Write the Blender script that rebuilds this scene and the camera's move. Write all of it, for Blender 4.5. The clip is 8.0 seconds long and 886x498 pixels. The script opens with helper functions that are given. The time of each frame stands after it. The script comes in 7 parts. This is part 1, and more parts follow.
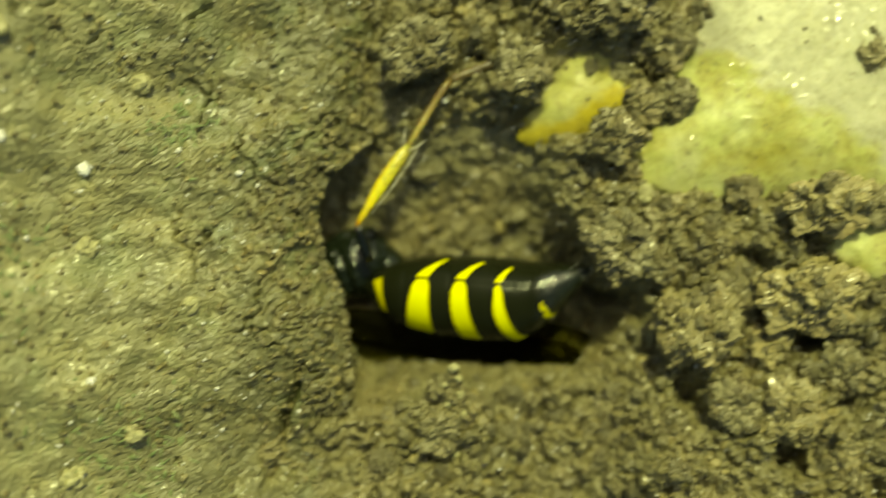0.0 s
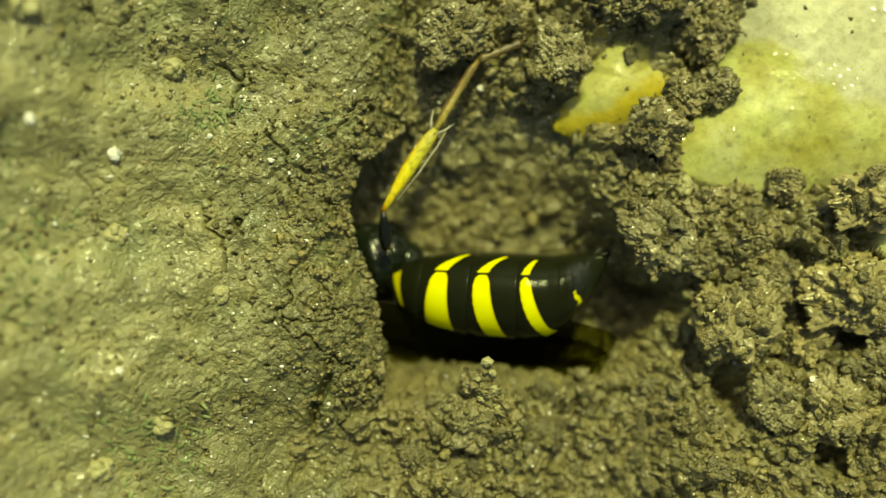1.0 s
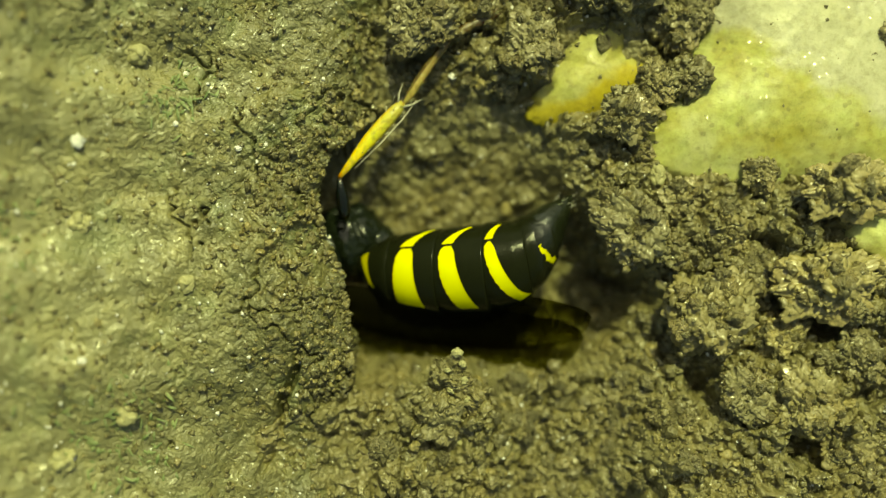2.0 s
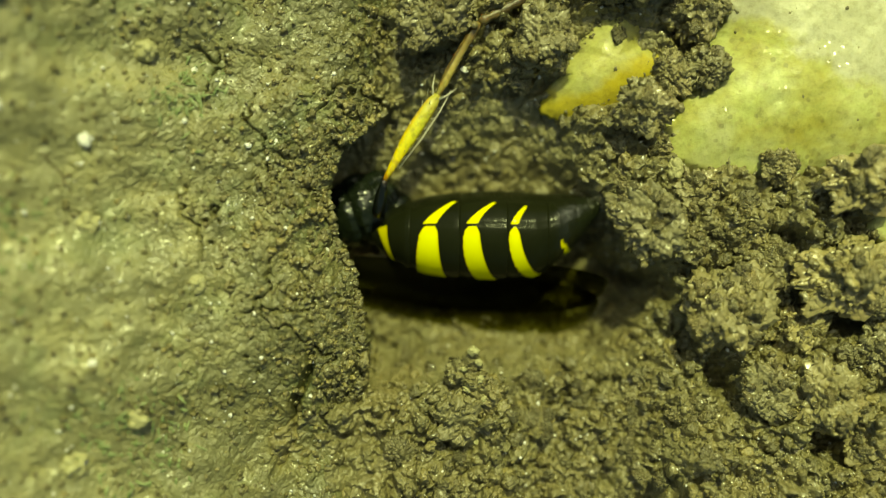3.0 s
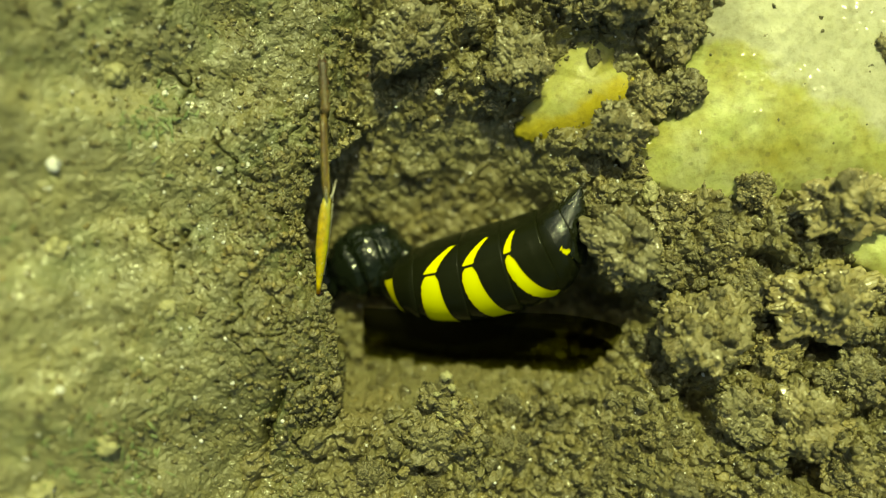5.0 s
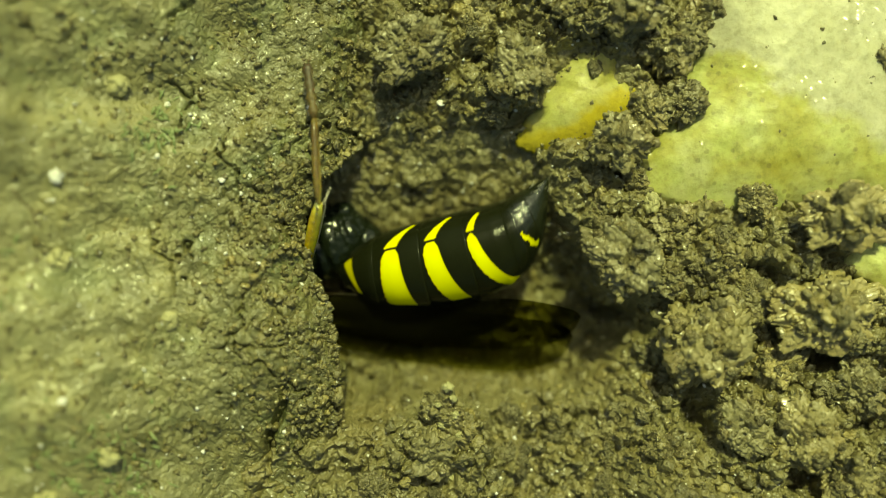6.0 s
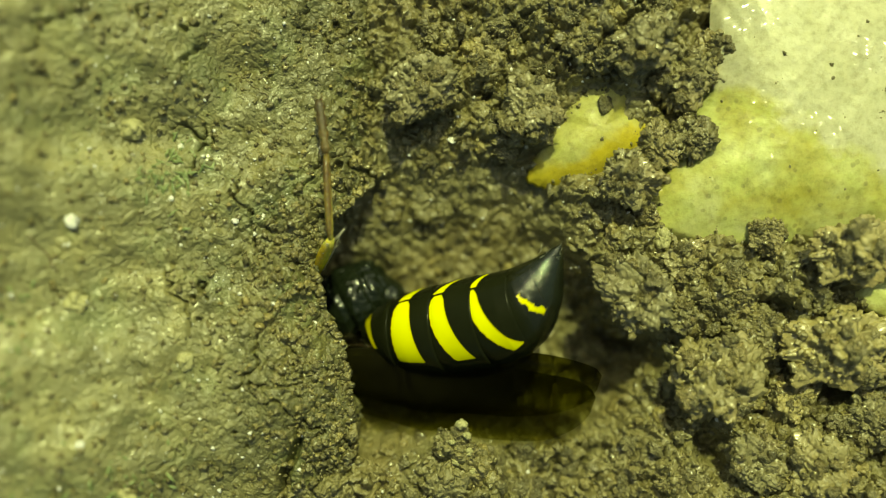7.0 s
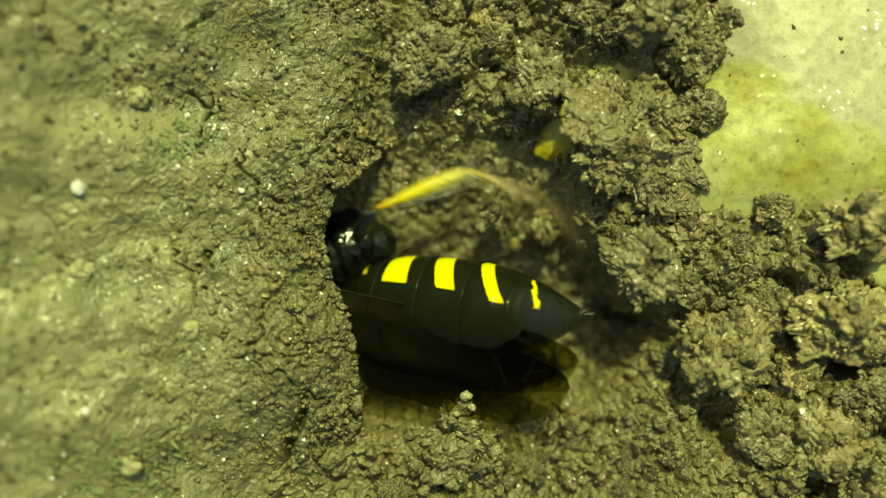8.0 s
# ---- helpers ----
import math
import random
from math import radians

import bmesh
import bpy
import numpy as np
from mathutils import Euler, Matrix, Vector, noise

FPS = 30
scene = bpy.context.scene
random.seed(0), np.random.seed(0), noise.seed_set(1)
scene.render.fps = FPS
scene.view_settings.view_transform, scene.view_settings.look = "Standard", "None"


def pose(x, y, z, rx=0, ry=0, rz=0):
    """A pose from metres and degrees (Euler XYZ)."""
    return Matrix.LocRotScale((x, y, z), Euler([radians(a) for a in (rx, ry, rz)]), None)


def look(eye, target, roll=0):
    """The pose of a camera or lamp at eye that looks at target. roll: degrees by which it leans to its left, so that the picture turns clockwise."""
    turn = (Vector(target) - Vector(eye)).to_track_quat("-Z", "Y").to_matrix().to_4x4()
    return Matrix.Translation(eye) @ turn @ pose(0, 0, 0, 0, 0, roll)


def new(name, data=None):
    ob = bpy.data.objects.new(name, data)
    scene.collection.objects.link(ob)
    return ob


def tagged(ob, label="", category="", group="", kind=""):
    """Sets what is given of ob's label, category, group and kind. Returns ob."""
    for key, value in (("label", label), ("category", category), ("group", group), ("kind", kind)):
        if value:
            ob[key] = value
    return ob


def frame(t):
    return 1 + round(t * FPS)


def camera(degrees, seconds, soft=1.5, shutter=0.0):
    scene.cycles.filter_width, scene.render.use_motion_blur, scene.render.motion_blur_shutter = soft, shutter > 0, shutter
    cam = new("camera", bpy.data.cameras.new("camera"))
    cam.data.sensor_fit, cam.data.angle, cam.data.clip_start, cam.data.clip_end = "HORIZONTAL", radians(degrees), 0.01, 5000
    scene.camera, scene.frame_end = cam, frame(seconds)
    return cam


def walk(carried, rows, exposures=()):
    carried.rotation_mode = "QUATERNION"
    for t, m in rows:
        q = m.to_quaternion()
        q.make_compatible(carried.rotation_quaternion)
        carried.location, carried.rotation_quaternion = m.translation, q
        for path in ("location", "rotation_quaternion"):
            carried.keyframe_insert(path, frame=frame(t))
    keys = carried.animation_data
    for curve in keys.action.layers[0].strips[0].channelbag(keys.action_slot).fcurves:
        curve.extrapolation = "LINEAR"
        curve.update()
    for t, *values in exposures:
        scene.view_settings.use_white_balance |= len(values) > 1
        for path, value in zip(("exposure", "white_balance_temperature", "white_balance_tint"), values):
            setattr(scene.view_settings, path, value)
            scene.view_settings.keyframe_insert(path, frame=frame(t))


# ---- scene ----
MM = 0.001

# camera: a phone held close over a burrow in loose soil
cam = camera(50.0, 8.0, soft=1.1, shutter=0.5)
cam.data.dof.use_dof = True
cam.data.dof.focus_distance = 0.0366
cam.data.dof.aperture_fstop = 18.5
walk(cam, [
    (0.00, pose(-0.000482, -0.000542, 0.038731, 0.431, -0.265, -0.404)),
    (0.10, pose(-0.001349, -0.000948, 0.038576, 0.444, -0.272, -0.237)),
    (0.20, pose(-0.001666, -0.000994, 0.038422, 0.456, -0.280, -0.070)),
    (0.30, pose(-0.002025, -0.001019, 0.038267, 0.469, -0.287, 0.097)),
    (0.40, pose(-0.001528, -0.001332, 0.038112, 0.482, -0.294, 0.264)),
    (0.50, pose(-0.001365, -0.001708, 0.037958, 0.494, -0.301, 0.431)),
    (0.60, pose(-0.001761, -0.001783, 0.037948, 0.451, -0.249, 0.387)),
    (0.70, pose(-0.001462, -0.001919, 0.037938, 0.408, -0.197, 0.343)),
    (0.80, pose(-0.001701, -0.001857, 0.037929, 0.365, -0.145, 0.299)),
    (0.90, pose(-0.001988, -0.001103, 0.037919, 0.322, -0.093, 0.254)),
    (1.00, pose(-0.001694, -0.000788, 0.037910, 0.279, -0.041, 0.210)),
    (1.10, pose(-0.001593, -0.000695, 0.037920, 0.289, -0.061, 0.175)),
    (1.20, pose(-0.001520, -0.000039, 0.037930, 0.298, -0.081, 0.140)),
    (1.30, pose(-0.001465, -0.000053, 0.037940, 0.307, -0.100, 0.105)),
    (1.40, pose(-0.001231, -0.000738, 0.037950, 0.317, -0.120, 0.069)),
    (1.50, pose(-0.001335, 0.000136, 0.037960, 0.326, -0.140, 0.034)),
    (1.60, pose(-0.001091, 0.000376, 0.037814, 0.171, -0.138, 0.182)),
    (1.70, pose(-0.000396, -0.000394, 0.037668, 0.015, -0.136, 0.330)),
    (2.80, pose(-0.001251, -0.001427, 0.037212, 0.180, 0.043, 0.088)),
    (3.00, pose(-0.001056, -0.000945, 0.036830, -0.280, -0.018, -0.239)),
    (3.20, pose(-0.000733, -0.000626, 0.036720, -0.315, -0.026, -0.359)),
    (3.30, pose(-0.000441, -0.000218, 0.036664, -0.333, -0.031, -0.419)),
    (3.40, pose(-0.000174, -0.000136, 0.036609, -0.350, -0.035, -0.479)),
    (3.50, pose(-0.000184, -0.000074, 0.036554, -0.368, -0.039, -0.539)),
    (4.00, pose(-0.000482, 0.000090, 0.036567, -0.467, 0.077, -0.840)),
    (4.20, pose(-0.000312, -0.000065, 0.036570, -0.398, 0.046, -0.741)),
    (5.50, pose(-0.000084, -0.000198, 0.036594, 0.053, -0.155, -0.098)),
    (6.00, pose(-0.000118, 0.000211, 0.036635, -0.007, -0.056, -0.173)),
    (6.50, pose(0.000000, 0.000000, 0.036550, -0.000, -0.000, 0.000)),
    (6.70, pose(0.000115, 0.000959, 0.036670, -0.028, 0.117, -0.268)),
    (6.85, pose(-0.000003, 0.001164, 0.036760, -0.048, 0.205, -0.468)),
    (7.00, pose(-0.000357, 0.001699, 0.036850, -0.069, 0.293, -0.669)),
    (7.50, pose(-0.000412, 0.001480, 0.036948, -0.048, 0.341, -0.446)),
    (7.60, pose(-0.000424, 0.000886, 0.036918, -0.108, 0.364, -0.397)),
    (7.70, pose(-0.000441, 0.000756, 0.036889, -0.168, 0.387, -0.348)),
    (7.80, pose(-0.000524, 0.000539, 0.036860, -0.228, 0.410, -0.300)),
    (7.90, pose(-0.000540, 0.000671, 0.036830, -0.288, 0.432, -0.251)),
    (8.00, pose(-0.000493, 0.000792, 0.036801, -0.348, 0.455, -0.202)),
], exposures=[
    (0.0, -0.04, 8000, -22), (1.7, -0.04, 8000, -24), (3.0, -0.04, 8000, -28), (8.0, -0.04, 8000, -29)])

# daylight: one low sun, a weak sky
SUN_FROM = Vector((0.1, 0.56, 0.84)).normalized()
world = bpy.data.worlds.new("sky")
scene.world = world
world.use_nodes = True
wn = world.node_tree.nodes
sky = wn.new("ShaderNodeTexSky")
sky.sky_type = "NISHITA"
sky.sun_disc = False
sky.air_density = 0.7
sky.dust_density = 5.0
sky.ozone_density = 0.3
sky.sun_elevation = math.asin(SUN_FROM.z)
sky.sun_rotation = math.atan2(SUN_FROM.x, SUN_FROM.y)
wn["Background"].inputs["Strength"].default_value = 0.125
world.node_tree.links.new(sky.outputs["Color"], wn["Background"].inputs["Color"])
sun_data = bpy.data.lights.new("sun", "SUN")
sun_data.energy = 4.25
sun_data.angle = radians(2.2)
sun_data.color = (1.0, 0.95, 0.52)
sun = new("sun", sun_data)
sun.matrix_world = look(SUN_FROM * 0.5, (0, 0, 0))


from mathutils.bvhtree import BVHTree


# ---------------------------------------------------------------- materials
class Nodes:
    """A small wrapper that strings shader nodes together. Lengths in millimetres."""

    def __init__(self, name):
        self.mat = bpy.data.materials.new(name)
        self.mat.use_nodes = True
        self.tree = self.mat.node_tree
        self.bsdf = self.tree.nodes["Principled BSDF"]
        coord = self.tree.nodes.new("ShaderNodeTexCoord")
        scale = self.tree.nodes.new("ShaderNodeVectorMath")
        scale.operation = "SCALE"
        scale.inputs["Scale"].default_value = 1000.0
        self.tree.links.new(coord.outputs["Object"], scale.inputs[0])
        self.mm = scale.outputs[0]

    def put(self, value, socket):
        if isinstance(value, bpy.types.NodeSocket):
            self.tree.links.new(value, socket)
        else:
            socket.default_value = value

    def noise(self, scale, detail=4.0, rough=0.55, vector=None, color=False):
        n = self.tree.nodes.new("ShaderNodeTexNoise")
        self.tree.links.new(vector or self.mm, n.inputs["Vector"])
        n.inputs["Scale"].default_value = scale
        n.inputs["Detail"].default_value = detail
        n.inputs["Roughness"].default_value = rough
        return n.outputs["Color" if color else "Fac"]

    def cells(self, scale, feature="F1"):
        n = self.tree.nodes.new("ShaderNodeTexVoronoi")
        n.feature = feature
        self.tree.links.new(self.mm, n.inputs["Vector"])
        n.inputs["Scale"].default_value = scale
        return n

    def ramp(self, value, stops):
        n = self.tree.nodes.new("ShaderNodeValToRGB")
        self.put(value, n.inputs["Fac"])
        el = n.color_ramp.elements
        while len(el) < len(stops):
            el.new(0.5)
        for e, (p, c) in zip(el, stops):
            e.position = p
            e.color = (*c, 1) if not isinstance(c, (int, float)) else (c, c, c, 1)
        return n.outputs["Color"]

    def mix(self, fac, a, b, blend="MIX"):
        n = self.tree.nodes.new("ShaderNodeMix")
        n.data_type = "RGBA"
        n.blend_type = blend
        self.put(fac, n.inputs[0])
        self.put(a if isinstance(a, bpy.types.NodeSocket) else (*a, 1), n.inputs[6])
        self.put(b if isinstance(b, bpy.types.NodeSocket) else (*b, 1), n.inputs[7])
        return n.outputs[2]

    def math(self, op, a, b=0.0):
        n = self.tree.nodes.new("ShaderNodeMath")
        n.operation = op
        self.put(a, n.inputs[0])
        self.put(b, n.inputs[1])
        return n.outputs[0]

    def bump(self, height, mm, normal=None, strength=1.0):
        n = self.tree.nodes.new("ShaderNodeBump")
        n.inputs["Strength"].default_value = strength
        n.inputs["Distance"].default_value = mm * MM
        self.put(height, n.inputs["Height"])
        if normal:
            self.tree.links.new(normal, n.inputs["Normal"])
        return n.outputs["Normal"]

    def info(self, output):
        return self.tree.nodes.new("ShaderNodeObjectInfo").outputs[output]

    def island(self):
        return self.tree.nodes.new("ShaderNodeNewGeometry").outputs["Random Per Island"]

    def attr(self, name):
        n = self.tree.nodes.new("ShaderNodeAttribute")
        n.attribute_name = name
        return n.outputs["Fac"]

    def done(self, color, rough=0.6, normal=None, **more):
        self.put(color if isinstance(color, bpy.types.NodeSocket) else (*color, 1), self.bsdf.inputs["Base Color"])
        self.put(rough, self.bsdf.inputs["Roughness"])
        if normal:
            self.tree.links.new(normal, self.bsdf.inputs["Normal"])
        for key, value in more.items():
            self.put(value, self.bsdf.inputs[key.replace("_", " ")])
        return self.mat


def soil_material(name, dark, mid, light, stain, grain=9.0, relief=0.05, vary=None, moss=None, far_tone=None, coat=0.6):
    n = Nodes(name)
    tone = n.ramp(n.noise(grain * 0.25, 5, 0.6), [(0.3, dark), (0.5, mid), (0.72, light)])
    patch = n.ramp(n.noise(0.35, 3, 0.5), [(0.38, 0.0), (0.66, 1.0)])
    tone = n.mix(n.math("MULTIPLY", patch, 0.55), tone, stain)
    speck = n.cells(grain * 0.75)
    pale = n.ramp(n.noise(grain * 0.6, 2, 0.5), [(0.62, 0.0), (0.7, 1.0)])
    tone = n.mix(n.math("MULTIPLY", pale, 0.22), tone, light)
    if far_tone:
        # paler towards -x, away from the lip, with a noisy border
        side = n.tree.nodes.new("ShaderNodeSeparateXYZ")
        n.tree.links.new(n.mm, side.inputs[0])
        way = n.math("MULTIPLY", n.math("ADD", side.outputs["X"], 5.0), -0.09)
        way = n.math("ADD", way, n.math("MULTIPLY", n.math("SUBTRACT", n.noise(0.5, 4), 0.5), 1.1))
        tone = n.mix(n.ramp(way, [(0.05, 0.0), (0.85, 1.0)]), tone, n.mix(0.6, tone, far_tone))
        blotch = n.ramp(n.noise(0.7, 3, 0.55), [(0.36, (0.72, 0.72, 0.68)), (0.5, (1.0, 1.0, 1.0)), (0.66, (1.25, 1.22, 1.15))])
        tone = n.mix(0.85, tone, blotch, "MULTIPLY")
    if moss:
        green = n.ramp(n.noise(0.42, 4, 0.6), [(0.52, 0.0), (0.68, 1.0)])
        tone = n.mix(n.math("MULTIPLY", green, 0.32), tone, moss)
    if vary == "object":
        r = n.math("ADD", n.math("MULTIPLY", n.info("Random"), 0.6), n.math("MULTIPLY", n.island(), 0.4))
    elif vary == "island":
        r = n.island()
    else:
        r = None
    if r:
        shift = n.ramp(r, [(0.0, (0.72, 0.72, 0.72)), (0.5, (0.98, 0.98, 0.98)), (0.85, (1.2, 1.16, 1.06)), (1.0, (1.7, 1.62, 1.45))])
        tone = n.mix(1.0, tone, shift, "MULTIPLY")
    normal = n.bump(n.noise(grain * 0.5, 3, 0.5), relief * 0.8)
    normal = n.bump(speck.outputs["Distance"], relief * 0.5, normal)
    crease = n.math("ABSOLUTE", n.math("SUBTRACT", n.noise(grain * 0.25, 2, 0.5), 0.5))
    normal = n.bump(n.ramp(crease, [(0.0, 0.0), (0.16, 1.0)]), relief * 1.2, normal)
    wet = n.ramp(n.noise(grain * 0.3, 3, 0.6), [(0.38, 0.6), (0.6, 0.36)])
    film = n.ramp(n.noise(grain * 0.2, 3, 0.6), [(0.4, 0.1), (0.62, 1.0)])
    soft = n.bump(n.noise(grain * 0.3, 3, 0.5), relief * 1.2)
    return n.done(tone, wet, normal, Specular_IOR_Level=0.5, Coat_Weight=n.math("MULTIPLY", film, coat), Coat_Roughness=0.16, Coat_Normal=soft)


SOIL = soil_material("moist_soil", (0.121, 0.108, 0.050), (0.165, 0.148, 0.068), (0.219, 0.195, 0.099), (0.179, 0.145, 0.058))
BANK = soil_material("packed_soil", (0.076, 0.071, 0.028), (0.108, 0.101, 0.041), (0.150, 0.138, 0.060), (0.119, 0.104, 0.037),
                     grain=13.0, relief=0.032, moss=(0.15, 0.185, 0.075), far_tone=(0.26, 0.245, 0.12), coat=0.45)
CLOD = soil_material("clod_soil", (0.127, 0.112, 0.052), (0.173, 0.154, 0.073), (0.228, 0.202, 0.103), (0.187, 0.149, 0.059),
                     grain=11.0, vary="object")
CRUMB = soil_material("crumb_soil", (0.113, 0.099, 0.044), (0.150, 0.132, 0.057), (0.194, 0.172, 0.080), (0.153, 0.127, 0.050),
                      grain=12.0, vary="island", coat=0.7)


def pale_material(name, stops, relief=0.05, green=0.5, edge=None, wet=0.12, specks=0.4):
    n = Nodes(name)
    tone = n.ramp(n.noise(0.36, 4, 0.55), stops)
    tone = n.mix(n.math("MULTIPLY", n.ramp(n.noise(0.8, 4, 0.6), [(0.45, 0.0), (0.7, 1.0)]), green), tone, (0.42, 0.46, 0.14))
    dirt = n.ramp(n.noise(1.7, 6, 0.7), [(0.54, 0.0), (0.7, 1.0)])
    tone = n.mix(n.math("MULTIPLY", dirt, 0.55), tone, (0.22, 0.18, 0.06))
    dots = n.cells(1.7)
    spots = n.ramp(n.math("ADD", dots.outputs["Distance"], n.math("MULTIPLY", n.noise(6.0, 2), 0.12)), [(0.2, 1.0), (0.27, 0.0)])
    tone = n.mix(n.math("MULTIPLY", spots, specks), tone, (0.12, 0.1, 0.04))
    if edge:
        place = n.tree.nodes.new("ShaderNodeSeparateXYZ")
        n.tree.links.new(n.mm, place.inputs[0])
        up = n.math("ADD", n.math("MULTIPLY", place.outputs["X"], edge[0]), n.math("MULTIPLY", place.outputs["Y"], edge[1]))
        up = n.math("ADD", n.math("SUBTRACT", up, edge[2]), n.math("MULTIPLY", n.math("SUBTRACT", n.noise(0.5, 4), 0.5), 3.0))
        tone = n.mix(n.math("MULTIPLY", n.ramp(up, [(0.0, 0.0), (0.5, 1.0)]), edge[4]), tone, edge[3])
    normal = n.bump(n.noise(1.6, 3, 0.4), relief * 0.8)
    normal = n.bump(n.noise(7.0, 3, 0.5), relief * 0.4, normal)
    normal = n.bump(n.cells(1.5).outputs["Distance"], relief * 1.2, normal)
    fine = n.ramp(n.noise(3.0, 6, 0.75), [(0.32, (0.62, 0.62, 0.52)), (0.5, (1.0, 1.0, 1.0)), (0.68, (1.18, 1.18, 1.2))])
    tone = n.mix(0.75, tone, fine, "MULTIPLY")
    film = n.ramp(n.noise(0.3, 3, 0.6), [(0.5, 0.0), (0.62, 0.8)])
    bubbles = n.bump(n.cells(2.6).outputs["Distance"], wet)
    gloss = n.ramp(n.noise(1.2, 3, 0.6), [(0.35, 0.65), (0.65, 0.4)])
    return n.done(tone, gloss, normal, Specular_IOR_Level=0.45, Coat_Weight=film, Coat_Roughness=0.12, Coat_Normal=bubbles, Subsurface_Weight=0.12, Subsurface_Scale=0.0006,
                  Subsurface_Radius=(1.0, 0.8, 0.3))


STONE = pale_material("wet_pale_stone", [(0.34, (0.3, 0.27, 0.052)), (0.46, (0.36, 0.345, 0.103)), (0.56, (0.4, 0.395, 0.161)), (0.7, (0.45, 0.44, 0.230))],
                      relief=0.032, edge=(0.6, 1.0, 13.9, (0.4, 0.38, 0.259), 0.85))
SCRAP = pale_material("wet_yellow_scrap", [(0.34, (0.3, 0.27, 0.06)), (0.5, (0.38, 0.36, 0.11)), (0.68, (0.44, 0.42, 0.2))],
                      relief=0.04, green=0.25, edge=(0.35, -1.0, -3.9, (0.4, 0.32, 0.015), 0.85), wet=0.03, specks=0.12)


def grain_material(name, color, rough, clear):
    n = Nodes(name)
    tone = n.mix(n.noise(3.0, 3), color, tuple(c * 0.7 for c in color))
    return n.done(tone, rough, n.bump(n.noise(8.0, 3), 0.02), Transmission_Weight=clear, IOR=1.5)


QUARTZ = grain_material("quartz", (0.86, 0.84, 0.78), 0.22, 0.15)
PEBBLE = grain_material("tan_pebble", (0.36, 0.335, 0.17), 0.5, 0.0)


def shell_material(name, base, sheen, pattern=None, bumps=14.0, pits=0.01, gloss=0.3, streaks=False):
    n = Nodes(name)
    tone = n.mix(n.noise(1.3, 3), base, tuple(c * 1.7 + 0.002 for c in base))
    if pattern:
        mask = n.ramp(n.attr("band"), [(0.47, 0.0), (0.53, 1.0)])
        rim = n.ramp(n.attr("band"), [(0.46, 0.0), (0.62, 1.0)])
        yellow = n.mix(rim, (0.45, 0.27, 0.012), pattern)
        yellow = n.mix(n.noise(1.0, 3), yellow, tuple(c * 0.86 for c in pattern))
        tone = n.mix(mask, tone, yellow)
    normal = n.bump(n.noise(bumps, 3, 0.6), 0.012 if pits > 0.005 else 0.004)
    normal = n.bump(n.cells(bumps * 0.7).outputs["Distance"], pits, normal)
    if streaks:
        # fine lengthwise wrinkles on the last segments
        place = n.tree.nodes.new("ShaderNodeSeparateXYZ")
        n.tree.links.new(n.mm, place.inputs[0])
        comb = n.tree.nodes.new("ShaderNodeVectorMath")
        comb.operation = "MULTIPLY"
        comb.inputs[1].default_value = (1.6, 6.0, 6.0)
        n.tree.links.new(n.mm, comb.inputs[0])
        mask = n.ramp(n.math("MULTIPLY", place.outputs["X"], 0.1), [(0.74, 0.0), (0.8, 1.0)])
        normal = n.bump(n.math("MULTIPLY", n.noise(0.9, 4, 0.6, comb.outputs[0]), mask), 0.05, normal)
        gloss = n.math("ADD", n.math("MULTIPLY", mask, 0.5), gloss)
        sheen = n.math("SUBTRACT", sheen, n.math("MULTIPLY", mask, 0.05))
    return n.done(tone, sheen, normal, Specular_IOR_Level=gloss)


YELLOW = (0.66, 0.65, 0.012)
TAIL_SHELL = shell_material("streaked_tail_shell", (0.007, 0.0085, 0.0035), 0.12, None, 9.0, 0.012, 0.04, True)
ABDOMEN = shell_material("banded_shell", (0.006, 0.0068, 0.0022), 0.17, YELLOW, pits=0.003, gloss=0.07, streaks=True)
THORAX = shell_material("pitted_black_shell", (0.005, 0.007, 0.0035), 0.14, None, 5.0, 0.05, 0.3)


def leg_material(name, stops, rough=0.3, dirt=0.3, edge=None, rear=None):
    n = Nodes(name)
    coord = n.tree.nodes.new("ShaderNodeSeparateXYZ")
    n.tree.links.new(n.mm, coord.inputs[0])
    along = n.math("DIVIDE", coord.outputs["X"], 4.0)
    tone = n.ramp(n.math("ADD", along, n.math("MULTIPLY", n.noise(2.5, 3), 0.12)), stops)
    if edge:
        side = n.math("ABSOLUTE", coord.outputs["Y"])
        tone = n.mix(n.ramp(side, [(0.16, 0.0), (0.34, 0.6)]), tone, edge)
    if rear:
        tone = n.mix(n.ramp(coord.outputs["Y"], [(0.06, 0.0), (0.12, 0.9)]), tone, rear)
    tone = n.mix(n.math("MULTIPLY", n.ramp(n.noise(4.0, 4), [(0.45, 0.0), (0.65, 1.0)]), dirt), tone, (0.2, 0.15, 0.03))
    return n.done(tone, rough, n.bump(n.noise(9.0, 2), 0.03), Subsurface_Weight=0.1, Subsurface_Scale=0.0003)


TIBIA = leg_material("yellow_tibia", [(0.05, (0.5, 0.17, 0.01)), (0.13, (0.68, 0.5, 0.015)), (0.55, (0.6, 0.55, 0.035)), (0.97, (0.42, 0.38, 0.07))], 0.22, 0.5, (0.72, 0.4, 0.012))
TARSUS = leg_material("tan_tarsus", [(0.05, (0.48, 0.4, 0.1)), (0.35, (0.36, 0.28, 0.08)), (0.75, (0.12, 0.08, 0.03))], 0.28, 0.75, rear=(0.07, 0.042, 0.014))
FEMUR = leg_material("dark_femur", [(0.02, (0.2, 0.07, 0.008)), (0.05, (0.03, 0.012, 0.004)), (0.09, (0.004, 0.005, 0.003))], 0.2, 0.0)
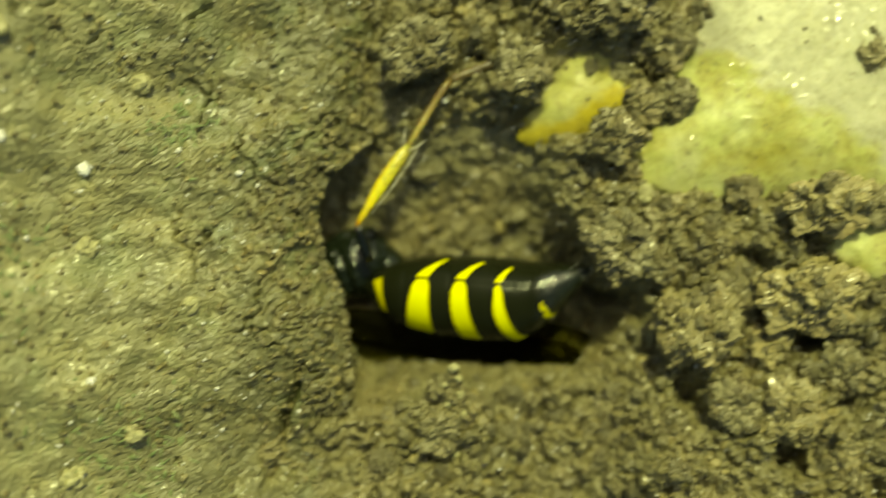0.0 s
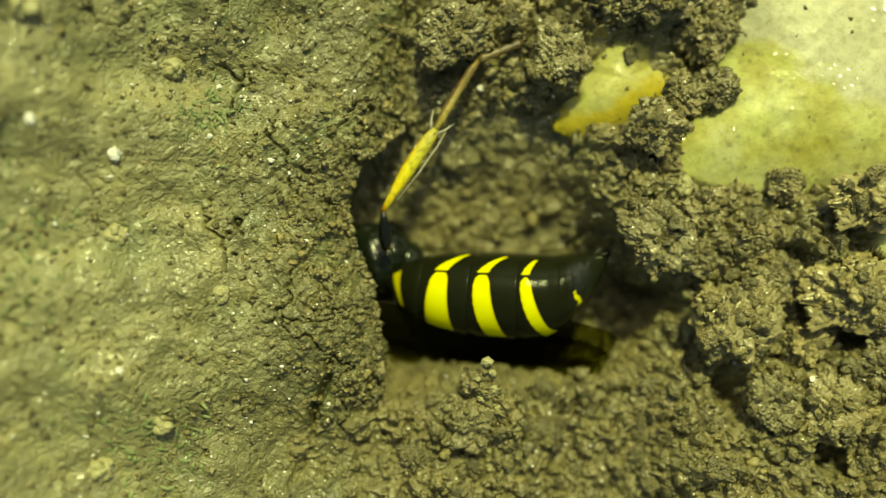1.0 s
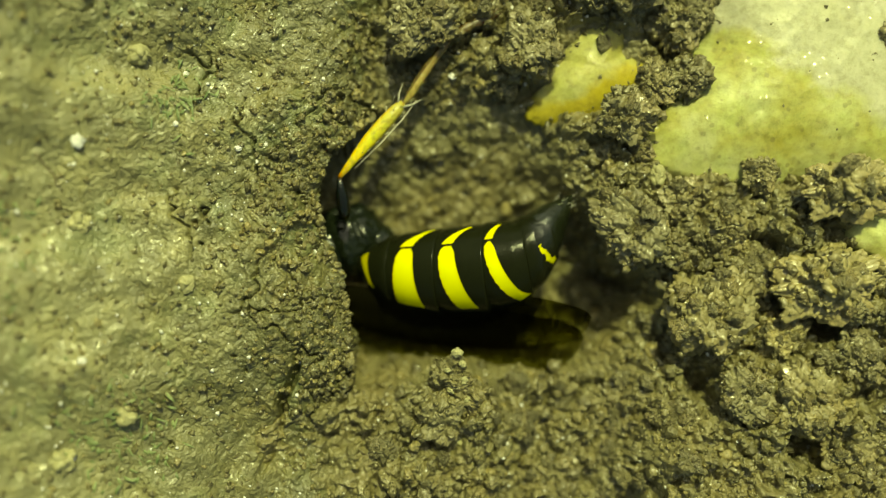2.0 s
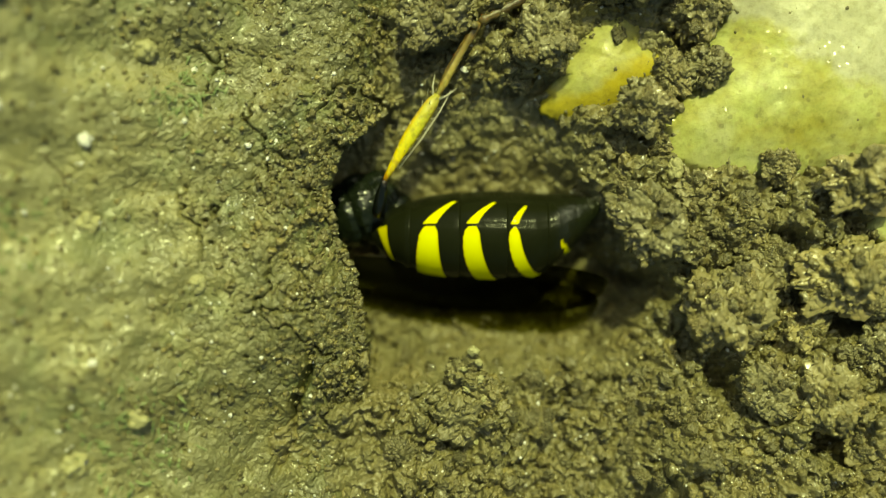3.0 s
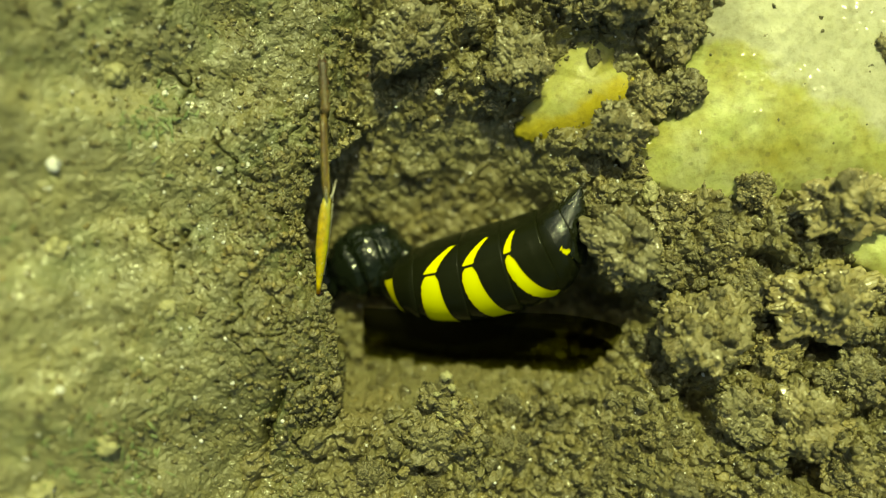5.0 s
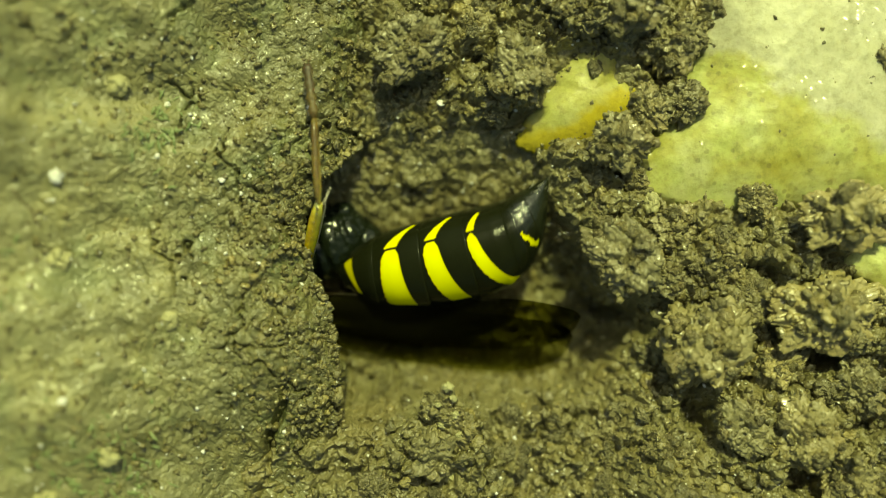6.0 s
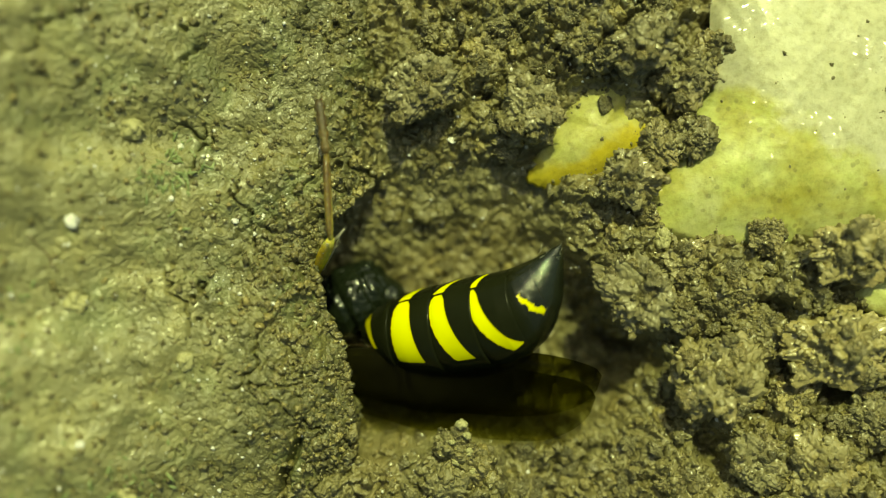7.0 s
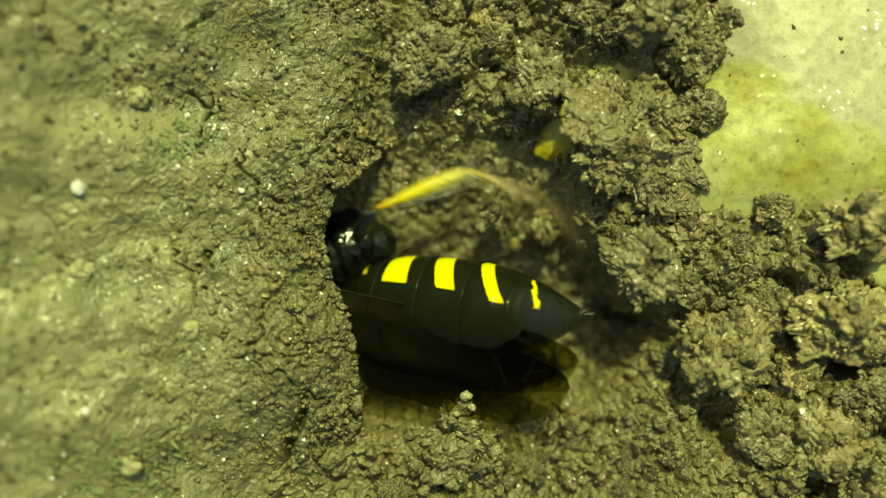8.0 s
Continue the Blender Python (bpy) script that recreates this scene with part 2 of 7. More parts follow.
TIP = leg_material("dark_tarsus", [(0.1, (0.1, 0.07, 0.025)), (0.5, (0.05, 0.035, 0.015))], 0.4)
VEIN = leg_material("dark_vein", [(0.1, (0.02, 0.012, 0.006)), (0.5, (0.015, 0.01, 0.005))], 0.5)
SPUR = grain_material("pale_spur", (0.7, 0.66, 0.5), 0.35, 0.3)


def wing_material():
    n = Nodes("smoky_wing")
    veins = n.ramp(n.cells(0.75, "DISTANCE_TO_EDGE").outputs["Distance"], [(0.02, 1.0), (0.05, 0.0)])
    tone = n.mix(veins, (0.012, 0.011, 0.004), (0.006, 0.005, 0.002))
    place = n.tree.nodes.new("ShaderNodeSeparateXYZ")
    n.tree.links.new(n.mm, place.inputs[0])
    n.done(tone, 0.35, n.bump(n.noise(2.0, 3), 0.05), Specular_IOR_Level=0.08)
    clear = n.tree.nodes.new("ShaderNodeBsdfTransparent")
    both = n.tree.nodes.new("ShaderNodeMixShader")
    # denser root paints in shade below the body; clears to tip and hind margin
    along = n.math("MULTIPLY", place.outputs["X"], 0.1)
    dense = n.ramp(n.math("ADD", along, n.math("MULTIPLY", n.noise(0.6, 3), 0.3)), [(0.4, 0.5), (0.62, 0.25), (0.88, 0.03)])
    margin = n.ramp(n.attr("margin"), [(0.3, 1.0), (0.95, 0.0)])
    dense = n.math("MULTIPLY", dense, margin)
    n.put(n.mix(margin, (0.74, 0.74, 0.56), (0.44, 0.44, 0.22)), clear.inputs["Color"])
    dense = n.math("MAXIMUM", dense, n.math("MULTIPLY", n.math("MULTIPLY", veins, 0.35), margin))
    n.put(dense, both.inputs[0])
    n.tree.links.new(clear.outputs[0], both.inputs[1])
    n.tree.links.new(n.bsdf.outputs[0], both.inputs[2])
    n.tree.links.new(both.outputs[0], n.tree.nodes["Material Output"].inputs["Surface"])
    return n.mat


WING = wing_material()


def moss_material():
    n = Nodes("moss_film")
    tone = n.mix(n.island(), (0.1, 0.135, 0.045), (0.19, 0.225, 0.09))
    return n.done(tone, 0.5, n.bump(n.noise(9.0, 3), 0.03))


MOSS = moss_material()


def root_material():
    n = Nodes("root_fibre")
    return n.done(n.mix(n.noise(2.0, 3), (0.05, 0.04, 0.02), (0.16, 0.13, 0.06)), 0.6, n.bump(n.noise(10.0, 2), 0.02))


ROOT = root_material()


# ---------------------------------------------------------------- noise on arrays, lengths in mm
def hash01(*keys):
    h = np.zeros(np.broadcast(*keys).shape)
    for k, w in zip(keys, (127.1, 311.7, 74.7, 19.19)):
        h = h + k * w
    s = np.sin(h) * 43758.5453
    return s - np.floor(s)


def value_noise(p, seed=0.0):
    """Smooth noise from 0 to 1 at the points p (n, 2 or 3)."""
    i = np.floor(p)
    f = p - i
    f = f * f * (3 - 2 * f)
    total = 0.0
    for corner in np.ndindex(*(2,) * p.shape[1]):
        w = 1.0
        for a, c in enumerate(corner):
            w = w * (f[:, a] if c else 1 - f[:, a])
        total = total + w * hash01(*(i[:, a] + c for a, c in enumerate(corner)), np.full(len(p), seed))
    return total


def fbm(p, octaves=4, seed=0.0, gain=0.5):
    out, amp, norm = 0.0, 1.0, 0.0
    for k in range(octaves):
        out = out + amp * value_noise(p * 2.03 ** k + 17.3 * k, seed + k)
        norm += amp
        amp *= gain
    return out / norm


def crumbs(p, seed=0.0, fill=0.85):
    """Rounded lumps packed on a unit grid: height from 0 to about 0.6."""
    i = np.floor(p)
    best = np.zeros(len(p))
    for step in np.ndindex(*(3,) * p.shape[1]):
        cell = i + np.array(step) - 1
        keys = [cell[:, a] for a in range(p.shape[1])]
        d2 = 0.0
        for a in range(p.shape[1]):
            d2 = d2 + (p[:, a] - cell[:, a] - hash01(*keys, np.full(len(p), seed + 3.1 * a + 1))) ** 2
        r = 0.28 + 0.5 * hash01(*keys, np.full(len(p), seed + 11.0)) * fill
        best = np.maximum(best, np.sqrt(np.maximum(r * r - d2, 0)))
    return best


def billow(p, octaves=1, seed=0.0, gain=0.45):
    """Irregular lumps with sharp creases between them: 0 in the creases to about 1."""
    out, amp, norm = 0.0, 1.0, 0.0
    for k in range(octaves):
        a, b = 0.8 + 1.1 * k, 0.5 + 0.7 * k
        u, w = p[:, 0] * math.cos(a) - p[:, 1] * math.sin(a), p[:, 0] * math.sin(a) + p[:, 1] * math.cos(a)
        q = np.stack([u, w], 1)
        if p.shape[1] == 3:
            q = np.stack([u, w * math.cos(b) - p[:, 2] * math.sin(b), w * math.sin(b) + p[:, 2] * math.cos(b)], 1)
        n = 0.65 * value_noise(q * 2.1 ** k, seed + 7 * k) + 0.35 * value_noise(q * 1.9 * 2.1 ** k + 5.3, seed + 7 * k + 3)
        out = out + amp * np.minimum(np.abs(n - 0.5) * 3.2, 1.0)
        norm += amp
        amp *= gain
    return out / norm


def chips(p, seed=0.0):
    """Angular flakes on a unit grid, each tilted its own way: height about -0.5 to 0.9."""
    i = np.floor(p)
    n = p.shape[1]
    best = np.full(len(p), 9.0)
    out = np.zeros(len(p))
    for step in np.ndindex(*(3,) * n):
        cell = i + np.array(step) - 1
        keys = [cell[:, a] for a in range(n)]
        off = [p[:, a] - cell[:, a] - hash01(*keys, np.full(len(p), seed + 3.1 * a + 1)) for a in range(n)]
        d2 = sum(o * o for o in off)
        h = 0.55 * hash01(*keys, np.full(len(p), seed + 11.0)) - 0.35 * d2
        for a in range(n):
            h = h + 1.1 * off[a] * (hash01(*keys, np.full(len(p), seed + 20.0 + a)) - 0.5)
        near = d2 < best
        best = np.where(near, d2, best)
        out = np.where(near, h, out)
    return out


def smooth(a, b, x):
    t = np.clip((x - a) / (b - a), 0, 1)
    return t * t * (3 - 2 * t)


def mesh_from(name, verts, faces, material, shade=True, edges=()):
    me = bpy.data.meshes.new(name)
    me.from_pydata(np.asarray(verts).tolist(), list(edges), np.asarray(faces).tolist() if len(faces) else [])
    if shade:
        me.polygons.foreach_set("use_smooth", [True] * len(me.polygons))
    me.materials.append(material)
    me.update()
    return me


def grid_faces(rows, cols):
    a = (np.arange(rows - 1)[:, None] * cols + np.arange(cols - 1)[None]).ravel()
    return np.stack([a, a + 1, a + cols + 1, a + cols], 1)


# ---------------------------------------------------------------- ground with the burrow's pit
def bank_edge(y):
    """x of the bank's lip at y."""
    ys = [-14, -10, -7.8, -6.0, -3.9, -2.1, -0.7, 0.9, 2.5, 3.6, 4.5, 6.3, 8.3, 11, 14]
    xs = [-2.2, -3.0, -3.8, -4.2, -4.25, -4.5, -5.2, -5.6, -5.2, -4.1, -3.0, -2.1, -1.7, -1.4, -1.2]
    return np.interp(y, ys, xs)


def ground_base(x, y):
    """Height of the ground without its crumbs."""
    up = smooth(-1.2, 7.0, y + 0.25 * np.maximum(x - 2, 0))
    down = smooth(-4.7, -6.9, y - 0.1 * x)
    notch = 1.5 * np.exp(-((y + 2.9) / 0.85) ** 2) - 1.3 * smooth(-0.6, 1.2, y)
    right = smooth(4.9, 7.4, x + 0.15 * y - notch)
    left = smooth(-9.0, -14.0, x)
    rise = 1 - (1 - 0.86 * up) * (1 - (0.92 - 0.3 * smooth(0.8, 2.2, x) * smooth(10.0, 7.5, x)) * down) * (1 - 0.9 * right) * (1 - left)
    z = -4.3 + 4.0 * rise
    z = z - 1.5 * smooth(7.0, 8.8, x) * smooth(1.2, 3.0, y) - 0.45 * smooth(2.0, 0.8, np.hypot(x - 5.4, (y - 6.0))) + 0.6 * smooth(7.8, 9.2, y) * smooth(2.0, 4.5, x) * smooth(11.0, 9.0, x)
    far = smooth(14, 60, np.hypot(x, y))
    z = z * (1 - far) - 0.6 * far
    return z


# hollows between the clods: x, y, half widths, depth
HOLLOWS = [(7.3, -2.1, 1.7, 0.6, 1.2), (8.3, -4.6, 0.8, 0.9, 1.1), (14.5, -4.0, 1.7, 0.55, 1.8), (14.2, -8.9, 1.1, 0.8, 1.8), (10.0, -6.3, 0.7, 0.8, 1.2),
           (-1.5, 6.4, 1.1, 0.5, 1.0), (2.6, 5.4, 1.0, 0.4, 0.4), (12.4, -1.0, 0.6, 0.5, 1.1), (16.9, -2.2, 0.7, 0.6, 1.1), (11.8, -7.6, 0.5, 0.4, 1.0)]


def ground_height(x, y):
    p = np.stack([x, y], 1)
    near = 1 - smooth(22, 40, np.hypot(x, y))
    z = ground_base(x, y)
    smooth_floor = smooth(3.2, 1.0, np.hypot((x - 0.5) / 1.6, y + 4.3)) * 0.4
    slope = smooth(5.0, 3.5, x) * smooth(-3.0, -1.0, y) * smooth(6.5, 4.5, y)
    rough = (1 - smooth_floor) * (1 - 0.6 * slope) * near
    warp = p + 0.6 * (np.stack([fbm(p * 1.6, 5, 2.0, 0.6), fbm(p * 1.6, 5, 5.0, 0.6)], 1) - 0.5)
    heap = smooth(5.5, 9.0, x) * 0.5 + smooth(-6.0, -8.0, y) * 0.35
    z = z + near * (1.0 + heap) * 1.1 * (fbm(p * 0.32, 4, 7.0) - 0.5)
    for cx, cy, rx, ry, depth in HOLLOWS:
        z = z - depth * np.exp(-(((x - cx) / rx) ** 2 + ((y - cy) / ry) ** 2) ** 2)
    bed = smooth(2.5, 1.6, np.hypot((x - 5.3) / 1.15, y - 6.3))
    rough = rough * (1 - 0.75 * bed)
    z = z - 0.15 * bed
    z = z + rough * (0.35 + heap) * (0.7 * crumbs(warp * 0.62, 1.0) + 0.5 * chips(warp * 0.5 + 3.0, 2.0))
    z = z + rough * (0.45 * crumbs(warp * 1.25, 4.0) + 0.4 * chips(warp * 1.2, 6.0) + 0.42 * billow(warp * 0.9, 1, 8.0))
    z = z + (0.3 + 0.7 * rough) * near * (0.42 * billow(warp * 1.9, 1, 9.0) + 0.13 * chips(warp * 2.7, 10.0) + 0.08 * crumbs(warp * 2.6, 11.0))
    z = z + (0.4 + 0.6 * rough) * near * (0.2 * billow(warp * 3.8, 2, 13.0) + 0.05 * chips(warp * 6.1, 14.0))
    return z - 0.5 * near


def spread(lo, hi, step, reach):
    """Even steps between lo and hi, then ever wider ones out to reach."""
    inner = np.arange(lo, hi + step / 2, step)
    out = [step * 2]
    while sum(out) < reach:
        out.append(out[-1] * 1.5)
    out = np.cumsum(out)
    return np.concatenate([lo - out[::-1], inner, hi + out])


def build_ground():
    xs = spread(-7.5, 19.5, 0.05, 30000)
    ys = spread(-12.0, 12.5, 0.05, 30000)
    gx, gy = np.meshgrid(xs, ys)
    x, y = gx.ravel(), gy.ravel()
    z = ground_height(x, y)
    me = mesh_from("ground", np.stack([x, y, z], 1) * MM, grid_faces(len(ys), len(xs)), SOIL)
    ob = new("ground", me)
    return tagged(ob, "moist crumbly brown soil with a dug pit", "soil", kind="structure")


ground = build_ground()


# the bank: a packed sheet of soil that ends in a lip over the burrow
def bank_top(x, y):
    e = bank_edge(y)
    back = np.maximum(e - x, 0)
    hole = smooth(-9.5, -5.0, y) * smooth(6.5, 3.0, y)
    z = -0.9 + 1.1 * hole + 0.22 * back + 0.014 * back ** 2
    z = z - 3.4 * smooth(2.6, 0.0, back) * (1 - hole) * 0.6 - 0.45 * smooth(1.0, 0.0, back)
    z = z - 0.5 * np.exp(-((x + 11.5) ** 2 / 4 + (y - 6.0) ** 2 / 0.8)) - 0.7 * np.exp(-((x + 8.0) ** 2 + (y - 8.6) ** 2) / 0.8)
    return z


def bank_point(s, y):
    """s > 0: mm back from the lip on top; s < 0: mm down the face under it."""
    p2 = np.stack([s * 0 + y, s], 1)
    wig = 0.9 * (fbm(np.stack([y * 0.9, y * 0 + 3], 1), 5, 21.0, 0.72) - 0.5)
    e = bank_edge(y) + wig
    cave = smooth(-4.6, -2.6, y) * smooth(5.2, 3.4, y)
    back = np.maximum(s, 0)
    fall = np.maximum(-s, 0)
    x = e - back - (0.1 + 1.0 * cave) * fall ** 1.15
    z = bank_top(e - back, y) - fall * 0.95
    z = np.where(s < 0, bank_top(e, y) - 0.95 * fall, z)
    p = np.stack([x, y], 1)
    q = np.stack([x, y, z], 1)
    warp = q + 0.4 * (np.stack([fbm(q * 1.2, 4, 31.0 + a) for a in range(3)], 1) - 0.5)
    near_edge = smooth(4.5, 0.0, back)
    d = 1.3 * (fbm(p * 0.3, 3, 41.0) - 0.5) * smooth(0.0, 3.0, back)
    d = d + 0.4 * (fbm(p * 1.0, 4, 43.0) - 0.5) * (0.5 + 0.5 * smooth(0.0, 3.0, back))
    calm = 1 - 0.6 * smooth(2.0, 8.0, back)
    soft = (0.4 + 0.7 * fbm(p * 0.6, 3, 47.0)) * calm
    d = d + soft * ((0.1 + 0.18 * near_edge) * billow(warp * 1.1, 1, 51.0) + (0.08 + 0.1 * near_edge) * chips(warp * 1.9, 58.0))
    d = d + soft * ((0.15 + 0.1 * near_edge) * billow(warp * 2.4, 1, 53.0) + (0.05 + 0.1 * near_edge ** 2) * chips(warp * 3.3, 54.0))
    d = d + (0.09 * calm + 0.05 * near_edge) * billow(warp * 4.6, 2, 57.0) + (0.06 + 0.2 * near_edge) * chips(warp * 0.95 + 4.0, 55.0)
    # cracks
    vein = np.abs(fbm(p * 0.45 + 9.0, 4, 61.0, 0.6) - 0.5)
    d = d - 0.4 * smooth(0.018, 0.0, vein) * smooth(0.45, 0.6, fbm(p * 0.4, 2, 63.0))
    across = (x + 6.7) - 0.32 * (y + 7.2) + 0.5 * (fbm(p * 1.3, 3, 65.0) - 0.5)
    d = d - 1.0 * smooth(0.28, 0.0, np.abs(across)) * smooth(-10.5, -8.5, y) * smooth(-4.6, -6.0, y)
    face = smooth(0.3, -0.5, s)
    return np.stack([x + d * face * 0.8, y, z + d * (1 - 0.6 * face)], 1)


def build_bank():
    s = np.concatenate([-np.arange(4.2, 0.0, -0.06), np.arange(0.0, 15.6, 0.05), np.arange(15.7, 24, 0.4)])
    y = np.concatenate([np.arange(-20, -12.2, 0.3), np.arange(-12.0, 12.6, 0.05), np.arange(12.8, 20, 0.3)])
    gs, gy = np.meshgrid(s, y)
    v = bank_point(gs.ravel(), gy.ravel())
    edge = np.maximum(smooth(13.5, 19.5, np.abs(v[:, 1])), smooth(-20.5, -28.0, v[:, 0]))
    v[:, 2] -= 7.0 * edge
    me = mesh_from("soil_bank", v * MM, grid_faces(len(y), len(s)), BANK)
    return tagged(new("soil_bank", me), "packed olive-brown soil bank with a crumbling lip over the burrow", "soil", kind="structure")


bank = build_bank()



def surface(x, y):
    """Height of the open surface at points (mm), on bank or ground."""
    x, y = np.asarray(x, float), np.asarray(y, float)
    g = ground_height(x, y)
    b = bank_point(np.maximum(bank_edge(y) - x, 0.08), y)[:, 2]
    return np.where(x < bank_edge(y) + 0.13, b, g)


# ---------------------------------------------------------------- clods, stones and grains
def ball(level):
    bm = bmesh.new()
    bmesh.ops.create_icosphere(bm, subdivisions=level, radius=1.0)
    v = np.array([p.co[:] for p in bm.verts])
    f = np.array([[q.index for q in p.verts] for p in bm.faces])
    bm.free()
    return v, f


BALL5, BALL4, BALL3, BALL2, BALL1 = ball(6), ball(5), ball(4), ball(2), ball(1)


def grains(rng, at, out, lo, hi, shape):
    """Angular crumbs round the points at (n, 3), pushed along out; their corners and triangles."""
    v, f = shape
    n = len(at)
    size = lo + (hi - lo) * rng.random(n) ** 2.2
    bend = 1 + 0.9 * (rng.random((n, len(v))) - 0.5)
    axes = rng.uniform(0.7, 1.3, (n, 1, 3))
    p = v[None] * bend[:, :, None] * axes * size[:, None, None]
    a = rng.normal(size=(n, 3, 3))
    q = np.linalg.qr(a)[0]
    p = np.einsum("nij,nkj->nki", q, p)
    p = p + (at - out * size[:, None] * 0.1)[:, None]
    return p.reshape(-1, 3), (f[None] + (np.arange(n) * len(v))[:, None, None]).reshape(-1, 3)


def clod_mesh(seed, shape=(1, 1, 0.8), fine=1.0, level=BALL5, count=130, crumb=(0.04, 0.13), rough=1.0, size=1.0):
    """A lumpy clod of about 1 mm radius, made of crumbs of several sizes."""
    v, f = level
    d = v * np.array(shape)
    r = 0.88 + 1.25 * (fbm(v * 1.35 + seed, 4, seed, 0.55) - 0.5)
    q = d + seed * 1.7
    q = q + 0.4 * (np.stack([fbm(q * 2.4, 4, seed + 40 + a, 0.6) for a in range(3)], 1) - 0.5)
    r = r + 0.2 * crumbs(q * 1.5, seed + 2) + 0.25 * chips(q * 1.4, seed + 7) + 0.24 * rough * billow(q * 1.5 * fine, 1, seed + 3)
    r = r + 0.12 * chips(q * 2.9 * fine, seed + 6) + 0.16 * rough * billow(q * 3.2 * fine, 1, seed + 4) + 0.13 * billow(q * 5.6 * fine, 2, seed + 9) - 0.28
    body = d * r[:, None] * 0.95 * size
    rng = np.random.default_rng(int(seed * 10))
    pick = rng.choice(len(body), count)
    pick = pick[(fbm(v[pick] * 2.6 + seed, 3, seed + 8) > 0.4) | (rng.random(count) < 0.3)]
    gv, gf = grains(rng, body[pick], v[pick], crumb[0] * size, crumb[1] * size, BALL2)
    me = mesh_from("soil_clod", np.concatenate([body, gv]) * MM, np.concatenate([f, gf + len(body)]), CLOD)
    return me


CLODS = [clod_mesh(k * 3.7 + 1.0, s) for k, s in enumerate(
    [(1, 0.9, 0.55), (1.1, 0.8, 0.6), (0.9, 1.1, 0.5), (1.2, 0.8, 0.5), (0.95, 0.95, 0.6), (0.8, 1.15, 0.55)])]
SMALL = [clod_mesh(k * 5.3 + 2.0, (1, 0.9, 0.7), 0.7, BALL4, 50, (0.06, 0.22)) for k in range(6)]


def put_clod(mesh, x, y, z, size, turn=0.0, stretch=(1, 1, 1), label="", name="soil_clod"):
    ob = new(name, mesh)
    ob.matrix_basis = pose(x * MM, y * MM, z * MM, 0, 0, turn) @ Matrix.Diagonal((size * stretch[0], size * stretch[1], size * stretch[2], 1))
    return tagged(ob, label or "crumbly brown soil clod lying on the heap", "soil clod", "clods round the burrow")


def crumb_mesh(seed):
    v, f = ball(3)
    d = v * np.array([1.0, 0.85, 0.75])
    r = 0.7 + 1.2 * (fbm(v * 1.6 + seed, 3, seed) - 0.5) + 0.55 * chips(v * 1.3 + seed, seed) + 0.3 * billow(v * 2.2 + seed, 1, seed)
    return mesh_from("crumb", d * r[:, None] * MM, f, CLOD)


CRUMBS = [crumb_mesh(60.0 + 3.3 * k) for k in range(6)]


def stick_crumbs(clod, count, seed, lo, hi):
    """Crumbs sitting on the upper side of a clod."""
    rng = np.random.default_rng(seed)
    co = np.empty(len(clod.data.vertices) * 3)
    clod.data.vertices.foreach_get("co", co)
    co = co.reshape(-1, 3)
    up = co[co[:, 2] > 0.1 * co[:, 2].max()]
    for k in range(count):
        p = up[rng.integers(len(up))]
        size = rng.uniform(lo, hi)
        ob = new("crumb", CRUMBS[int(rng.integers(6))])
        ob.parent = clod
        ob.matrix_basis = Matrix.Translation(p * 0.97) @ pose(0, 0, 0, *rng.uniform(0, 360, 3)) @ Matrix.Diagonal((size, size, size, 1))


# x, y, size, mesh, turn, lift
MAIN_CLODS = [
    (-1.3, 8.0, 1.5, 0, 20, 0.75), (3.0, 6.9, 1.25, 4, 60, 1.0), (7.7, 5.5, 0.95, 5, 10, 1.5), (9.3, 5.8, 1.2, 1, 10, 1.45), (6.5, 4.3, 1.2, 2, 80, 0.9),
    (7.3, 3.0, 0.6, 5, 30, 0.9), (8.9, 8.4, 1.4, 2, 0, 0.9), (7.2, 9.4, 1.3, 3, 30, 0.6), (5.0, 9.4, 1.15, 1, 140, 0.0),
    (12.0, 2.1, 0.8, 2, 10, 1.6), (15.2, 1.4, 1.6, 3, 10, 1.0), (17.2, 1.2, 1.0, 0, 200, 1.0), (9.9, -3.6, 1.7, 4, 0, 0.75),
    (6.9, -0.1, 1.6, 0, 300, 0.8), (8.9, 1.0, 1.2, 5, 100, 0.2), (10.8, -0.2, 1.3, 1, 45, 0.2), (6.5, 1.7, 0.9, 2, 200, 0.1), (10.4, 9.3, 1.2, 4, 200, 0.6), (8.6, -0.9, 1.1, 5, 220, 0.3),
    (14.6, -2.3, 1.9, 3, 10, 0.65), (12.0, -1.7, 1.2, 2, 330, 0.3), (12.9, -4.4, 1.2, 1, 220, 0.15), (11.4, -6.6, 1.3, 0, 120, 0.4),
    (13.8, -7.0, 1.4, 4, 60, 0.6), (15.9, -5.2, 1.3, 5, 20, 0.2), (17.2, 7.4, 1.1, 3, 75, 1.8), (15.6, -8.6, 1.3, 2, 15, 0.3),
    (9.0, -7.8, 1.0, 5, 50, 0.2), (6.4, -7.2, 0.9, 1, 10, 0.1), (1.2, 9.2, 1.1, 3, 250, 0.2), (17.4, -1.9, 1.2, 4, 130, 0.3)]


def build_clods():
    xs = np.array([c[0] for c in MAIN_CLODS])
    ys = np.array([c[1] for c in MAIN_CLODS])
    zs = ground_base(xs, ys)
    for (x, y, size, k, turn, lift), z in zip(MAIN_CLODS, zs):
        stick_crumbs(put_clod(CLODS[k], x, y, z + lift * size, size, turn), 14, int(100 * (x + y + 30)), 0.1, 0.27)


build_clods()

put_clod(SMALL[5], 5.85, 7.2, -0.35, 0.36, 70, (1.0, 0.9, 0.8), "small soil clod lying on a yellow scrap")

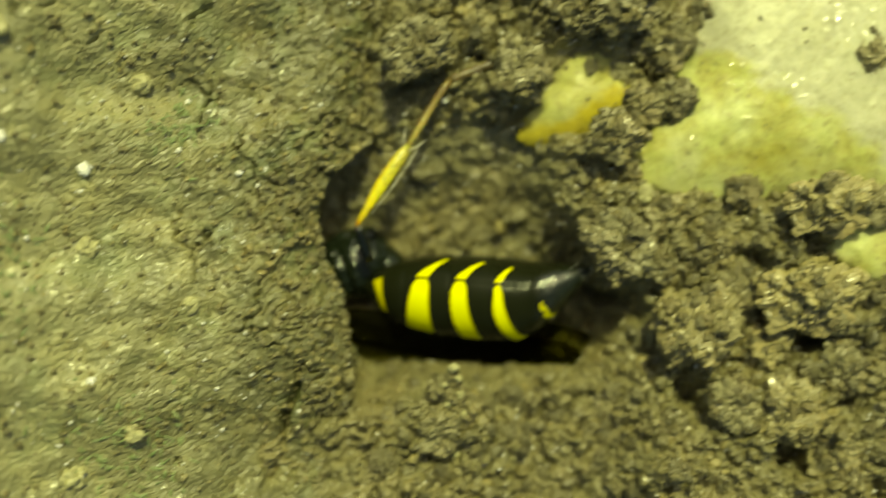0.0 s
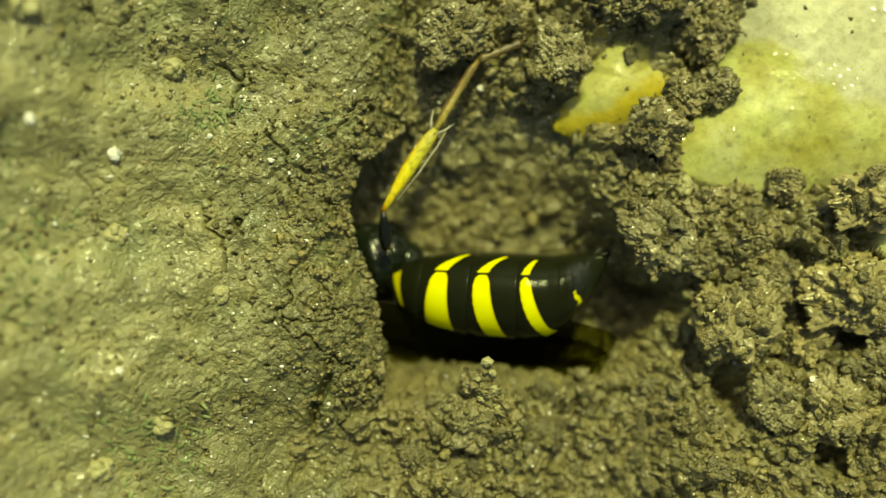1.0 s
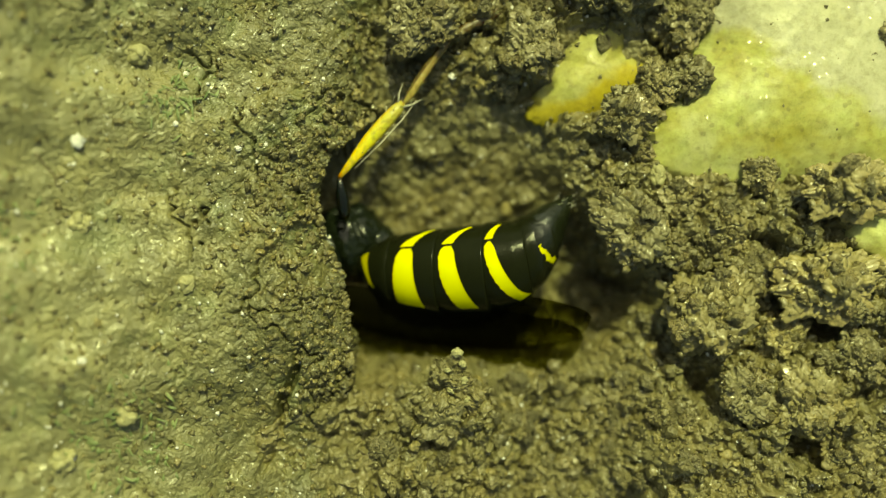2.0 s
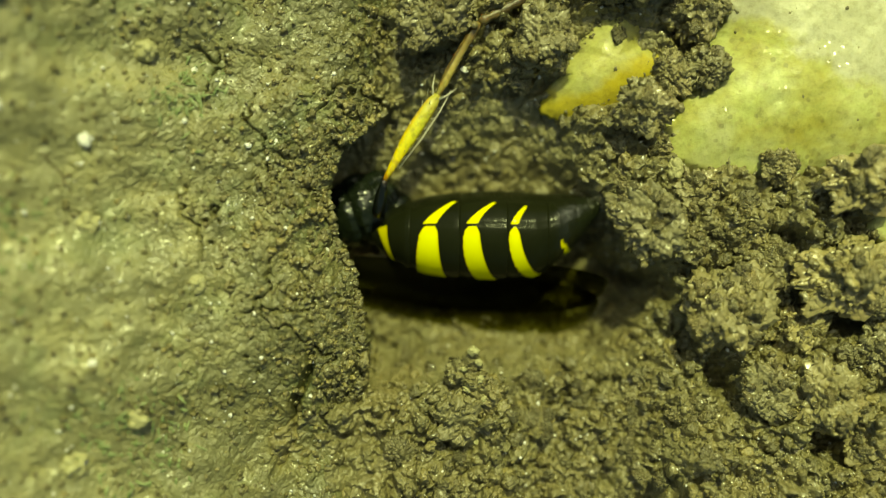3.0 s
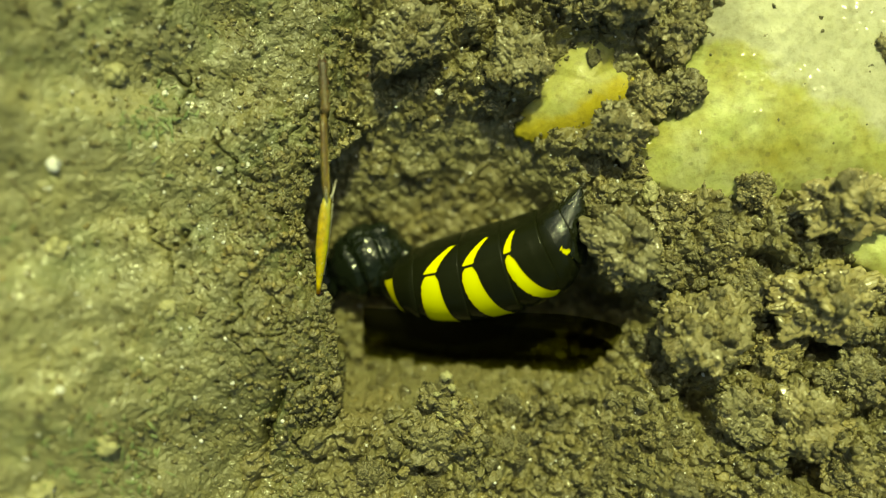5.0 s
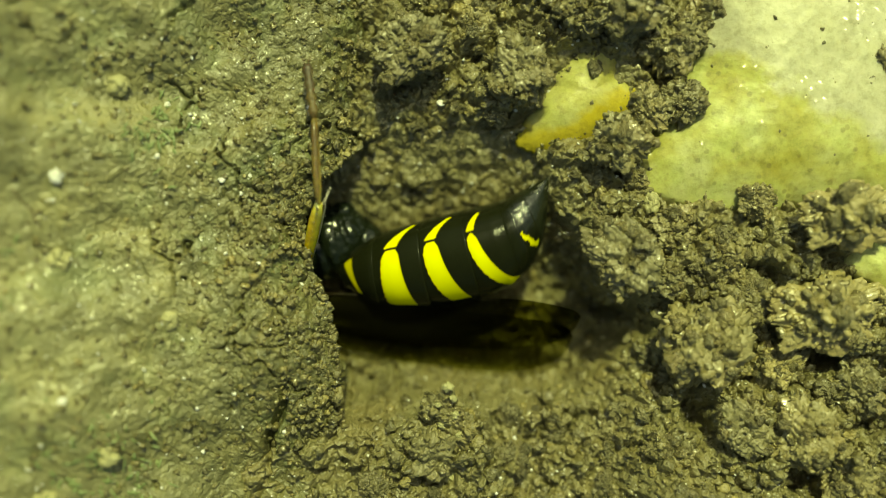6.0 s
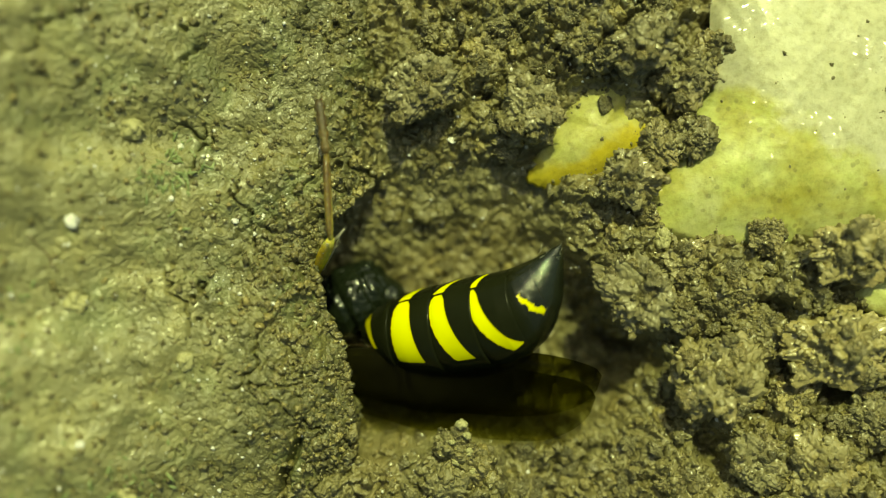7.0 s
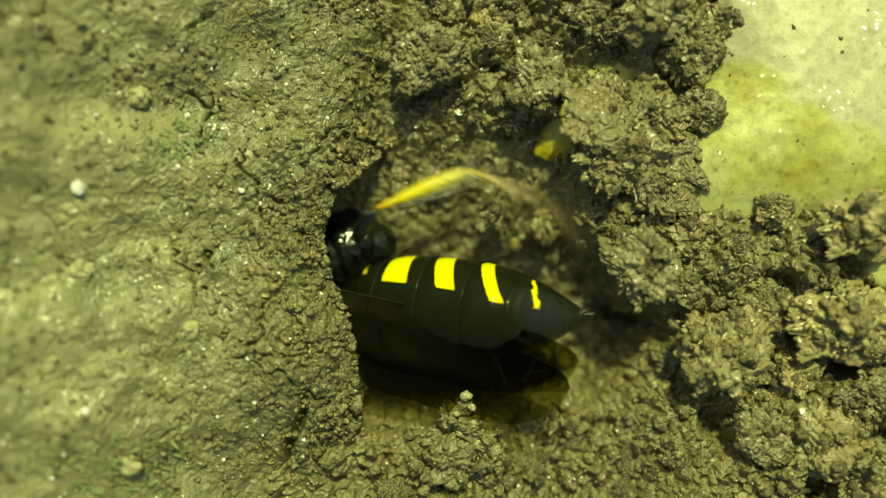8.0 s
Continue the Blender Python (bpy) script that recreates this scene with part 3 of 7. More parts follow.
# the small tower of crumbs on the pit's lower rim
LUMP = "small upright lump of crumbs on the pit rim"
put_clod(SMALL[2], 0.0, -5.5, 0.35, 0.5, 20, (0.9, 1.0, 1.2), LUMP)
put_clod(SMALL[4], -0.2, -6.1, -0.05, 0.85, 80, (0.8, 1.1, 1.4), LUMP)
put_clod(SMALL[3], 0.3, -6.8, -0.2, 0.95, 40, (0.9, 1.1, 1.4), LUMP)
put_clod(SMALL[0], -0.7, -7.1, -0.3, 1.0, 130, (0.9, 1.1, 1.3), LUMP)
put_clod(SMALL[1], -0.2, -7.9, -0.3, 1.1, 10, (1, 1, 1.2), LUMP)


def scatter_clods(count, box, lo, hi, seed, where=lambda x, y: x == x):
    rng = np.random.default_rng(seed)
    x = rng.uniform(box[0], box[1], count)
    y = rng.uniform(box[2], box[3], count)
    keep = where(x, y)
    x, y = x[keep], y[keep]
    z = surface(x, y)
    size = lo + (hi - lo) * rng.random(len(x)) ** 2.2
    for i in range(len(x)):
        put_clod(SMALL[int(rng.integers(6))], x[i], y[i], z[i] + 0.1 * size[i], size[i], rng.uniform(0, 360),
                 label="small crumbly soil clod lying among crumbs")


scatter_clods(80, (5.6, 19, -11, 11), 0.22, 0.6, 5, lambda x, y: (y < 0.8) | ((x < 8.6) & ((y < 3.6) | (y > 8.2))))
scatter_clods(40, (-1.5, 8, 5.2, 11), 0.22, 0.6, 6, lambda x, y: ~((x > 2.9) & (x < 8) & (y < 8.3)))
scatter_clods(34, (-3, 9, -11, -5.6), 0.22, 0.6, 7)
scatter_clods(14, (-2.2, 5.2, 0.8, 6.2), 0.18, 0.4, 8)

# clods that the wasp kicks out of the burrow
BIG = clod_mesh(47.0, (1.05, 1.1, 0.5), 1.8, ball(7), 1600, (0.014, 0.06), 0.45, 2.7)
dug_clods = [
    put_clod(BIG, -8.0, 0.2, -3.4, 1.0, 0, (1.0, 0.95, 0.75), "large crumbly soil clod pushed out of the burrow"),
    put_clod(CLODS[1], -6.6, 0, -3.4, 1.35, 0, (1, 0.8, 0.8), "crumbly soil clod pushed out of the burrow"),
    put_clod(SMALL[1], -6.7, 0.6, -3.4, 0.85, 0, (1, 1, 1), "small tan soil clod pushed out of the burrow"),
    put_clod(CLODS[5], -6.4, 0.3, -3.4, 1.1, 0, (1, 1, 0.8), "crumbly soil clod pushed out of the burrow")]


for k, clod in enumerate(dug_clods):
    stick_crumbs(clod, (40, 12, 6, 12)[k], 900 + k, (0.15, 0.1, 0.1, 0.1)[k], 0.3)


def crumb_layer(name, count, box, lo, hi, seed, material, label, category, where=lambda x, y: x == x, sink=0.15, at=None, shape=None):
    """Very many small crumbs in one mesh."""
    rng = np.random.default_rng(seed)
    if at:
        x, y, z = at
    else:
        x = rng.uniform(box[0], box[1], count)
        y = rng.uniform(box[2], box[3], count)
        keep = where(x, y)
        x, y = x[keep], y[keep]
        z = surface(x, y)
    n = len(x)
    size = lo + (hi - lo) * rng.random(n) ** 2.5
    v, f = shape or BALL2
    bend = 1 + 0.9 * (rng.random((n, len(v))) - 0.5)
    axes = rng.uniform(0.65, 1.25, (n, 1, 3))
    turn = rng.uniform(0, 2 * np.pi, n)
    p = v[None] * bend[:, :, None] * axes * size[:, None, None]
    c, s = np.cos(turn)[:, None], np.sin(turn)[:, None]
    px, py = p[:, :, 0] * c - p[:, :, 1] * s, p[:, :, 0] * s + p[:, :, 1] * c
    pts = np.stack([px + x[:, None], py + y[:, None], p[:, :, 2] + (z + size * sink)[:, None]], 2).reshape(-1, 3)
    faces = (f[None] + (np.arange(n) * len(v))[:, None, None]).reshape(-1, 3)
    ob = new(name, mesh_from(name, pts * MM, faces, material))
    return tagged(ob, label, category, kind="stuff")


crumb_layer("soil_crumbs", 3200, (-4.5, 19, -11.5, 11.5), 0.06, 0.34, 11, CRUMB, "loose brown soil crumbs strewn over the heap", "soil crumbs",
            lambda x, y: (x > bank_edge(y)) & ((y < 1.0) | (x < 8.4) | (x > 18)) & ~((x > 3.2) & (x < 7.8) & (y > 4.2) & (y < 8.2)) & ~((np.abs(x - 0.6) < 4.6) & (y > -5.6) & (y < 0.6)) & ~((x < 5.2) & (y < 5.6) & (y > 0.5) & (hash01(x, y) < 0.7)))
crumb_layer("soil_grit", 3500, (-4.5, 19, -11.5, 11.5), 0.04, 0.13, 18, CRUMB, "fine angular soil grit over the heap", "soil crumbs",
            lambda x, y: (x > bank_edge(y)) & ((y < 1.0) | (x < 8.4) | (x > 18)) & ~((x > 3.2) & (x < 7.8) & (y > 4.2) & (y < 8.2)) & ~((np.abs(x - 0.6) < 4.6) & (y > -5.6) & (y < 0.6)) & ~((x < 5.2) & (y < 5.6) & (y > 0.5) & (hash01(x, y) < 0.7)))
crumb_layer("pit_crumbs", 700, (-4, 6, -5.6, 0.8), 0.05, 0.2, 12, CRUMB, "few soil crumbs on the pit floor", "soil crumbs",
            lambda x, y: x > bank_edge(y))
crumb_layer("bank_crumbs", 3500, (-19, -1, -11.5, 11.5), 0.03, 0.13, 13, CRUMB, "fine soil crumbs on the packed bank", "soil crumbs",
            lambda x, y: x < bank_edge(y) - 0.3)
crumb_layer("lip_crumbs", 11000, (-11, -1.5, -11.5, 11.5), 0.05, 0.2, 14, CRUMB, "glinting soil crumbs along the lip of the bank", "soil crumbs",
            lambda x, y: (x < bank_edge(y) + 0.12) & (hash01(x, y) < 1.0 - (bank_edge(y) - x) / 3.0))
crumb_layer("quartz_grains", 1200, (-19, 19, -11.5, 11.5), 0.025, 0.085, 15, QUARTZ, "tiny glassy quartz grains in the soil", "sand grains", sink=0.5, shape=BALL1)


def pebble(x, y, size, material, seed, name, label, high=None):
    v, f = BALL4
    r = 0.8 + 0.9 * (fbm(v * 1.3 + seed, 3, seed) - 0.5) + 0.45 * chips(v * 1.4 + seed, seed)
    me = mesh_from(name, v * r[:, None] * np.array([1, 0.85, 0.75]) * size * MM, f, material)
    ob = new(name, me)
    z = float(surface([x], [y])[0]) if high is None else high
    ob.matrix_basis = pose(x * MM, y * MM, (z + 0.05 * size) * MM, 0, 0, seed * 70)
    return tagged(ob, label, "pebble", "pebbles in the bank")


for k, (x, y, s) in enumerate([(-14.0, 2.9, 0.3), (-7.4, 3.0, 0.13), (-8.35, 2.8, 0.12), (-10.7, 3.7, 0.13), (-7.0, -0.3, 0.15), (-10.5, 5.7, 0.12),
                               (-16.4, 3.9, 0.25), (-13.7, -5.2, 0.18), (-14.3, -8.9, 0.2), (-0.15, 5.95, 0.16), (7.3, -0.4, 0.25), (16.0, -4.65, 0.14)]):
    lean = 1 - 0.025 * float(smooth(-7.0, -13.0, x))
    pebble(x * lean, y * lean, s, QUARTZ, k + 1.0, "quartz_pebble", "small white quartz pebble set in soil")
for k, (x, y, s) in enumerate([(-14.1, -0.15, 0.5), (-10.2, -2.35, 0.4), (-12.2, 6.4, 0.5), (-14.6, -9.0, 0.7), (-16.6, 7.9, 0.6), (-12.4, -7.4, 0.45),
                               (1.2, -7.2, 0.25), (0.1, -8.6, 0.4), (-3.9, -3.0, 0.35), (8.0, 2.0, 0.4)]):
    lean = 1 - 0.025 * float(smooth(-7.0, -13.0, x))
    pebble(x * lean, y * lean, s, PEBBLE, k + 31.0, "tan_pebble", "rounded tan pebble set in the soil", float(surface([x * lean], [y * lean])[0]) - 0.1 * s)


pebble(0.06, -5.0, 0.24, PEBBLE, 5.0, "tan_pebble", "small tan pebble on top of a lump of crumbs", 0.85)
for k, (x, y, r, high) in enumerate([(0.3, -5.45, 0.15, 0.75), (-0.3, -5.7, 0.13, 0.7), (0.35, -6.1, 0.17, 0.55), (-0.15, -6.5, 0.15, 0.5), (0.5, -6.9, 0.16, 0.4)]):
    pebble(x, y, r, PEBBLE, 51.0 + k, "tan_pebble", "small tan grain in an upright lump of crumbs", high)


# ---------------------------------------------------------------- the pale stones under the clods
def slab(name, outline, z, thick, material, seed, label, dome=0.5, relief=0.18, step=0.07, rag=0.1):
    """A flat, rounded piece with an irregular outline given by corner points (mm)."""
    pts = np.array(outline, float)
    c = pts.mean(0)
    ang = np.arctan2(pts[:, 1] - c[1], pts[:, 0] - c[0])
    rad = np.hypot(pts[:, 0] - c[0], pts[:, 1] - c[1])
    o = np.argsort(ang)
    n = int(np.clip(2 * np.pi * rad.mean() / step, 90, 420))
    m = int(np.clip(rad.mean() / step, 24, 110))
    a = np.linspace(-np.pi, np.pi, n, endpoint=False)
    r = np.interp(a, ang[o], rad[o], period=2 * np.pi)
    for _ in range(n // 12):
        r = (np.roll(r, 1) + r + np.roll(r, -1)) / 3
    plain = r
    r = r * (1 + rag * (fbm(np.stack([np.cos(a), np.sin(a)], 1) * 5 + seed, 4, seed, 0.65) - 0.5))
    rows = []
    for i in range(m + 1):
        f = i / m
        rows.append((f, 1.0))
    for i in range(1, 9):
        rows.append((1.0 - 0.03 * i, 1.0 - i / 4.0))
    verts = []
    for f, top in rows:
        reach = (plain + (r - plain) * f ** 6) * f
        x, y = c[0] + np.cos(a) * reach, c[1] + np.sin(a) * reach
        p = np.stack([x, y], 1)
        h = z + dome * (1 - f ** 2.2) - (0.12 * thick * smooth(0.9, 1.0, np.array([f]))[0])
        bumps = relief * ((fbm(p * 0.7 + seed, 3, seed) - 0.5) * 1.6 + 0.1 * crumbs(p * 1.8 + seed, seed + 1))
        zz = h + bumps - (1.0 - top) * thick * 0.5
        verts.append(np.stack([x, y, zz], 1))
    v = np.concatenate(verts)
    k = len(rows)
    i, j = np.meshgrid(np.arange(k - 1), np.arange(n), indexing="ij")
    i, j = i.ravel(), j.ravel()
    faces = np.stack([i * n + j, (i + 1) * n + j, (i + 1) * n + (j + 1) % n, i * n + (j + 1) % n], 1)
    ob = new(name, mesh_from(name, v * MM, faces, material))
    return tagged(ob, label, "stone")


slab("pale_stone", [(6.4, 2.9), (8.0, 4.5), (9.0, 5.7), (9.9, 7.6), (10.2, 9.6), (11.0, 13.5), (17, 14), (24, 12), (24, 4), (20, 1.2), (16.6, 1.6), (13.6, 1.6), (10.8, 1.4), (8.4, 1.6)],
     -0.75, 2.0, STONE, 3.0, "wet pale yellow stone with green film and dark specks", dome=1.35, relief=0.14, rag=0.2)
slab("pale_stone", [(15.4, -0.6), (16.0, 0.9), (18.0, 1.4), (19.5, 0.2), (18.4, -1.6), (16.4, -1.2)],
     0.2, 1.6, STONE, 6.0, "small pale yellow stone beside the heap", dome=0.5, relief=0.2)
slab("yellow_scrap", [(2.7, 4.6), (3.5, 5.6), (4.3, 6.7), (5.0, 8.3), (6.6, 9.3), (7.3, 9.0), (7.1, 7.2), (8.3, 6.5), (8.0, 5.3), (6.3, 4.5), (4.7, 4.0), (3.5, 4.0)],
     -1.22, 0.7, SCRAP, 9.0, "torn wet scrap, pale yellow with an ochre edge", dome=0.95, relief=0.12, rag=0.35)



def on_stones(x, y):
    """Height of the stones' tops at points (mm); far below where there is none."""
    down = Vector((0, 0, -1))
    out = np.full(len(x), -99.0)
    for tree in STONE_TREES:
        for i in range(len(x)):
            hit = tree.ray_cast(Vector((x[i] * MM, y[i] * MM, 0.02)), down)[0]
            if hit:
                out[i] = max(out[i], hit.z / MM)
    return out


def stone_dust():
    rng = np.random.default_rng(16)
    x = rng.uniform(3.0, 19.5, 6000)
    y = rng.uniform(-1.5, 11.5, 6000)
    g = ground_height(x, y)
    top = on_stones(x, y)
    rim = (top > g - 0.25) & ((top < g + 0.05 + 0.4 * rng.random(6000) ** 2) | (rng.random(6000) < 0.012))
    x, y = x[rim], y[rim]
    return crumb_layer("stone_dust", len(x), None, 0.02, 0.13, 17, CRUMB, "soil crumbs washed onto the pale stones", "soil crumbs", sink=-0.2, at=(x, y, np.maximum(top, g)[rim]))


STONE_TREES = [BVHTree.FromObject(ob, bpy.context.evaluated_depsgraph_get()) for ob in scene.objects if ob.name.startswith(("pale_stone", "yellow_scrap"))]
stone_dust()


# moss film, root fibres on the bank
def blades(name, count, box, seed, label):
    rng = np.random.default_rng(seed)
    verts, faces = [], []
    x = rng.normal((box[0] + box[1]) / 2, (box[1] - box[0]) / 4, count)
    y = rng.normal((box[2] + box[3]) / 2, (box[3] - box[2]) / 4, count)
    z = surface(x, y)
    for i in range(count):
        a, l, w = rng.uniform(0, 6.28), rng.uniform(0.15, 0.55), rng.uniform(0.03, 0.07)
        d = np.array([np.cos(a), np.sin(a), 0.0])
        s = np.array([-d[1], d[0], 0.0])
        p = np.array([x[i], y[i], z[i]])
        lift = rng.uniform(0.03, 0.12)
        b = len(verts)
        for t, ww, h in ((0, 0.4, 0.0), (0.35, 1.0, 1.0), (0.75, 0.7, 0.9), (1.0, 0.1, 0.3)):
            q = p + d * l * t + np.array([0, 0, h * lift])
            verts += [q - s * w * ww, q + np.array([0, 0, 0.4 * w]), q + s * w * ww]
        for k in range(3):
            o = b + 3 * k
            faces += [(o, o + 1, o + 4, o + 3), (o + 1, o + 2, o + 5, o + 4)]
    return tagged(new(name, mesh_from(name, np.array(verts) * MM, faces, MOSS)), label, "moss", kind="stuff")


blades("moss", 130, (-14.5, -10.0, -10.5, -5.0), 21, "thin film of green moss on the packed bank")
blades("moss", 130, (-18.5, -15.0, -4.0, 2.0), 22, "thin film of green moss on the packed bank")
blades("moss", 70, (-11.5, -9.5, 3.6, 6.0), 23, "thin film of green moss on the packed bank")


def tube(path, radii, sides=8):
    """A closed tube along a path of points."""
    path = [np.array(p, float) for p in path]
    verts, faces = [], []
    for i, p in enumerate(path):
        d = path[min(i + 1, len(path) - 1)] - path[max(i - 1, 0)]
        d = d / np.linalg.norm(d)
        up = np.array([0, 0, 1.0]) if abs(d[2]) < 0.9 else np.array([0, 1.0, 0])
        s = np.cross(up, d)
        s /= np.linalg.norm(s)
        u = np.cross(d, s)
        for k in range(sides):
            a = 2 * np.pi * k / sides
            verts.append(p + radii[i] * (np.cos(a) * s + np.sin(a) * u))
    for i in range(len(path) - 1):
        for k in range(sides):
            a, b = i * sides + k, i * sides + (k + 1) % sides
            faces.append((a, b, b + sides, a + sides))
    faces.append(tuple(range(sides))[::-1])
    faces.append(tuple((len(path) - 1) * sides + k for k in range(sides)))
    return verts, faces


def mesh_mixed(name, verts, faces, material):
    me = bpy.data.meshes.new(name)
    me.from_pydata([tuple(c * MM for c in v) for v in verts], [], [tuple(int(i) for i in f) for f in faces])
    me.polygons.foreach_set("use_smooth", [True] * len(me.polygons))
    me.materials.append(material)
    me.update()
    return me


def fibre(x0, y0, x1, y1, r, seed):
    rng = np.random.default_rng(seed)
    t = np.linspace(0, 1, 14)
    x = x0 + (x1 - x0) * t + 0.12 * np.cumsum(rng.normal(0, 0.5, 14))
    y = y0 + (y1 - y0) * t + 0.12 * np.cumsum(rng.normal(0, 0.5, 14))
    z = surface(x, y) + r * 0.8
    v, f = tube(np.stack([x, y, z], 1), [r * (1 - 0.5 * k / 14) for k in range(14)], 6)
    return tagged(new("root_fibre", mesh_mixed("root_fibre", v, f, ROOT)), "thin brown root fibre lying on soil", "root")


for k, (a, b, c, d, r) in enumerate([(-8.2, 8.4, -7.1, 7.1, 0.03), (-15.0, 2.3, -14.0, 0.6, 0.05), (-6.9, 5.9, -6.4, 6.2, 0.02), (9.0, 5.2, 9.7, 5.3, 0.04), (-12.4, -6.6, -11.2, -7.4, 0.03)]):
    fibre(a, b, c, d, r, 70 + k)


# ---------------------------------------------------------------- the wasp
wasp = tagged(new("wasp"), "black digger wasp with yellow bands digging head-first into its burrow", "wasp")
wasp.matrix_basis = pose(-3.0 * MM, -0.5 * MM, -4.0 * MM)


def part(name, mesh, parent, label=""):
    ob = new(name, mesh)
    ob.parent = parent
    return tagged(ob, label)


# the abdomen points along +x; its flank faces +z and its belly +y
LONG = 1.06
SPAN = ((0.0, 1.55), (1.1, 3.45), (2.95, 5.25), (4.75, 6.8), (6.3, 7.9), (7.3, 9.12))


def body_radius(x):
    return 1.04 * np.interp(x, [0, 0.25, 0.7, 1.35, 2.2, 3.2, 4.4, 5.4, 6.3, 7.2, 8.0, 8.7, 9.0, 9.12],
                            [0.35, 0.62, 1.05, 1.4, 1.62, 1.76, 1.82, 1.82, 1.72, 1.42, 0.95, 0.43, 0.16, 0.03])


def body_shift(x):
    """The tail tapers towards the belly's side: shift of its axis."""
    return 0.85 * np.maximum(0, 1.789 - body_radius(x)) * smooth(5.6, 7.2, x)


def box_distance(a, lo, hi):
    return np.minimum(a - lo, hi - a)


def band_value(k, x, deg, r):
    """Positive inside the yellow marks, in mm."""
    arc = radians(1) * r
    out = np.full(x.shape, -1.0)
    if k == 0:
        u = (49 - deg) / 91
        out = np.minimum(0.2 * (1 - 0.55 * np.clip(u, 0, 1)) - np.abs(x - (0.45 + 0.4 * u * u)), box_distance(deg, -44, 40) * arc)
        out = np.minimum(out, 0.012)
    elif k in (1, 2, 3):
        # the broad lower mark: left edge, its bulge, right edge, from the split down to the end
        split, end, l0, l1, bulge, r0, r1 = ((31, -59, 2.0, 1.8, 0.16, 2.6, 2.93), (31, -58, 3.64, 4.12, 0.16, 4.16, 4.88), (31, -62, 5.32, 6.22, 0.14, 5.66, 6.72))[k - 1]
        u = np.clip((split - deg) / (split - end), 0, 1)
        wave = 0.012 * np.sin(deg * 0.55 + k) + 0.008 * np.sin(deg * 1.3)
        left = l0 + (l1 - l0) * u ** 1.7 - bulge * np.sin(np.pi * u ** 0.8) + wave
        right = r0 + (r1 - r0) * u ** 1.6 - 0.03 * np.sin(np.pi * u)
        corner = 0.1 * np.exp(-((split - deg) / 5.0) ** 2)
        low = np.minimum(np.minimum(x - left - corner, right - corner - x), box_distance(deg, end, split) * arc)
        # the narrow upper mark leans back towards the tail
        top, m0, m1, h0, h1 = ((72, 2.28, 3.22, 0.27, 0.12), (68, 3.88, 4.75, 0.23, 0.09), (63, 5.48, 5.95, 0.16, 0.07))[k - 1]
        u = np.clip((deg - split - 3) / (top - split - 3), 0, 1)
        half = h0 + (h1 - h0) * u + 0.01 * np.sin(deg * 0.9)
        high = np.minimum(half - np.abs(x - (m0 + (m1 - m0) * u ** 1.2)), box_distance(deg, split + 3.5, top) * arc)
        out = np.maximum(low, high)
    elif k == 4:
        u = (0 - deg) / 60
        ragged = 0.04 * u + 0.02 * np.sin(deg * 0.37) + 0.02 * np.sin(deg * 0.83 + 1.0)
        out = np.minimum(0.06 + ragged - np.abs(x - (7.27 + 0.42 * u + 0.025 * np.sin(deg * 0.23))), box_distance(deg, -60, 1) * arc)
    return out


def segment_mesh(k):
    a, b = SPAN[k]
    n_around, n_along = 120, 44
    xs = np.linspace(a, b, n_along)
    f = (xs - a) / (b - a)
    r = body_radius(xs)
    flare = (0.94 if k else 1.0) + (0.08 if k else 0.02) * smooth(0.0, 0.4, f) + 0.012 * smooth(0.6, 1.0, f)
    tuck = np.where(f > 0.98, 0.95, 1.0) if k < 5 else np.ones_like(f)
    deg = np.linspace(-180, 180, n_around, endpoint=False)
    gx, gd = np.meshgrid(xs, deg, indexing="ij")
    gr = np.meshgrid(r * flare * tuck, deg, indexing="ij")[0]
    t = np.radians(gd)
    groove = 1 - 0.01 * np.exp(-((gd - 33.5) / 2.0) ** 2)
    ripple = 1 + 0.006 * (fbm(np.stack([gx.ravel() * 2, gd.ravel() * 0.05], 1), 3, 80.0 + k) - 0.5).reshape(gx.shape)
    y = gr * groove * ripple * (np.sin(t) - 0.1 * np.maximum(np.sin(t), 0) ** 6) * 0.98 + body_shift(gx)
    z = gr * groove * ripple * np.cos(t)
    v = np.stack([gx * LONG, y, z], 2).reshape(-1, 3)
    i, j = np.meshgrid(np.arange(n_along - 1), np.arange(n_around), indexing="ij")
    i, j = i.ravel(), j.ravel()
    faces = np.stack([i * n_around + j, i * n_around + (j + 1) % n_around, (i + 1) * n_around + (j + 1) % n_around, (i + 1) * n_around + j], 1).tolist()
    faces.append(list(range(n_around))[::-1])
    faces.append([(n_along - 1) * n_around + q for q in range(n_around)])
    me = mesh_mixed("abdomen_segment", v, faces, ABDOMEN if k < 5 else TAIL_SHELL)
    band = np.clip(0.5 + band_value(k, gx, gd, gr) * 2.0, 0, 1).ravel()
    me.attributes.new("band", "FLOAT", "POINT").data.foreach_set("value", band)
    return me


SEGMENT_LABELS = ("narrow black first segment with a small orange-yellow mark", "black segment with a broad yellow band split on the flank",
                  "black segment with a yellow band split on the flank", "black segment with a slanting yellow band", "glossy black segment with a thin yellow streak",
                  "pointed glossy black tail segment")
abdomen_segments = [part("abdomen_segment", segment_mesh(k), wasp, SEGMENT_LABELS[k]) for k in range(6)]


def hairs(name, parent, roots, seed, length, material, r=0.012):
    rng = np.random.default_rng(seed)
    verts, faces = [], []
    for p, d in roots:
        p, d = np.array(p), np.array(d) + rng.normal(0, 0.12, 3)
        l = length * rng.uniform(0.7, 1.2)
        v, f = tube([p, p + d * l * 0.5, p + d * l + np.array([0.04, 0, 0])], [r, r * 0.8, r * 0.3], 4)
        faces += [[q + len(verts) for q in g] for g in f]
        verts += v
    return part(name, mesh_mixed(name, verts, faces, material), parent, "fine pale bristles")


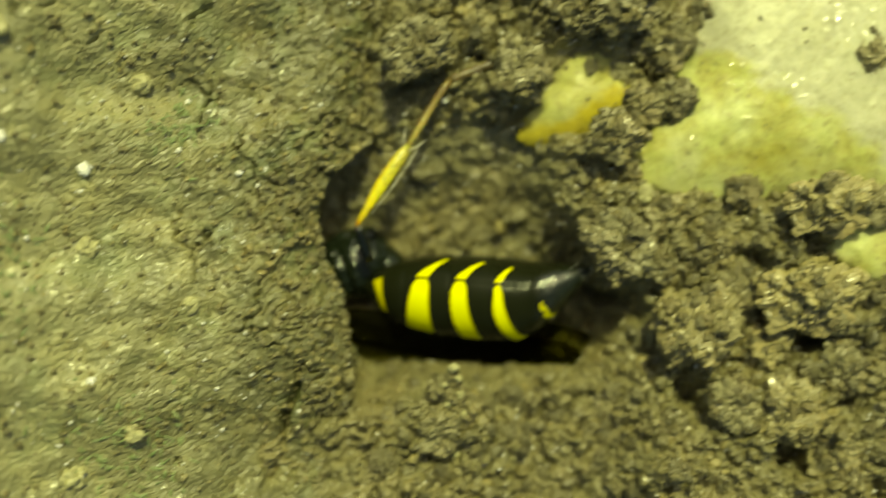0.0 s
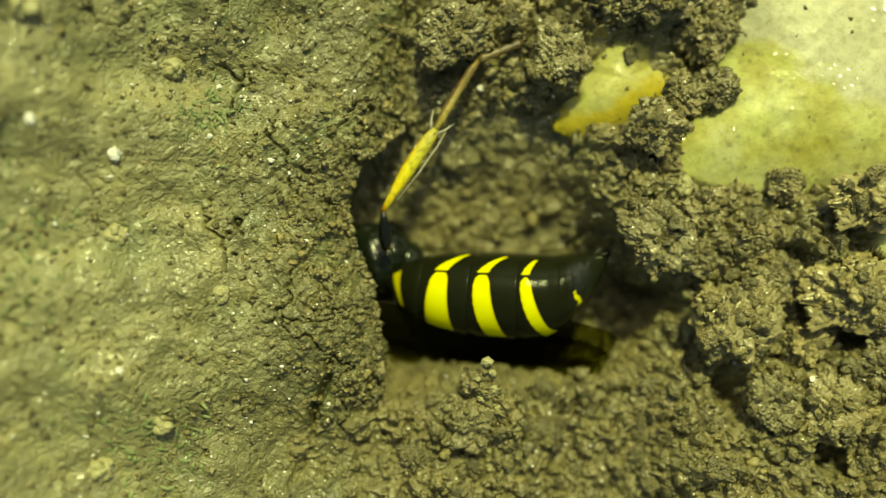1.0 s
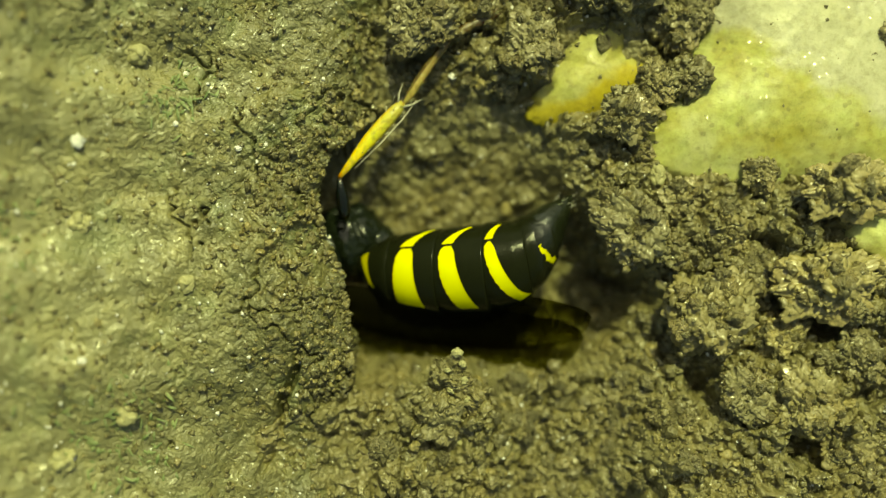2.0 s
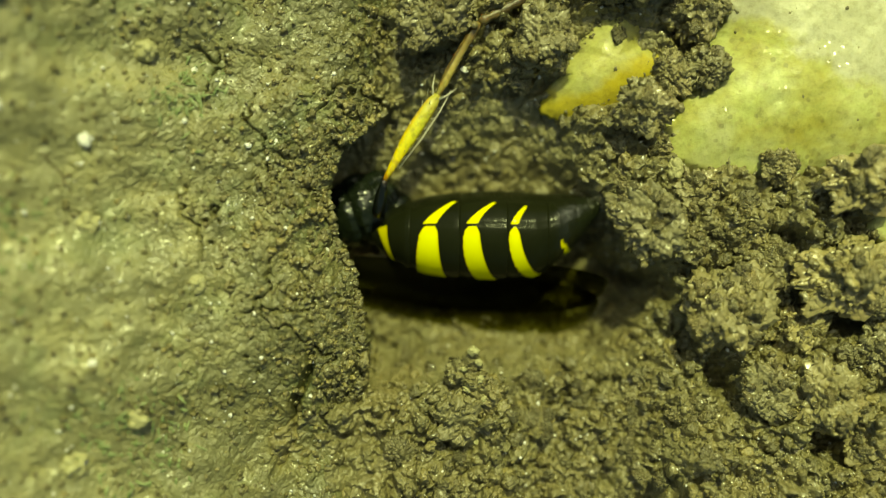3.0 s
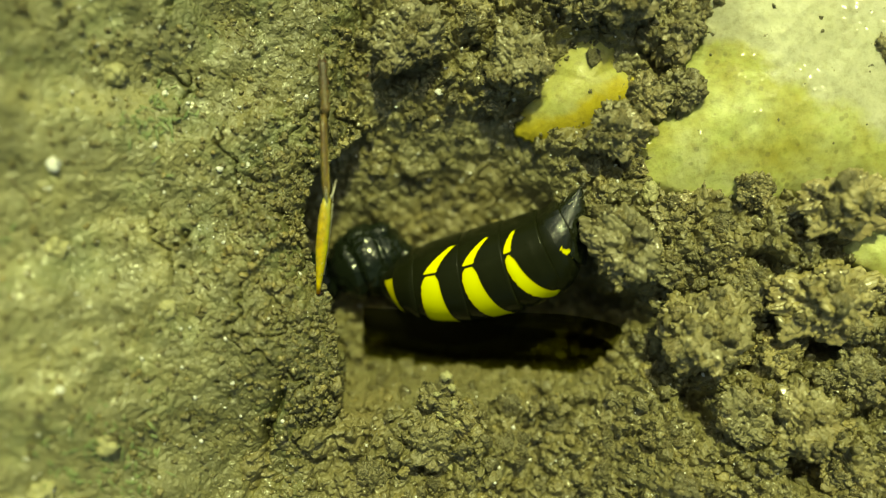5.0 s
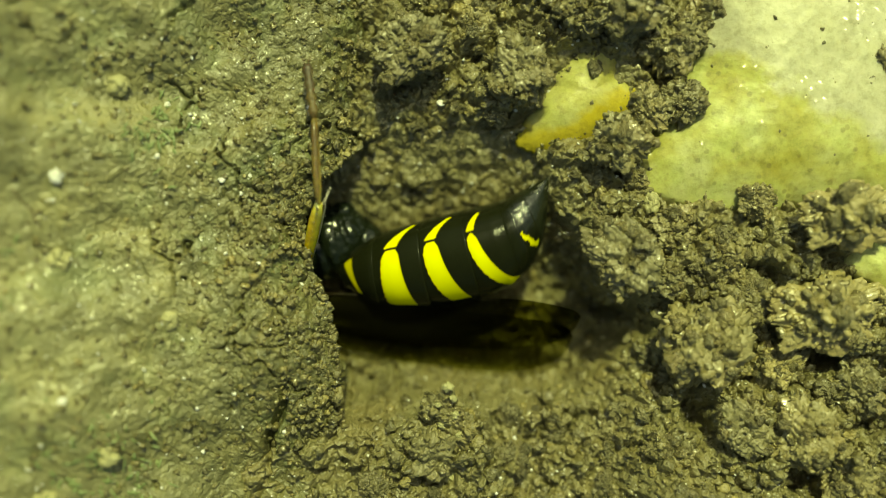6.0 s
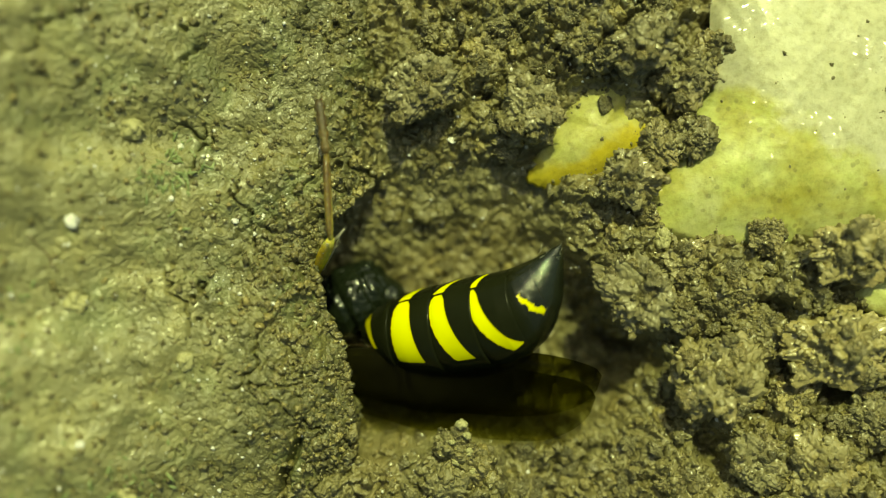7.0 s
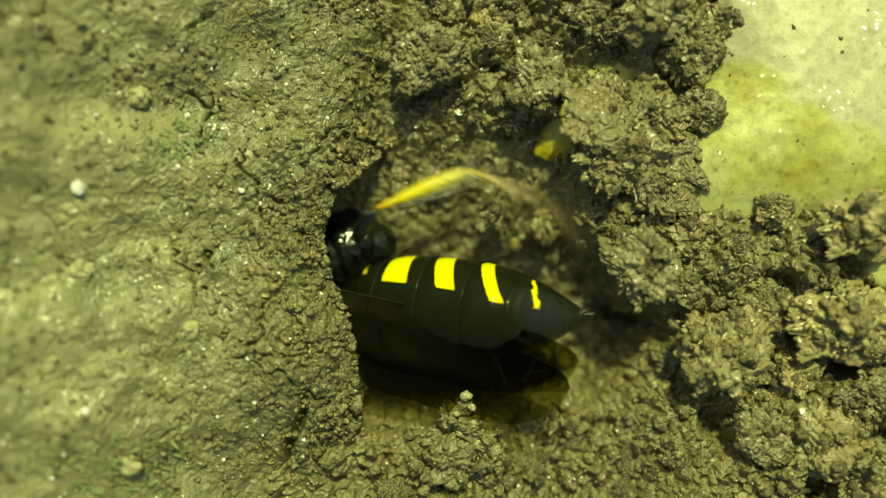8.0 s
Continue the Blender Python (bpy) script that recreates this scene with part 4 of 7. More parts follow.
TAIL = [((8.75 + 0.1 * k, 1.3 + 0.3 * math.sin(k * 0.8 + 0.3), 0.45 - 0.05 * k), (0.85, 0.25, 0.45)) for k in range(9)]
hairs("bristle", abdomen_segments[5], TAIL, 3, 0.36, SPUR, 0.013)


def lumpy(name, material, shape, seed, centre=(0, 0, 0), relief=0.05, waist=None):
    v, f = BALL4
    d = v * np.array(shape)
    r = 1 + relief * (crumbs(d * 3.0 + seed, seed) - 0.3) + 0.5 * relief * (fbm(d * 2.0 + seed, 3, seed) - 0.5)
    if waist:
        for x, depth, width in waist:
            r = r - depth * np.exp(-((d[:, 0] - x) / width) ** 2)
    return mesh_from(name, (d * r[:, None] + np.array(centre)) * MM, f, material)


thorax = part("thorax", lumpy("thorax", THORAX, (1.75, 1.6, 1.35), 3.0, relief=0.08, waist=((-0.5, 0.14, 0.12), (0.75, 0.12, 0.1))), wasp, "pitted black thorax with a greenish gloss")
part("propodeum", lumpy("propodeum", THORAX, (0.85, 0.85, 0.8), 5.0, (1.2, -0.55, -0.05), 0.05), thorax)
part("coxa", lumpy("coxa", THORAX, (0.65, 0.5, 0.5), 6.0, (0.8, 0.85, 0.45), 0.06), thorax)
part("coxa", lumpy("coxa", THORAX, (0.6, 0.45, 0.45), 7.0, (-0.1, 1.05, 0.5), 0.06), thorax)
part("head", lumpy("head", THORAX, (0.75, 1.2, 1.0), 8.0, (-2.2, 0.1, -0.2), 0.06), thorax)


def wing_mesh(seed, length, lo, r, width):
    """A folded wing: it hugs the flank from the angle lo (degrees), then hangs free as a flat blade."""
    n, m = 64, 26
    bend, free = math.radians(5), math.radians(-116)
    verts = []
    for i in range(n):
        f = i / (n - 1)
        x = -0.6 + (length + 0.6) * f
        w = min(1.0, 0.7 + 0.9 * f) * math.sqrt(max(0.0, 1 - max(0.0, (f - 0.62) / 0.38) ** 2.4))
        for j in range(m):
            a = (j / (m - 1) * w + (1 - w) * 0.3) * width
            rr = r + 0.03 * math.sin(2.2 * a + x * 0.8 + seed) + 0.02 * math.sin(x * 2.3 + seed)
            t = math.radians(lo) - min(a / r, bend)
            over = max(0.0, a - bend * r)
            fold = 0.06 * math.sin(3.5 * over + seed) * min(1.0, over)
            verts.append((x, rr * math.sin(t) + over * math.sin(free), rr * math.cos(t) + over * math.cos(free) + fold))
    me = mesh_mixed("wing", verts, grid_faces(n, m).tolist(), WING)
    me.attributes.new("margin", "FLOAT", "POINT").data.foreach_set("value", [j / (m - 1) for i in range(n) for j in range(m)])
    return me


def wing_part(seed, length, lo, r, width):
    ob = part("wing", wing_mesh(seed, length, lo, r, width), wasp, "folded smoky brown translucent wing")
    mod = ob.modifiers.new("thickness", "SOLIDIFY")
    mod.thickness = 0.02 * MM
    for deg, rad in ((lo - 2, 0.014),):
        t = math.radians(deg)
        path = [(-0.5 + k * length * 0.72 / 9, (r + 0.02) * math.sin(t), (r + 0.02) * math.cos(t)) for k in range(10)]
        v, f = tube(path, [rad * (1 - 0.06 * k) for k in range(10)], 6)
        part("vein", mesh_mixed("vein", v, f, VEIN), ob, "dark wing vein")
    return ob


wings = [wing_part(0.0, 9.9, -57, 1.96, 2.7), wing_part(2.0, 9.8, -68, 2.02, 3.0)]


# the hind leg, each piece along +x from its joint
def limb(name, length, radii, material, label, flat=0.8, bow=0.0):
    n = len(radii)
    path = [(length * i / (n - 1), bow * math.sin(math.pi * i / (n - 1)), 0) for i in range(n)]
    v, f = tube(path, radii, 14)
    v = [(p[0], p[1], p[2] * flat) for p in v]
    return part(name, mesh_mixed(name, v, f, material), wasp, label)


tibia = limb("tibia", 3.9, [0.09, 0.13, 0.17, 0.21, 0.25, 0.28, 0.29, 0.29, 0.28, 0.25, 0.16], TIBIA, "bright yellow hind tibia, orange at the knee", 0.8, 0.06)
TIB_HAIR = [((0.8 + 0.24 * k, (0.14 + 0.014 * k) * (-1) ** k, 0.1), (0.6, 0.35 * (-1) ** k, 0.25)) for k in range(13)]
hairs("bristle", tibia, TIB_HAIR, 5, 0.3, SPUR)
hairs("bristle", tibia, [((1.0 + 0.3 * k, 0.05 * (-1) ** k, 0.13 + 0.008 * k), (0.8, 0.2 * (-1) ** k, 0.25)) for k in range(10)], 8, 0.2, TIP, 0.015)
for side in (-1, 1):
    v, f = tube([(3.75, 0.1 * side, 0.05), (4.05, 0.32 * side, 0.1), (4.5, 0.5 * side, 0.1)], [0.05, 0.04, 0.01], 6)
    part("spur", mesh_mixed("spur", v, f, SPUR), tibia, "pale pointed tibial spur")
v, f = tube([(0.7, -0.24, 0.06), (2.2, -0.38, 0.08), (3.4, -0.42, 0.08), (4.35, -0.36, 0.05)], [0.02, 0.03, 0.028, 0.01], 6)
part("spur", mesh_mixed("spur", v, f, SPUR), tibia, "long pale blade-like spur along the tibia")
basitarsus = limb("basitarsus", 3.2, [0.1, 0.17, 0.18, 0.18, 0.175, 0.17, 0.18, 0.12], TARSUS, "slender tan first tarsal joint", 0.8, 0.05)
hairs("bristle", basitarsus, [((0.3 + 0.24 * k, 0.1 * (-1) ** k, 0.04), (0.7, 0.4 * (-1) ** k, 0.15)) for k in range(12)], 6, 0.22, TARSUS, 0.01)
tarsus = limb("tarsus", 2.0, [0.11, 0.21, 0.13, 0.22, 0.14, 0.22, 0.14, 0.22, 0.15], TIP, "dark jointed end of the tarsus", 0.8)
for side in (-1, 1):
    v, f = tube([(1.95, 0.03 * side, 0), (2.15, 0.12 * side, 0.03), (2.3, 0.1 * side, -0.05)], [0.04, 0.03, 0.008], 6)
    part("claw", mesh_mixed("claw", v, f, TIP), tarsus, "small curved claw")
femur = limb("femur", 1.7, [0.1, 0.17, 0.24, 0.27, 0.26, 0.18], FEMUR, "dark femur with an orange knee", 0.9)


# ---------------------------------------------------------------- what moves
def motions():
    walk(abdomen_segments[0], [
        (0.00, pose(-0.000563, -0.001350, 0.001500, 9.53, -1.21, -5.60)),
        (0.10, pose(-0.000591, -0.001392, 0.001500, 10.12, -3.56, -4.96)),
        (0.20, pose(-0.000793, -0.001211, 0.001500, 10.70, -5.90, -10.03)),
        (0.30, pose(-0.000981, -0.001215, 0.001500, 11.29, -8.25, -5.54)),
        (0.40, pose(-0.000864, -0.001309, 0.001500, 11.87, -10.60, -9.59)),
        (0.50, pose(-0.000424, -0.001175, 0.001500, 12.47, -12.94, -5.36)),
        (0.60, pose(-0.000754, -0.001344, 0.001500, 11.03, -12.38, -5.84)),
        (0.70, pose(-0.000446, -0.001544, 0.001500, 9.59, -11.81, -13.27)),
        (0.80, pose(-0.000672, -0.001633, 0.001500, 8.15, -11.24, -13.36)),
        (0.90, pose(-0.001106, -0.001651, 0.001500, 6.70, -10.67, -8.06)),
        (1.00, pose(-0.000963, -0.001488, 0.001500, 5.26, -10.10, -7.81)),
        (1.10, pose(-0.000939, -0.001487, 0.001500, 2.63, -12.08, -10.99)),
        (1.20, pose(0.000043, -0.001827, 0.001500, -0.01, -14.06, -5.80)),
        (1.30, pose(0.000289, -0.001754, 0.001500, -2.64, -16.04, -12.89)),
        (1.40, pose(0.000018, -0.001821, 0.001500, -5.27, -18.02, -4.44)),
        (1.50, pose(-0.000382, -0.001425, 0.001500, -7.91, -19.99, -6.80)),
        (1.60, pose(-0.000699, -0.001247, 0.001500, -6.47, -18.70, -12.61)),
        (1.70, pose(-0.000769, -0.001287, 0.001500, -5.03, -17.40, -2.76)),
        (2.80, pose(-0.001832, -0.000943, 0.001500, 13.47, -3.11, -0.91)),
        (2.90, pose(-0.001188, -0.000880, 0.001500, 16.57, -1.81, -8.44)),
        (3.00, pose(-0.000976, 0.000021, 0.001500, 19.68, -0.51, -0.90)),
        (3.10, pose(-0.000503, -0.001055, 0.001500, 18.77, -1.81, -1.45)),
        (3.20, pose(-0.000023, -0.001691, 0.001500, 17.86, -3.10, -5.55)),
        (3.30, pose(-0.000045, -0.000984, 0.001500, 16.96, -4.40, -5.13)),
        (3.40, pose(-0.000757, -0.001071, 0.001500, 18.45, -5.69, -9.73)),
        (3.50, pose(-0.001072, -0.000574, 0.001500, 19.95, -6.99, -8.38)),
        (3.60, pose(-0.000211, -0.001533, 0.001500, 28.68, -6.63, -10.26)),
        (3.70, pose(0.000478, -0.000900, 0.001500, 34.73, -6.27, -8.67)),
        (3.80, pose(-0.000245, 0.000285, 0.001500, 38.13, -5.91, 7.12)),
        (3.90, pose(0.000264, -0.000526, 0.001500, 38.86, -5.55, -0.86)),
        (4.00, pose(0.000350, -0.000478, 0.001500, 39.59, -5.19, 7.04)),
        (4.10, pose(0.000397, -0.000685, 0.001500, 39.99, -5.73, 4.20)),
        (4.20, pose(0.000574, -0.000633, 0.001500, 40.39, -6.26, 11.17)),
        (5.30, pose(0.000297, -0.001302, 0.001500, 14.78, -12.16, -3.24)),
        (5.40, pose(-0.001116, -0.000919, 0.001500, 12.18, -12.70, -5.29)),
        (5.50, pose(-0.000727, -0.000020, 0.001500, 9.58, -13.23, 5.89)),
        (5.60, pose(-0.000770, -0.000334, 0.001500, 8.99, -11.94, -5.14)),
        (5.70, pose(-0.000836, -0.000204, 0.001500, 8.41, -10.64, 2.46)),
        (5.80, pose(-0.001340, -0.000233, 0.001500, 7.82, -9.34, -1.51)),
        (5.90, pose(-0.001315, -0.000273, 0.001500, 7.23, -8.05, -3.12)),
        (6.00, pose(-0.001273, -0.000252, 0.001500, 6.65, -6.75, 5.37)),
        (6.10, pose(-0.001480, 0.000158, 0.001500, 1.84, -6.98, 1.23)),
        (6.20, pose(-0.001325, -0.000368, 0.001500, -2.96, -7.22, -5.11)),
        (6.30, pose(-0.001739, -0.000546, 0.001500, -7.77, -7.45, -6.51)),
        (6.40, pose(-0.001775, -0.000325, 0.001500, -12.58, -7.69, -3.43)),
        (6.50, pose(-0.001332, -0.000291, 0.001500, -17.39, -7.92, -4.29)),
        (6.60, pose(-0.001141, -0.000548, 0.001500, -19.68, -10.02, 0.24)),
        (6.70, pose(-0.000597, -0.001029, 0.001500, -21.98, -12.12, -3.58)),
        (6.80, pose(-0.000760, -0.001164, 0.001500, -20.53, -14.21, -7.20)),
        (6.90, pose(-0.000602, -0.001232, 0.001500, -19.08, -16.31, -2.28)),
        (7.00, pose(-0.000866, -0.001318, 0.001500, -17.62, -18.41, 3.81)),
        (7.10, pose(-0.000395, -0.001224, 0.001500, -18.29, -20.38, -4.34)),
        (7.20, pose(-0.000551, -0.000841, 0.001500, -20.71, -22.34, -7.31)),
        (7.30, pose(-0.000879, -0.001256, 0.001500, -23.12, -24.31, -6.09)),
        (7.40, pose(-0.001211, -0.000854, 0.001500, -40.54, -26.27, -11.71)),
        (7.50, pose(-0.001147, -0.000467, 0.001500, -57.95, -28.24, -13.81)),
        (7.60, pose(-0.001485, -0.001160, 0.001500, -64.57, -26.88, -16.86)),
        (7.70, pose(-0.001449, -0.000634, 0.001500, -71.19, -25.53, -13.13)),
        (7.80, pose(-0.001569, -0.000346, 0.001500, -74.80, -24.17, -12.83)),
        (7.90, pose(-0.001384, -0.000746, 0.001500, -78.42, -22.82, -9.32)),
        (8.00, pose(-0.001557, -0.000606, 0.001500, -82.03, -21.46, -8.52))])
    walk(abdomen_segments[1], [
        (0.00, pose(-0.000562, -0.001366, 0.001443, 10.29, -3.19, -5.05)),
        (0.10, pose(-0.000590, -0.001418, 0.001469, 10.76, -4.64, -4.08)),
        (0.20, pose(-0.000798, -0.001246, 0.001494, 11.21, -6.10, -8.79)),
        (0.30, pose(-0.000987, -0.001261, 0.001519, 11.63, -7.57, -3.92)),
        (0.40, pose(-0.000880, -0.001364, 0.001544, 12.02, -9.04, -7.57)),
        (0.50, pose(-0.000443, -0.001242, 0.001568, 12.38, -10.52, -2.93)),
        (0.60, pose(-0.000772, -0.001409, 0.001563, 11.03, -10.15, -3.47)),
        (0.70, pose(-0.000470, -0.001605, 0.001557, 9.67, -9.78, -10.96)),
        (0.80, pose(-0.000694, -0.001694, 0.001551, 8.32, -9.41, -11.10)),
        (0.90, pose(-0.001121, -0.001712, 0.001546, 6.96, -9.05, -5.84)),
        (1.00, pose(-0.000977, -0.001549, 0.001540, 5.59, -8.68, -5.60)),
        (1.10, pose(-0.000959, -0.001554, 0.001544, 2.87, -10.50, -8.54)),
        (1.20, pose(0.000026, -0.001901, 0.001549, 0.13, -12.29, -3.12)),
        (1.30, pose(0.000258, -0.001831, 0.001555, -2.62, -14.06, -9.97)),
        (1.40, pose(-0.000005, -0.001906, 0.001561, -5.38, -15.81, -1.30)),
        (1.50, pose(-0.000412, -0.001513, 0.001567, -8.15, -17.53, -3.44)),
        (1.60, pose(-0.000734, -0.001329, 0.001560, -6.61, -16.48, -9.40)),
        (1.70, pose(-0.000786, -0.001370, 0.001554, -5.07, -15.43, 0.28)),
        (2.80, pose(-0.001832, -0.000967, 0.001498, 14.12, -3.18, -0.08)),
        (2.90, pose(-0.001190, -0.000897, 0.001495, 17.23, -2.00, -7.85)),
        (3.00, pose(-0.000976, 0.000011, 0.001492, 20.33, -0.80, -0.57)),
        (3.10, pose(-0.000503, -0.001078, 0.001497, 19.52, -1.91, -0.64)),
        (3.20, pose(-0.000026, -0.001727, 0.001503, 18.70, -3.01, -4.27)),
        (3.30, pose(-0.000050, -0.001034, 0.001509, 17.85, -4.10, -3.40)),
        (3.40, pose(-0.000767, -0.001134, 0.001512, 19.38, -5.26, -7.52)),
        (3.50, pose(-0.001083, -0.000650, 0.001516, 20.88, -6.44, -5.68)),
        (3.60, pose(-0.000221, -0.001615, 0.001483, 29.04, -7.24, -7.35)),
        (3.70, pose(0.000473, -0.000982, 0.001452, 34.57, -7.94, -5.77)),
        (3.80, pose(-0.000224, 0.000207, 0.001426, 37.44, -8.51, 9.94)),
        (3.90, pose(0.000277, -0.000605, 0.001403, 37.65, -8.95, 1.95)),
        (4.00, pose(0.000377, -0.000554, 0.001381, 37.87, -9.39, 9.81)),
        (4.10, pose(0.000421, -0.000765, 0.001384, 38.30, -9.79, 7.05)),
        (4.20, pose(0.000608, -0.000711, 0.001388, 38.73, -10.20, 14.11)),
        (5.30, pose(0.000297, -0.001438, 0.001493, 13.27, -12.43, 1.61)),
        (5.40, pose(-0.001123, -0.001055, 0.001504, 10.70, -12.56, -0.39)),
        (5.50, pose(-0.000711, -0.000156, 0.001515, 8.13, -12.70, 10.81)),
        (5.60, pose(-0.000779, -0.000460, 0.001512, 7.95, -11.53, -0.62)),
        (5.70, pose(-0.000828, -0.000321, 0.001508, 7.76, -10.36, 6.60)),
        (5.80, pose(-0.001339, -0.000339, 0.001504, 7.54, -9.20, 2.25)),
        (5.90, pose(-0.001318, -0.000369, 0.001500, 7.30, -8.04, 0.27)),
        (6.00, pose(-0.001262, -0.000338, 0.001496, 7.05, -6.89, 8.39)),
        (6.10, pose(-0.001475, 0.000071, 0.001491, 2.52, -7.28, 4.30)),
        (6.20, pose(-0.001329, -0.000457, 0.001487, -2.02, -7.67, -1.95)),
        (6.30, pose(-0.001744, -0.000639, 0.001484, -6.57, -8.03, -3.21)),
        (6.40, pose(-0.001775, -0.000424, 0.001480, -11.12, -8.37, 0.05)),
        (6.50, pose(-0.001333, -0.000396, 0.001478, -15.68, -8.69, -0.59)),
        (6.60, pose(-0.001133, -0.000651, 0.001478, -18.20, -10.81, 3.91)),
        (6.70, pose(-0.000595, -0.001132, 0.001477, -20.72, -12.93, 0.07)),
        (6.80, pose(-0.000761, -0.001264, 0.001470, -19.48, -15.28, -3.61)),
        (6.90, pose(-0.000592, -0.001329, 0.001464, -18.23, -17.63, 1.23)),
        (7.00, pose(-0.000843, -0.001409, 0.001457, -16.98, -19.98, 7.24)),
        (7.10, pose(-0.000393, -0.001318, 0.001484, -17.60, -20.98, -0.85)),
        (7.20, pose(-0.000565, -0.000934, 0.001512, -19.97, -21.88, -3.79)),
        (7.30, pose(-0.000904, -0.001345, 0.001540, -22.30, -22.79, -2.64)),
        (7.40, pose(-0.001261, -0.000910, 0.001585, -39.23, -23.02, -9.25)),
        (7.50, pose(-0.001206, -0.000470, 0.001616, -55.79, -23.75, -13.14)),
        (7.60, pose(-0.001527, -0.001150, 0.001593, -62.48, -23.30, -16.76)),
        (7.70, pose(-0.001477, -0.000621, 0.001569, -69.29, -22.89, -13.37)),
        (7.80, pose(-0.001587, -0.000336, 0.001544, -73.25, -22.48, -13.06)),
        (7.90, pose(-0.001392, -0.000742, 0.001520, -77.27, -22.06, -9.43)),
        (8.00, pose(-0.001556, -0.000610, 0.001496, -81.33, -21.61, -8.38))])
    walk(abdomen_segments[2], [
        (0.00, pose(-0.000552, -0.001414, 0.001267, 11.34, -6.00, -4.30)),
        (0.10, pose(-0.000586, -0.001496, 0.001372, 11.66, -6.19, -2.84)),
        (0.20, pose(-0.000811, -0.001355, 0.001476, 11.93, -6.40, -7.04)),
        (0.30, pose(-0.001001, -0.001403, 0.001579, 12.14, -6.62, -1.63)),
        (0.40, pose(-0.000918, -0.001538, 0.001681, 12.30, -6.84, -4.73)),
        (0.50, pose(-0.000481, -0.001453, 0.001782, 12.41, -7.08, 0.48)),
        (0.60, pose(-0.000808, -0.001615, 0.001759, 11.16, -7.00, -0.15)),
        (0.70, pose(-0.000529, -0.001800, 0.001735, 9.92, -6.92, -7.72)),
        (0.80, pose(-0.000750, -0.001886, 0.001712, 8.66, -6.84, -7.91)),
        (0.90, pose(-0.001155, -0.001906, 0.001688, 7.40, -6.76, -2.69)),
        (1.00, pose(-0.001008, -0.001742, 0.001665, 6.14, -6.68, -2.48)),
        (1.10, pose(-0.001007, -0.001764, 0.001683, 3.31, -8.27, -5.08)),
        (1.20, pose(-0.000009, -0.002134, 0.001704, 0.44, -9.79, 0.66)),
        (1.30, pose(0.000186, -0.002074, 0.001727, -2.44, -11.26, -5.88)),
        (1.40, pose(-0.000049, -0.002173, 0.001752, -5.34, -12.67, 3.09)),
        (1.50, pose(-0.000478, -0.001794, 0.001779, -8.27, -14.02, 1.22)),
        (1.60, pose(-0.000818, -0.001592, 0.001752, -6.62, -13.33, -4.94)),
        (1.70, pose(-0.000818, -0.001631, 0.001725, -4.97, -12.63, 4.54)),
        (2.80, pose(-0.001831, -0.001041, 0.001491, 15.02, -3.29, 1.10)),
        (2.90, pose(-0.001196, -0.000949, 0.001477, 18.15, -2.28, -7.02)),
        (3.00, pose(-0.000975, -0.000019, 0.001466, 21.25, -1.21, -0.10)),
        (3.10, pose(-0.000503, -0.001150, 0.001487, 20.59, -2.07, 0.50)),
        (3.20, pose(-0.000033, -0.001840, 0.001509, 19.88, -2.91, -2.47)),
        (3.30, pose(-0.000057, -0.001188, 0.001533, 19.12, -3.71, -0.94)),
        (3.40, pose(-0.000791, -0.001329, 0.001548, 20.71, -4.69, -4.38)),
        (3.50, pose(-0.001104, -0.000888, 0.001560, 22.24, -5.72, -1.86)),
        (3.60, pose(-0.000237, -0.001871, 0.001427, 29.50, -8.13, -3.23)),
        (3.70, pose(0.000480, -0.001240, 0.001307, 34.17, -10.29, -1.63)),
        (3.80, pose(-0.000132, -0.000032, 0.001202, 36.24, -12.14, 14.03)),
        (3.90, pose(0.000353, -0.000856, 0.001112, 35.65, -13.67, 6.09)),
        (4.00, pose(0.000506, -0.000789, 0.001024, 35.07, -15.20, 14.00)),
        (4.10, pose(0.000539, -0.001013, 0.001039, 35.55, -15.42, 11.36)),
        (4.20, pose(0.000758, -0.000949, 0.001055, 36.02, -15.64, 18.54)),
        (5.30, pose(0.000337, -0.001860, 0.001482, 11.07, -12.60, 8.50)),
        (5.40, pose(-0.001106, -0.001480, 0.001528, 8.61, -12.17, 6.53)),
        (5.50, pose(-0.000619, -0.000571, 0.001574, 6.16, -11.74, 17.72)),
        (5.60, pose(-0.000770, -0.000853, 0.001556, 6.53, -10.81, 5.76)),
        (5.70, pose(-0.000773, -0.000678, 0.001538, 6.86, -9.88, 12.44)),
        (5.80, pose(-0.001314, -0.000668, 0.001519, 7.14, -8.96, 7.57)),
        (5.90, pose(-0.001304, -0.000667, 0.001500, 7.39, -8.04, 5.06)),
        (6.00, pose(-0.001212, -0.000600, 0.001482, 7.60, -7.12, 12.67)),
        (6.10, pose(-0.001441, -0.000197, 0.001462, 3.45, -7.76, 8.64)),
        (6.20, pose(-0.001322, -0.000736, 0.001444, -0.72, -8.37, 2.52)),
        (6.30, pose(-0.001740, -0.000929, 0.001427, -4.90, -8.94, 1.44)),
        (6.40, pose(-0.001751, -0.000728, 0.001413, -9.10, -9.47, 4.96)),
        (6.50, pose(-0.001309, -0.000719, 0.001402, -13.31, -9.92, 4.63)),
        (6.60, pose(-0.001082, -0.000967, 0.001402, -16.14, -12.04, 9.10)),
        (6.70, pose(-0.000562, -0.001447, 0.001401, -18.98, -14.17, 5.24)),
        (6.80, pose(-0.000739, -0.001572, 0.001375, -18.08, -16.87, 1.48)),
        (6.90, pose(-0.000534, -0.001624, 0.001349, -17.15, -19.55, 6.24)),
        (7.00, pose(-0.000744, -0.001685, 0.001325, -16.21, -22.23, 12.15)),
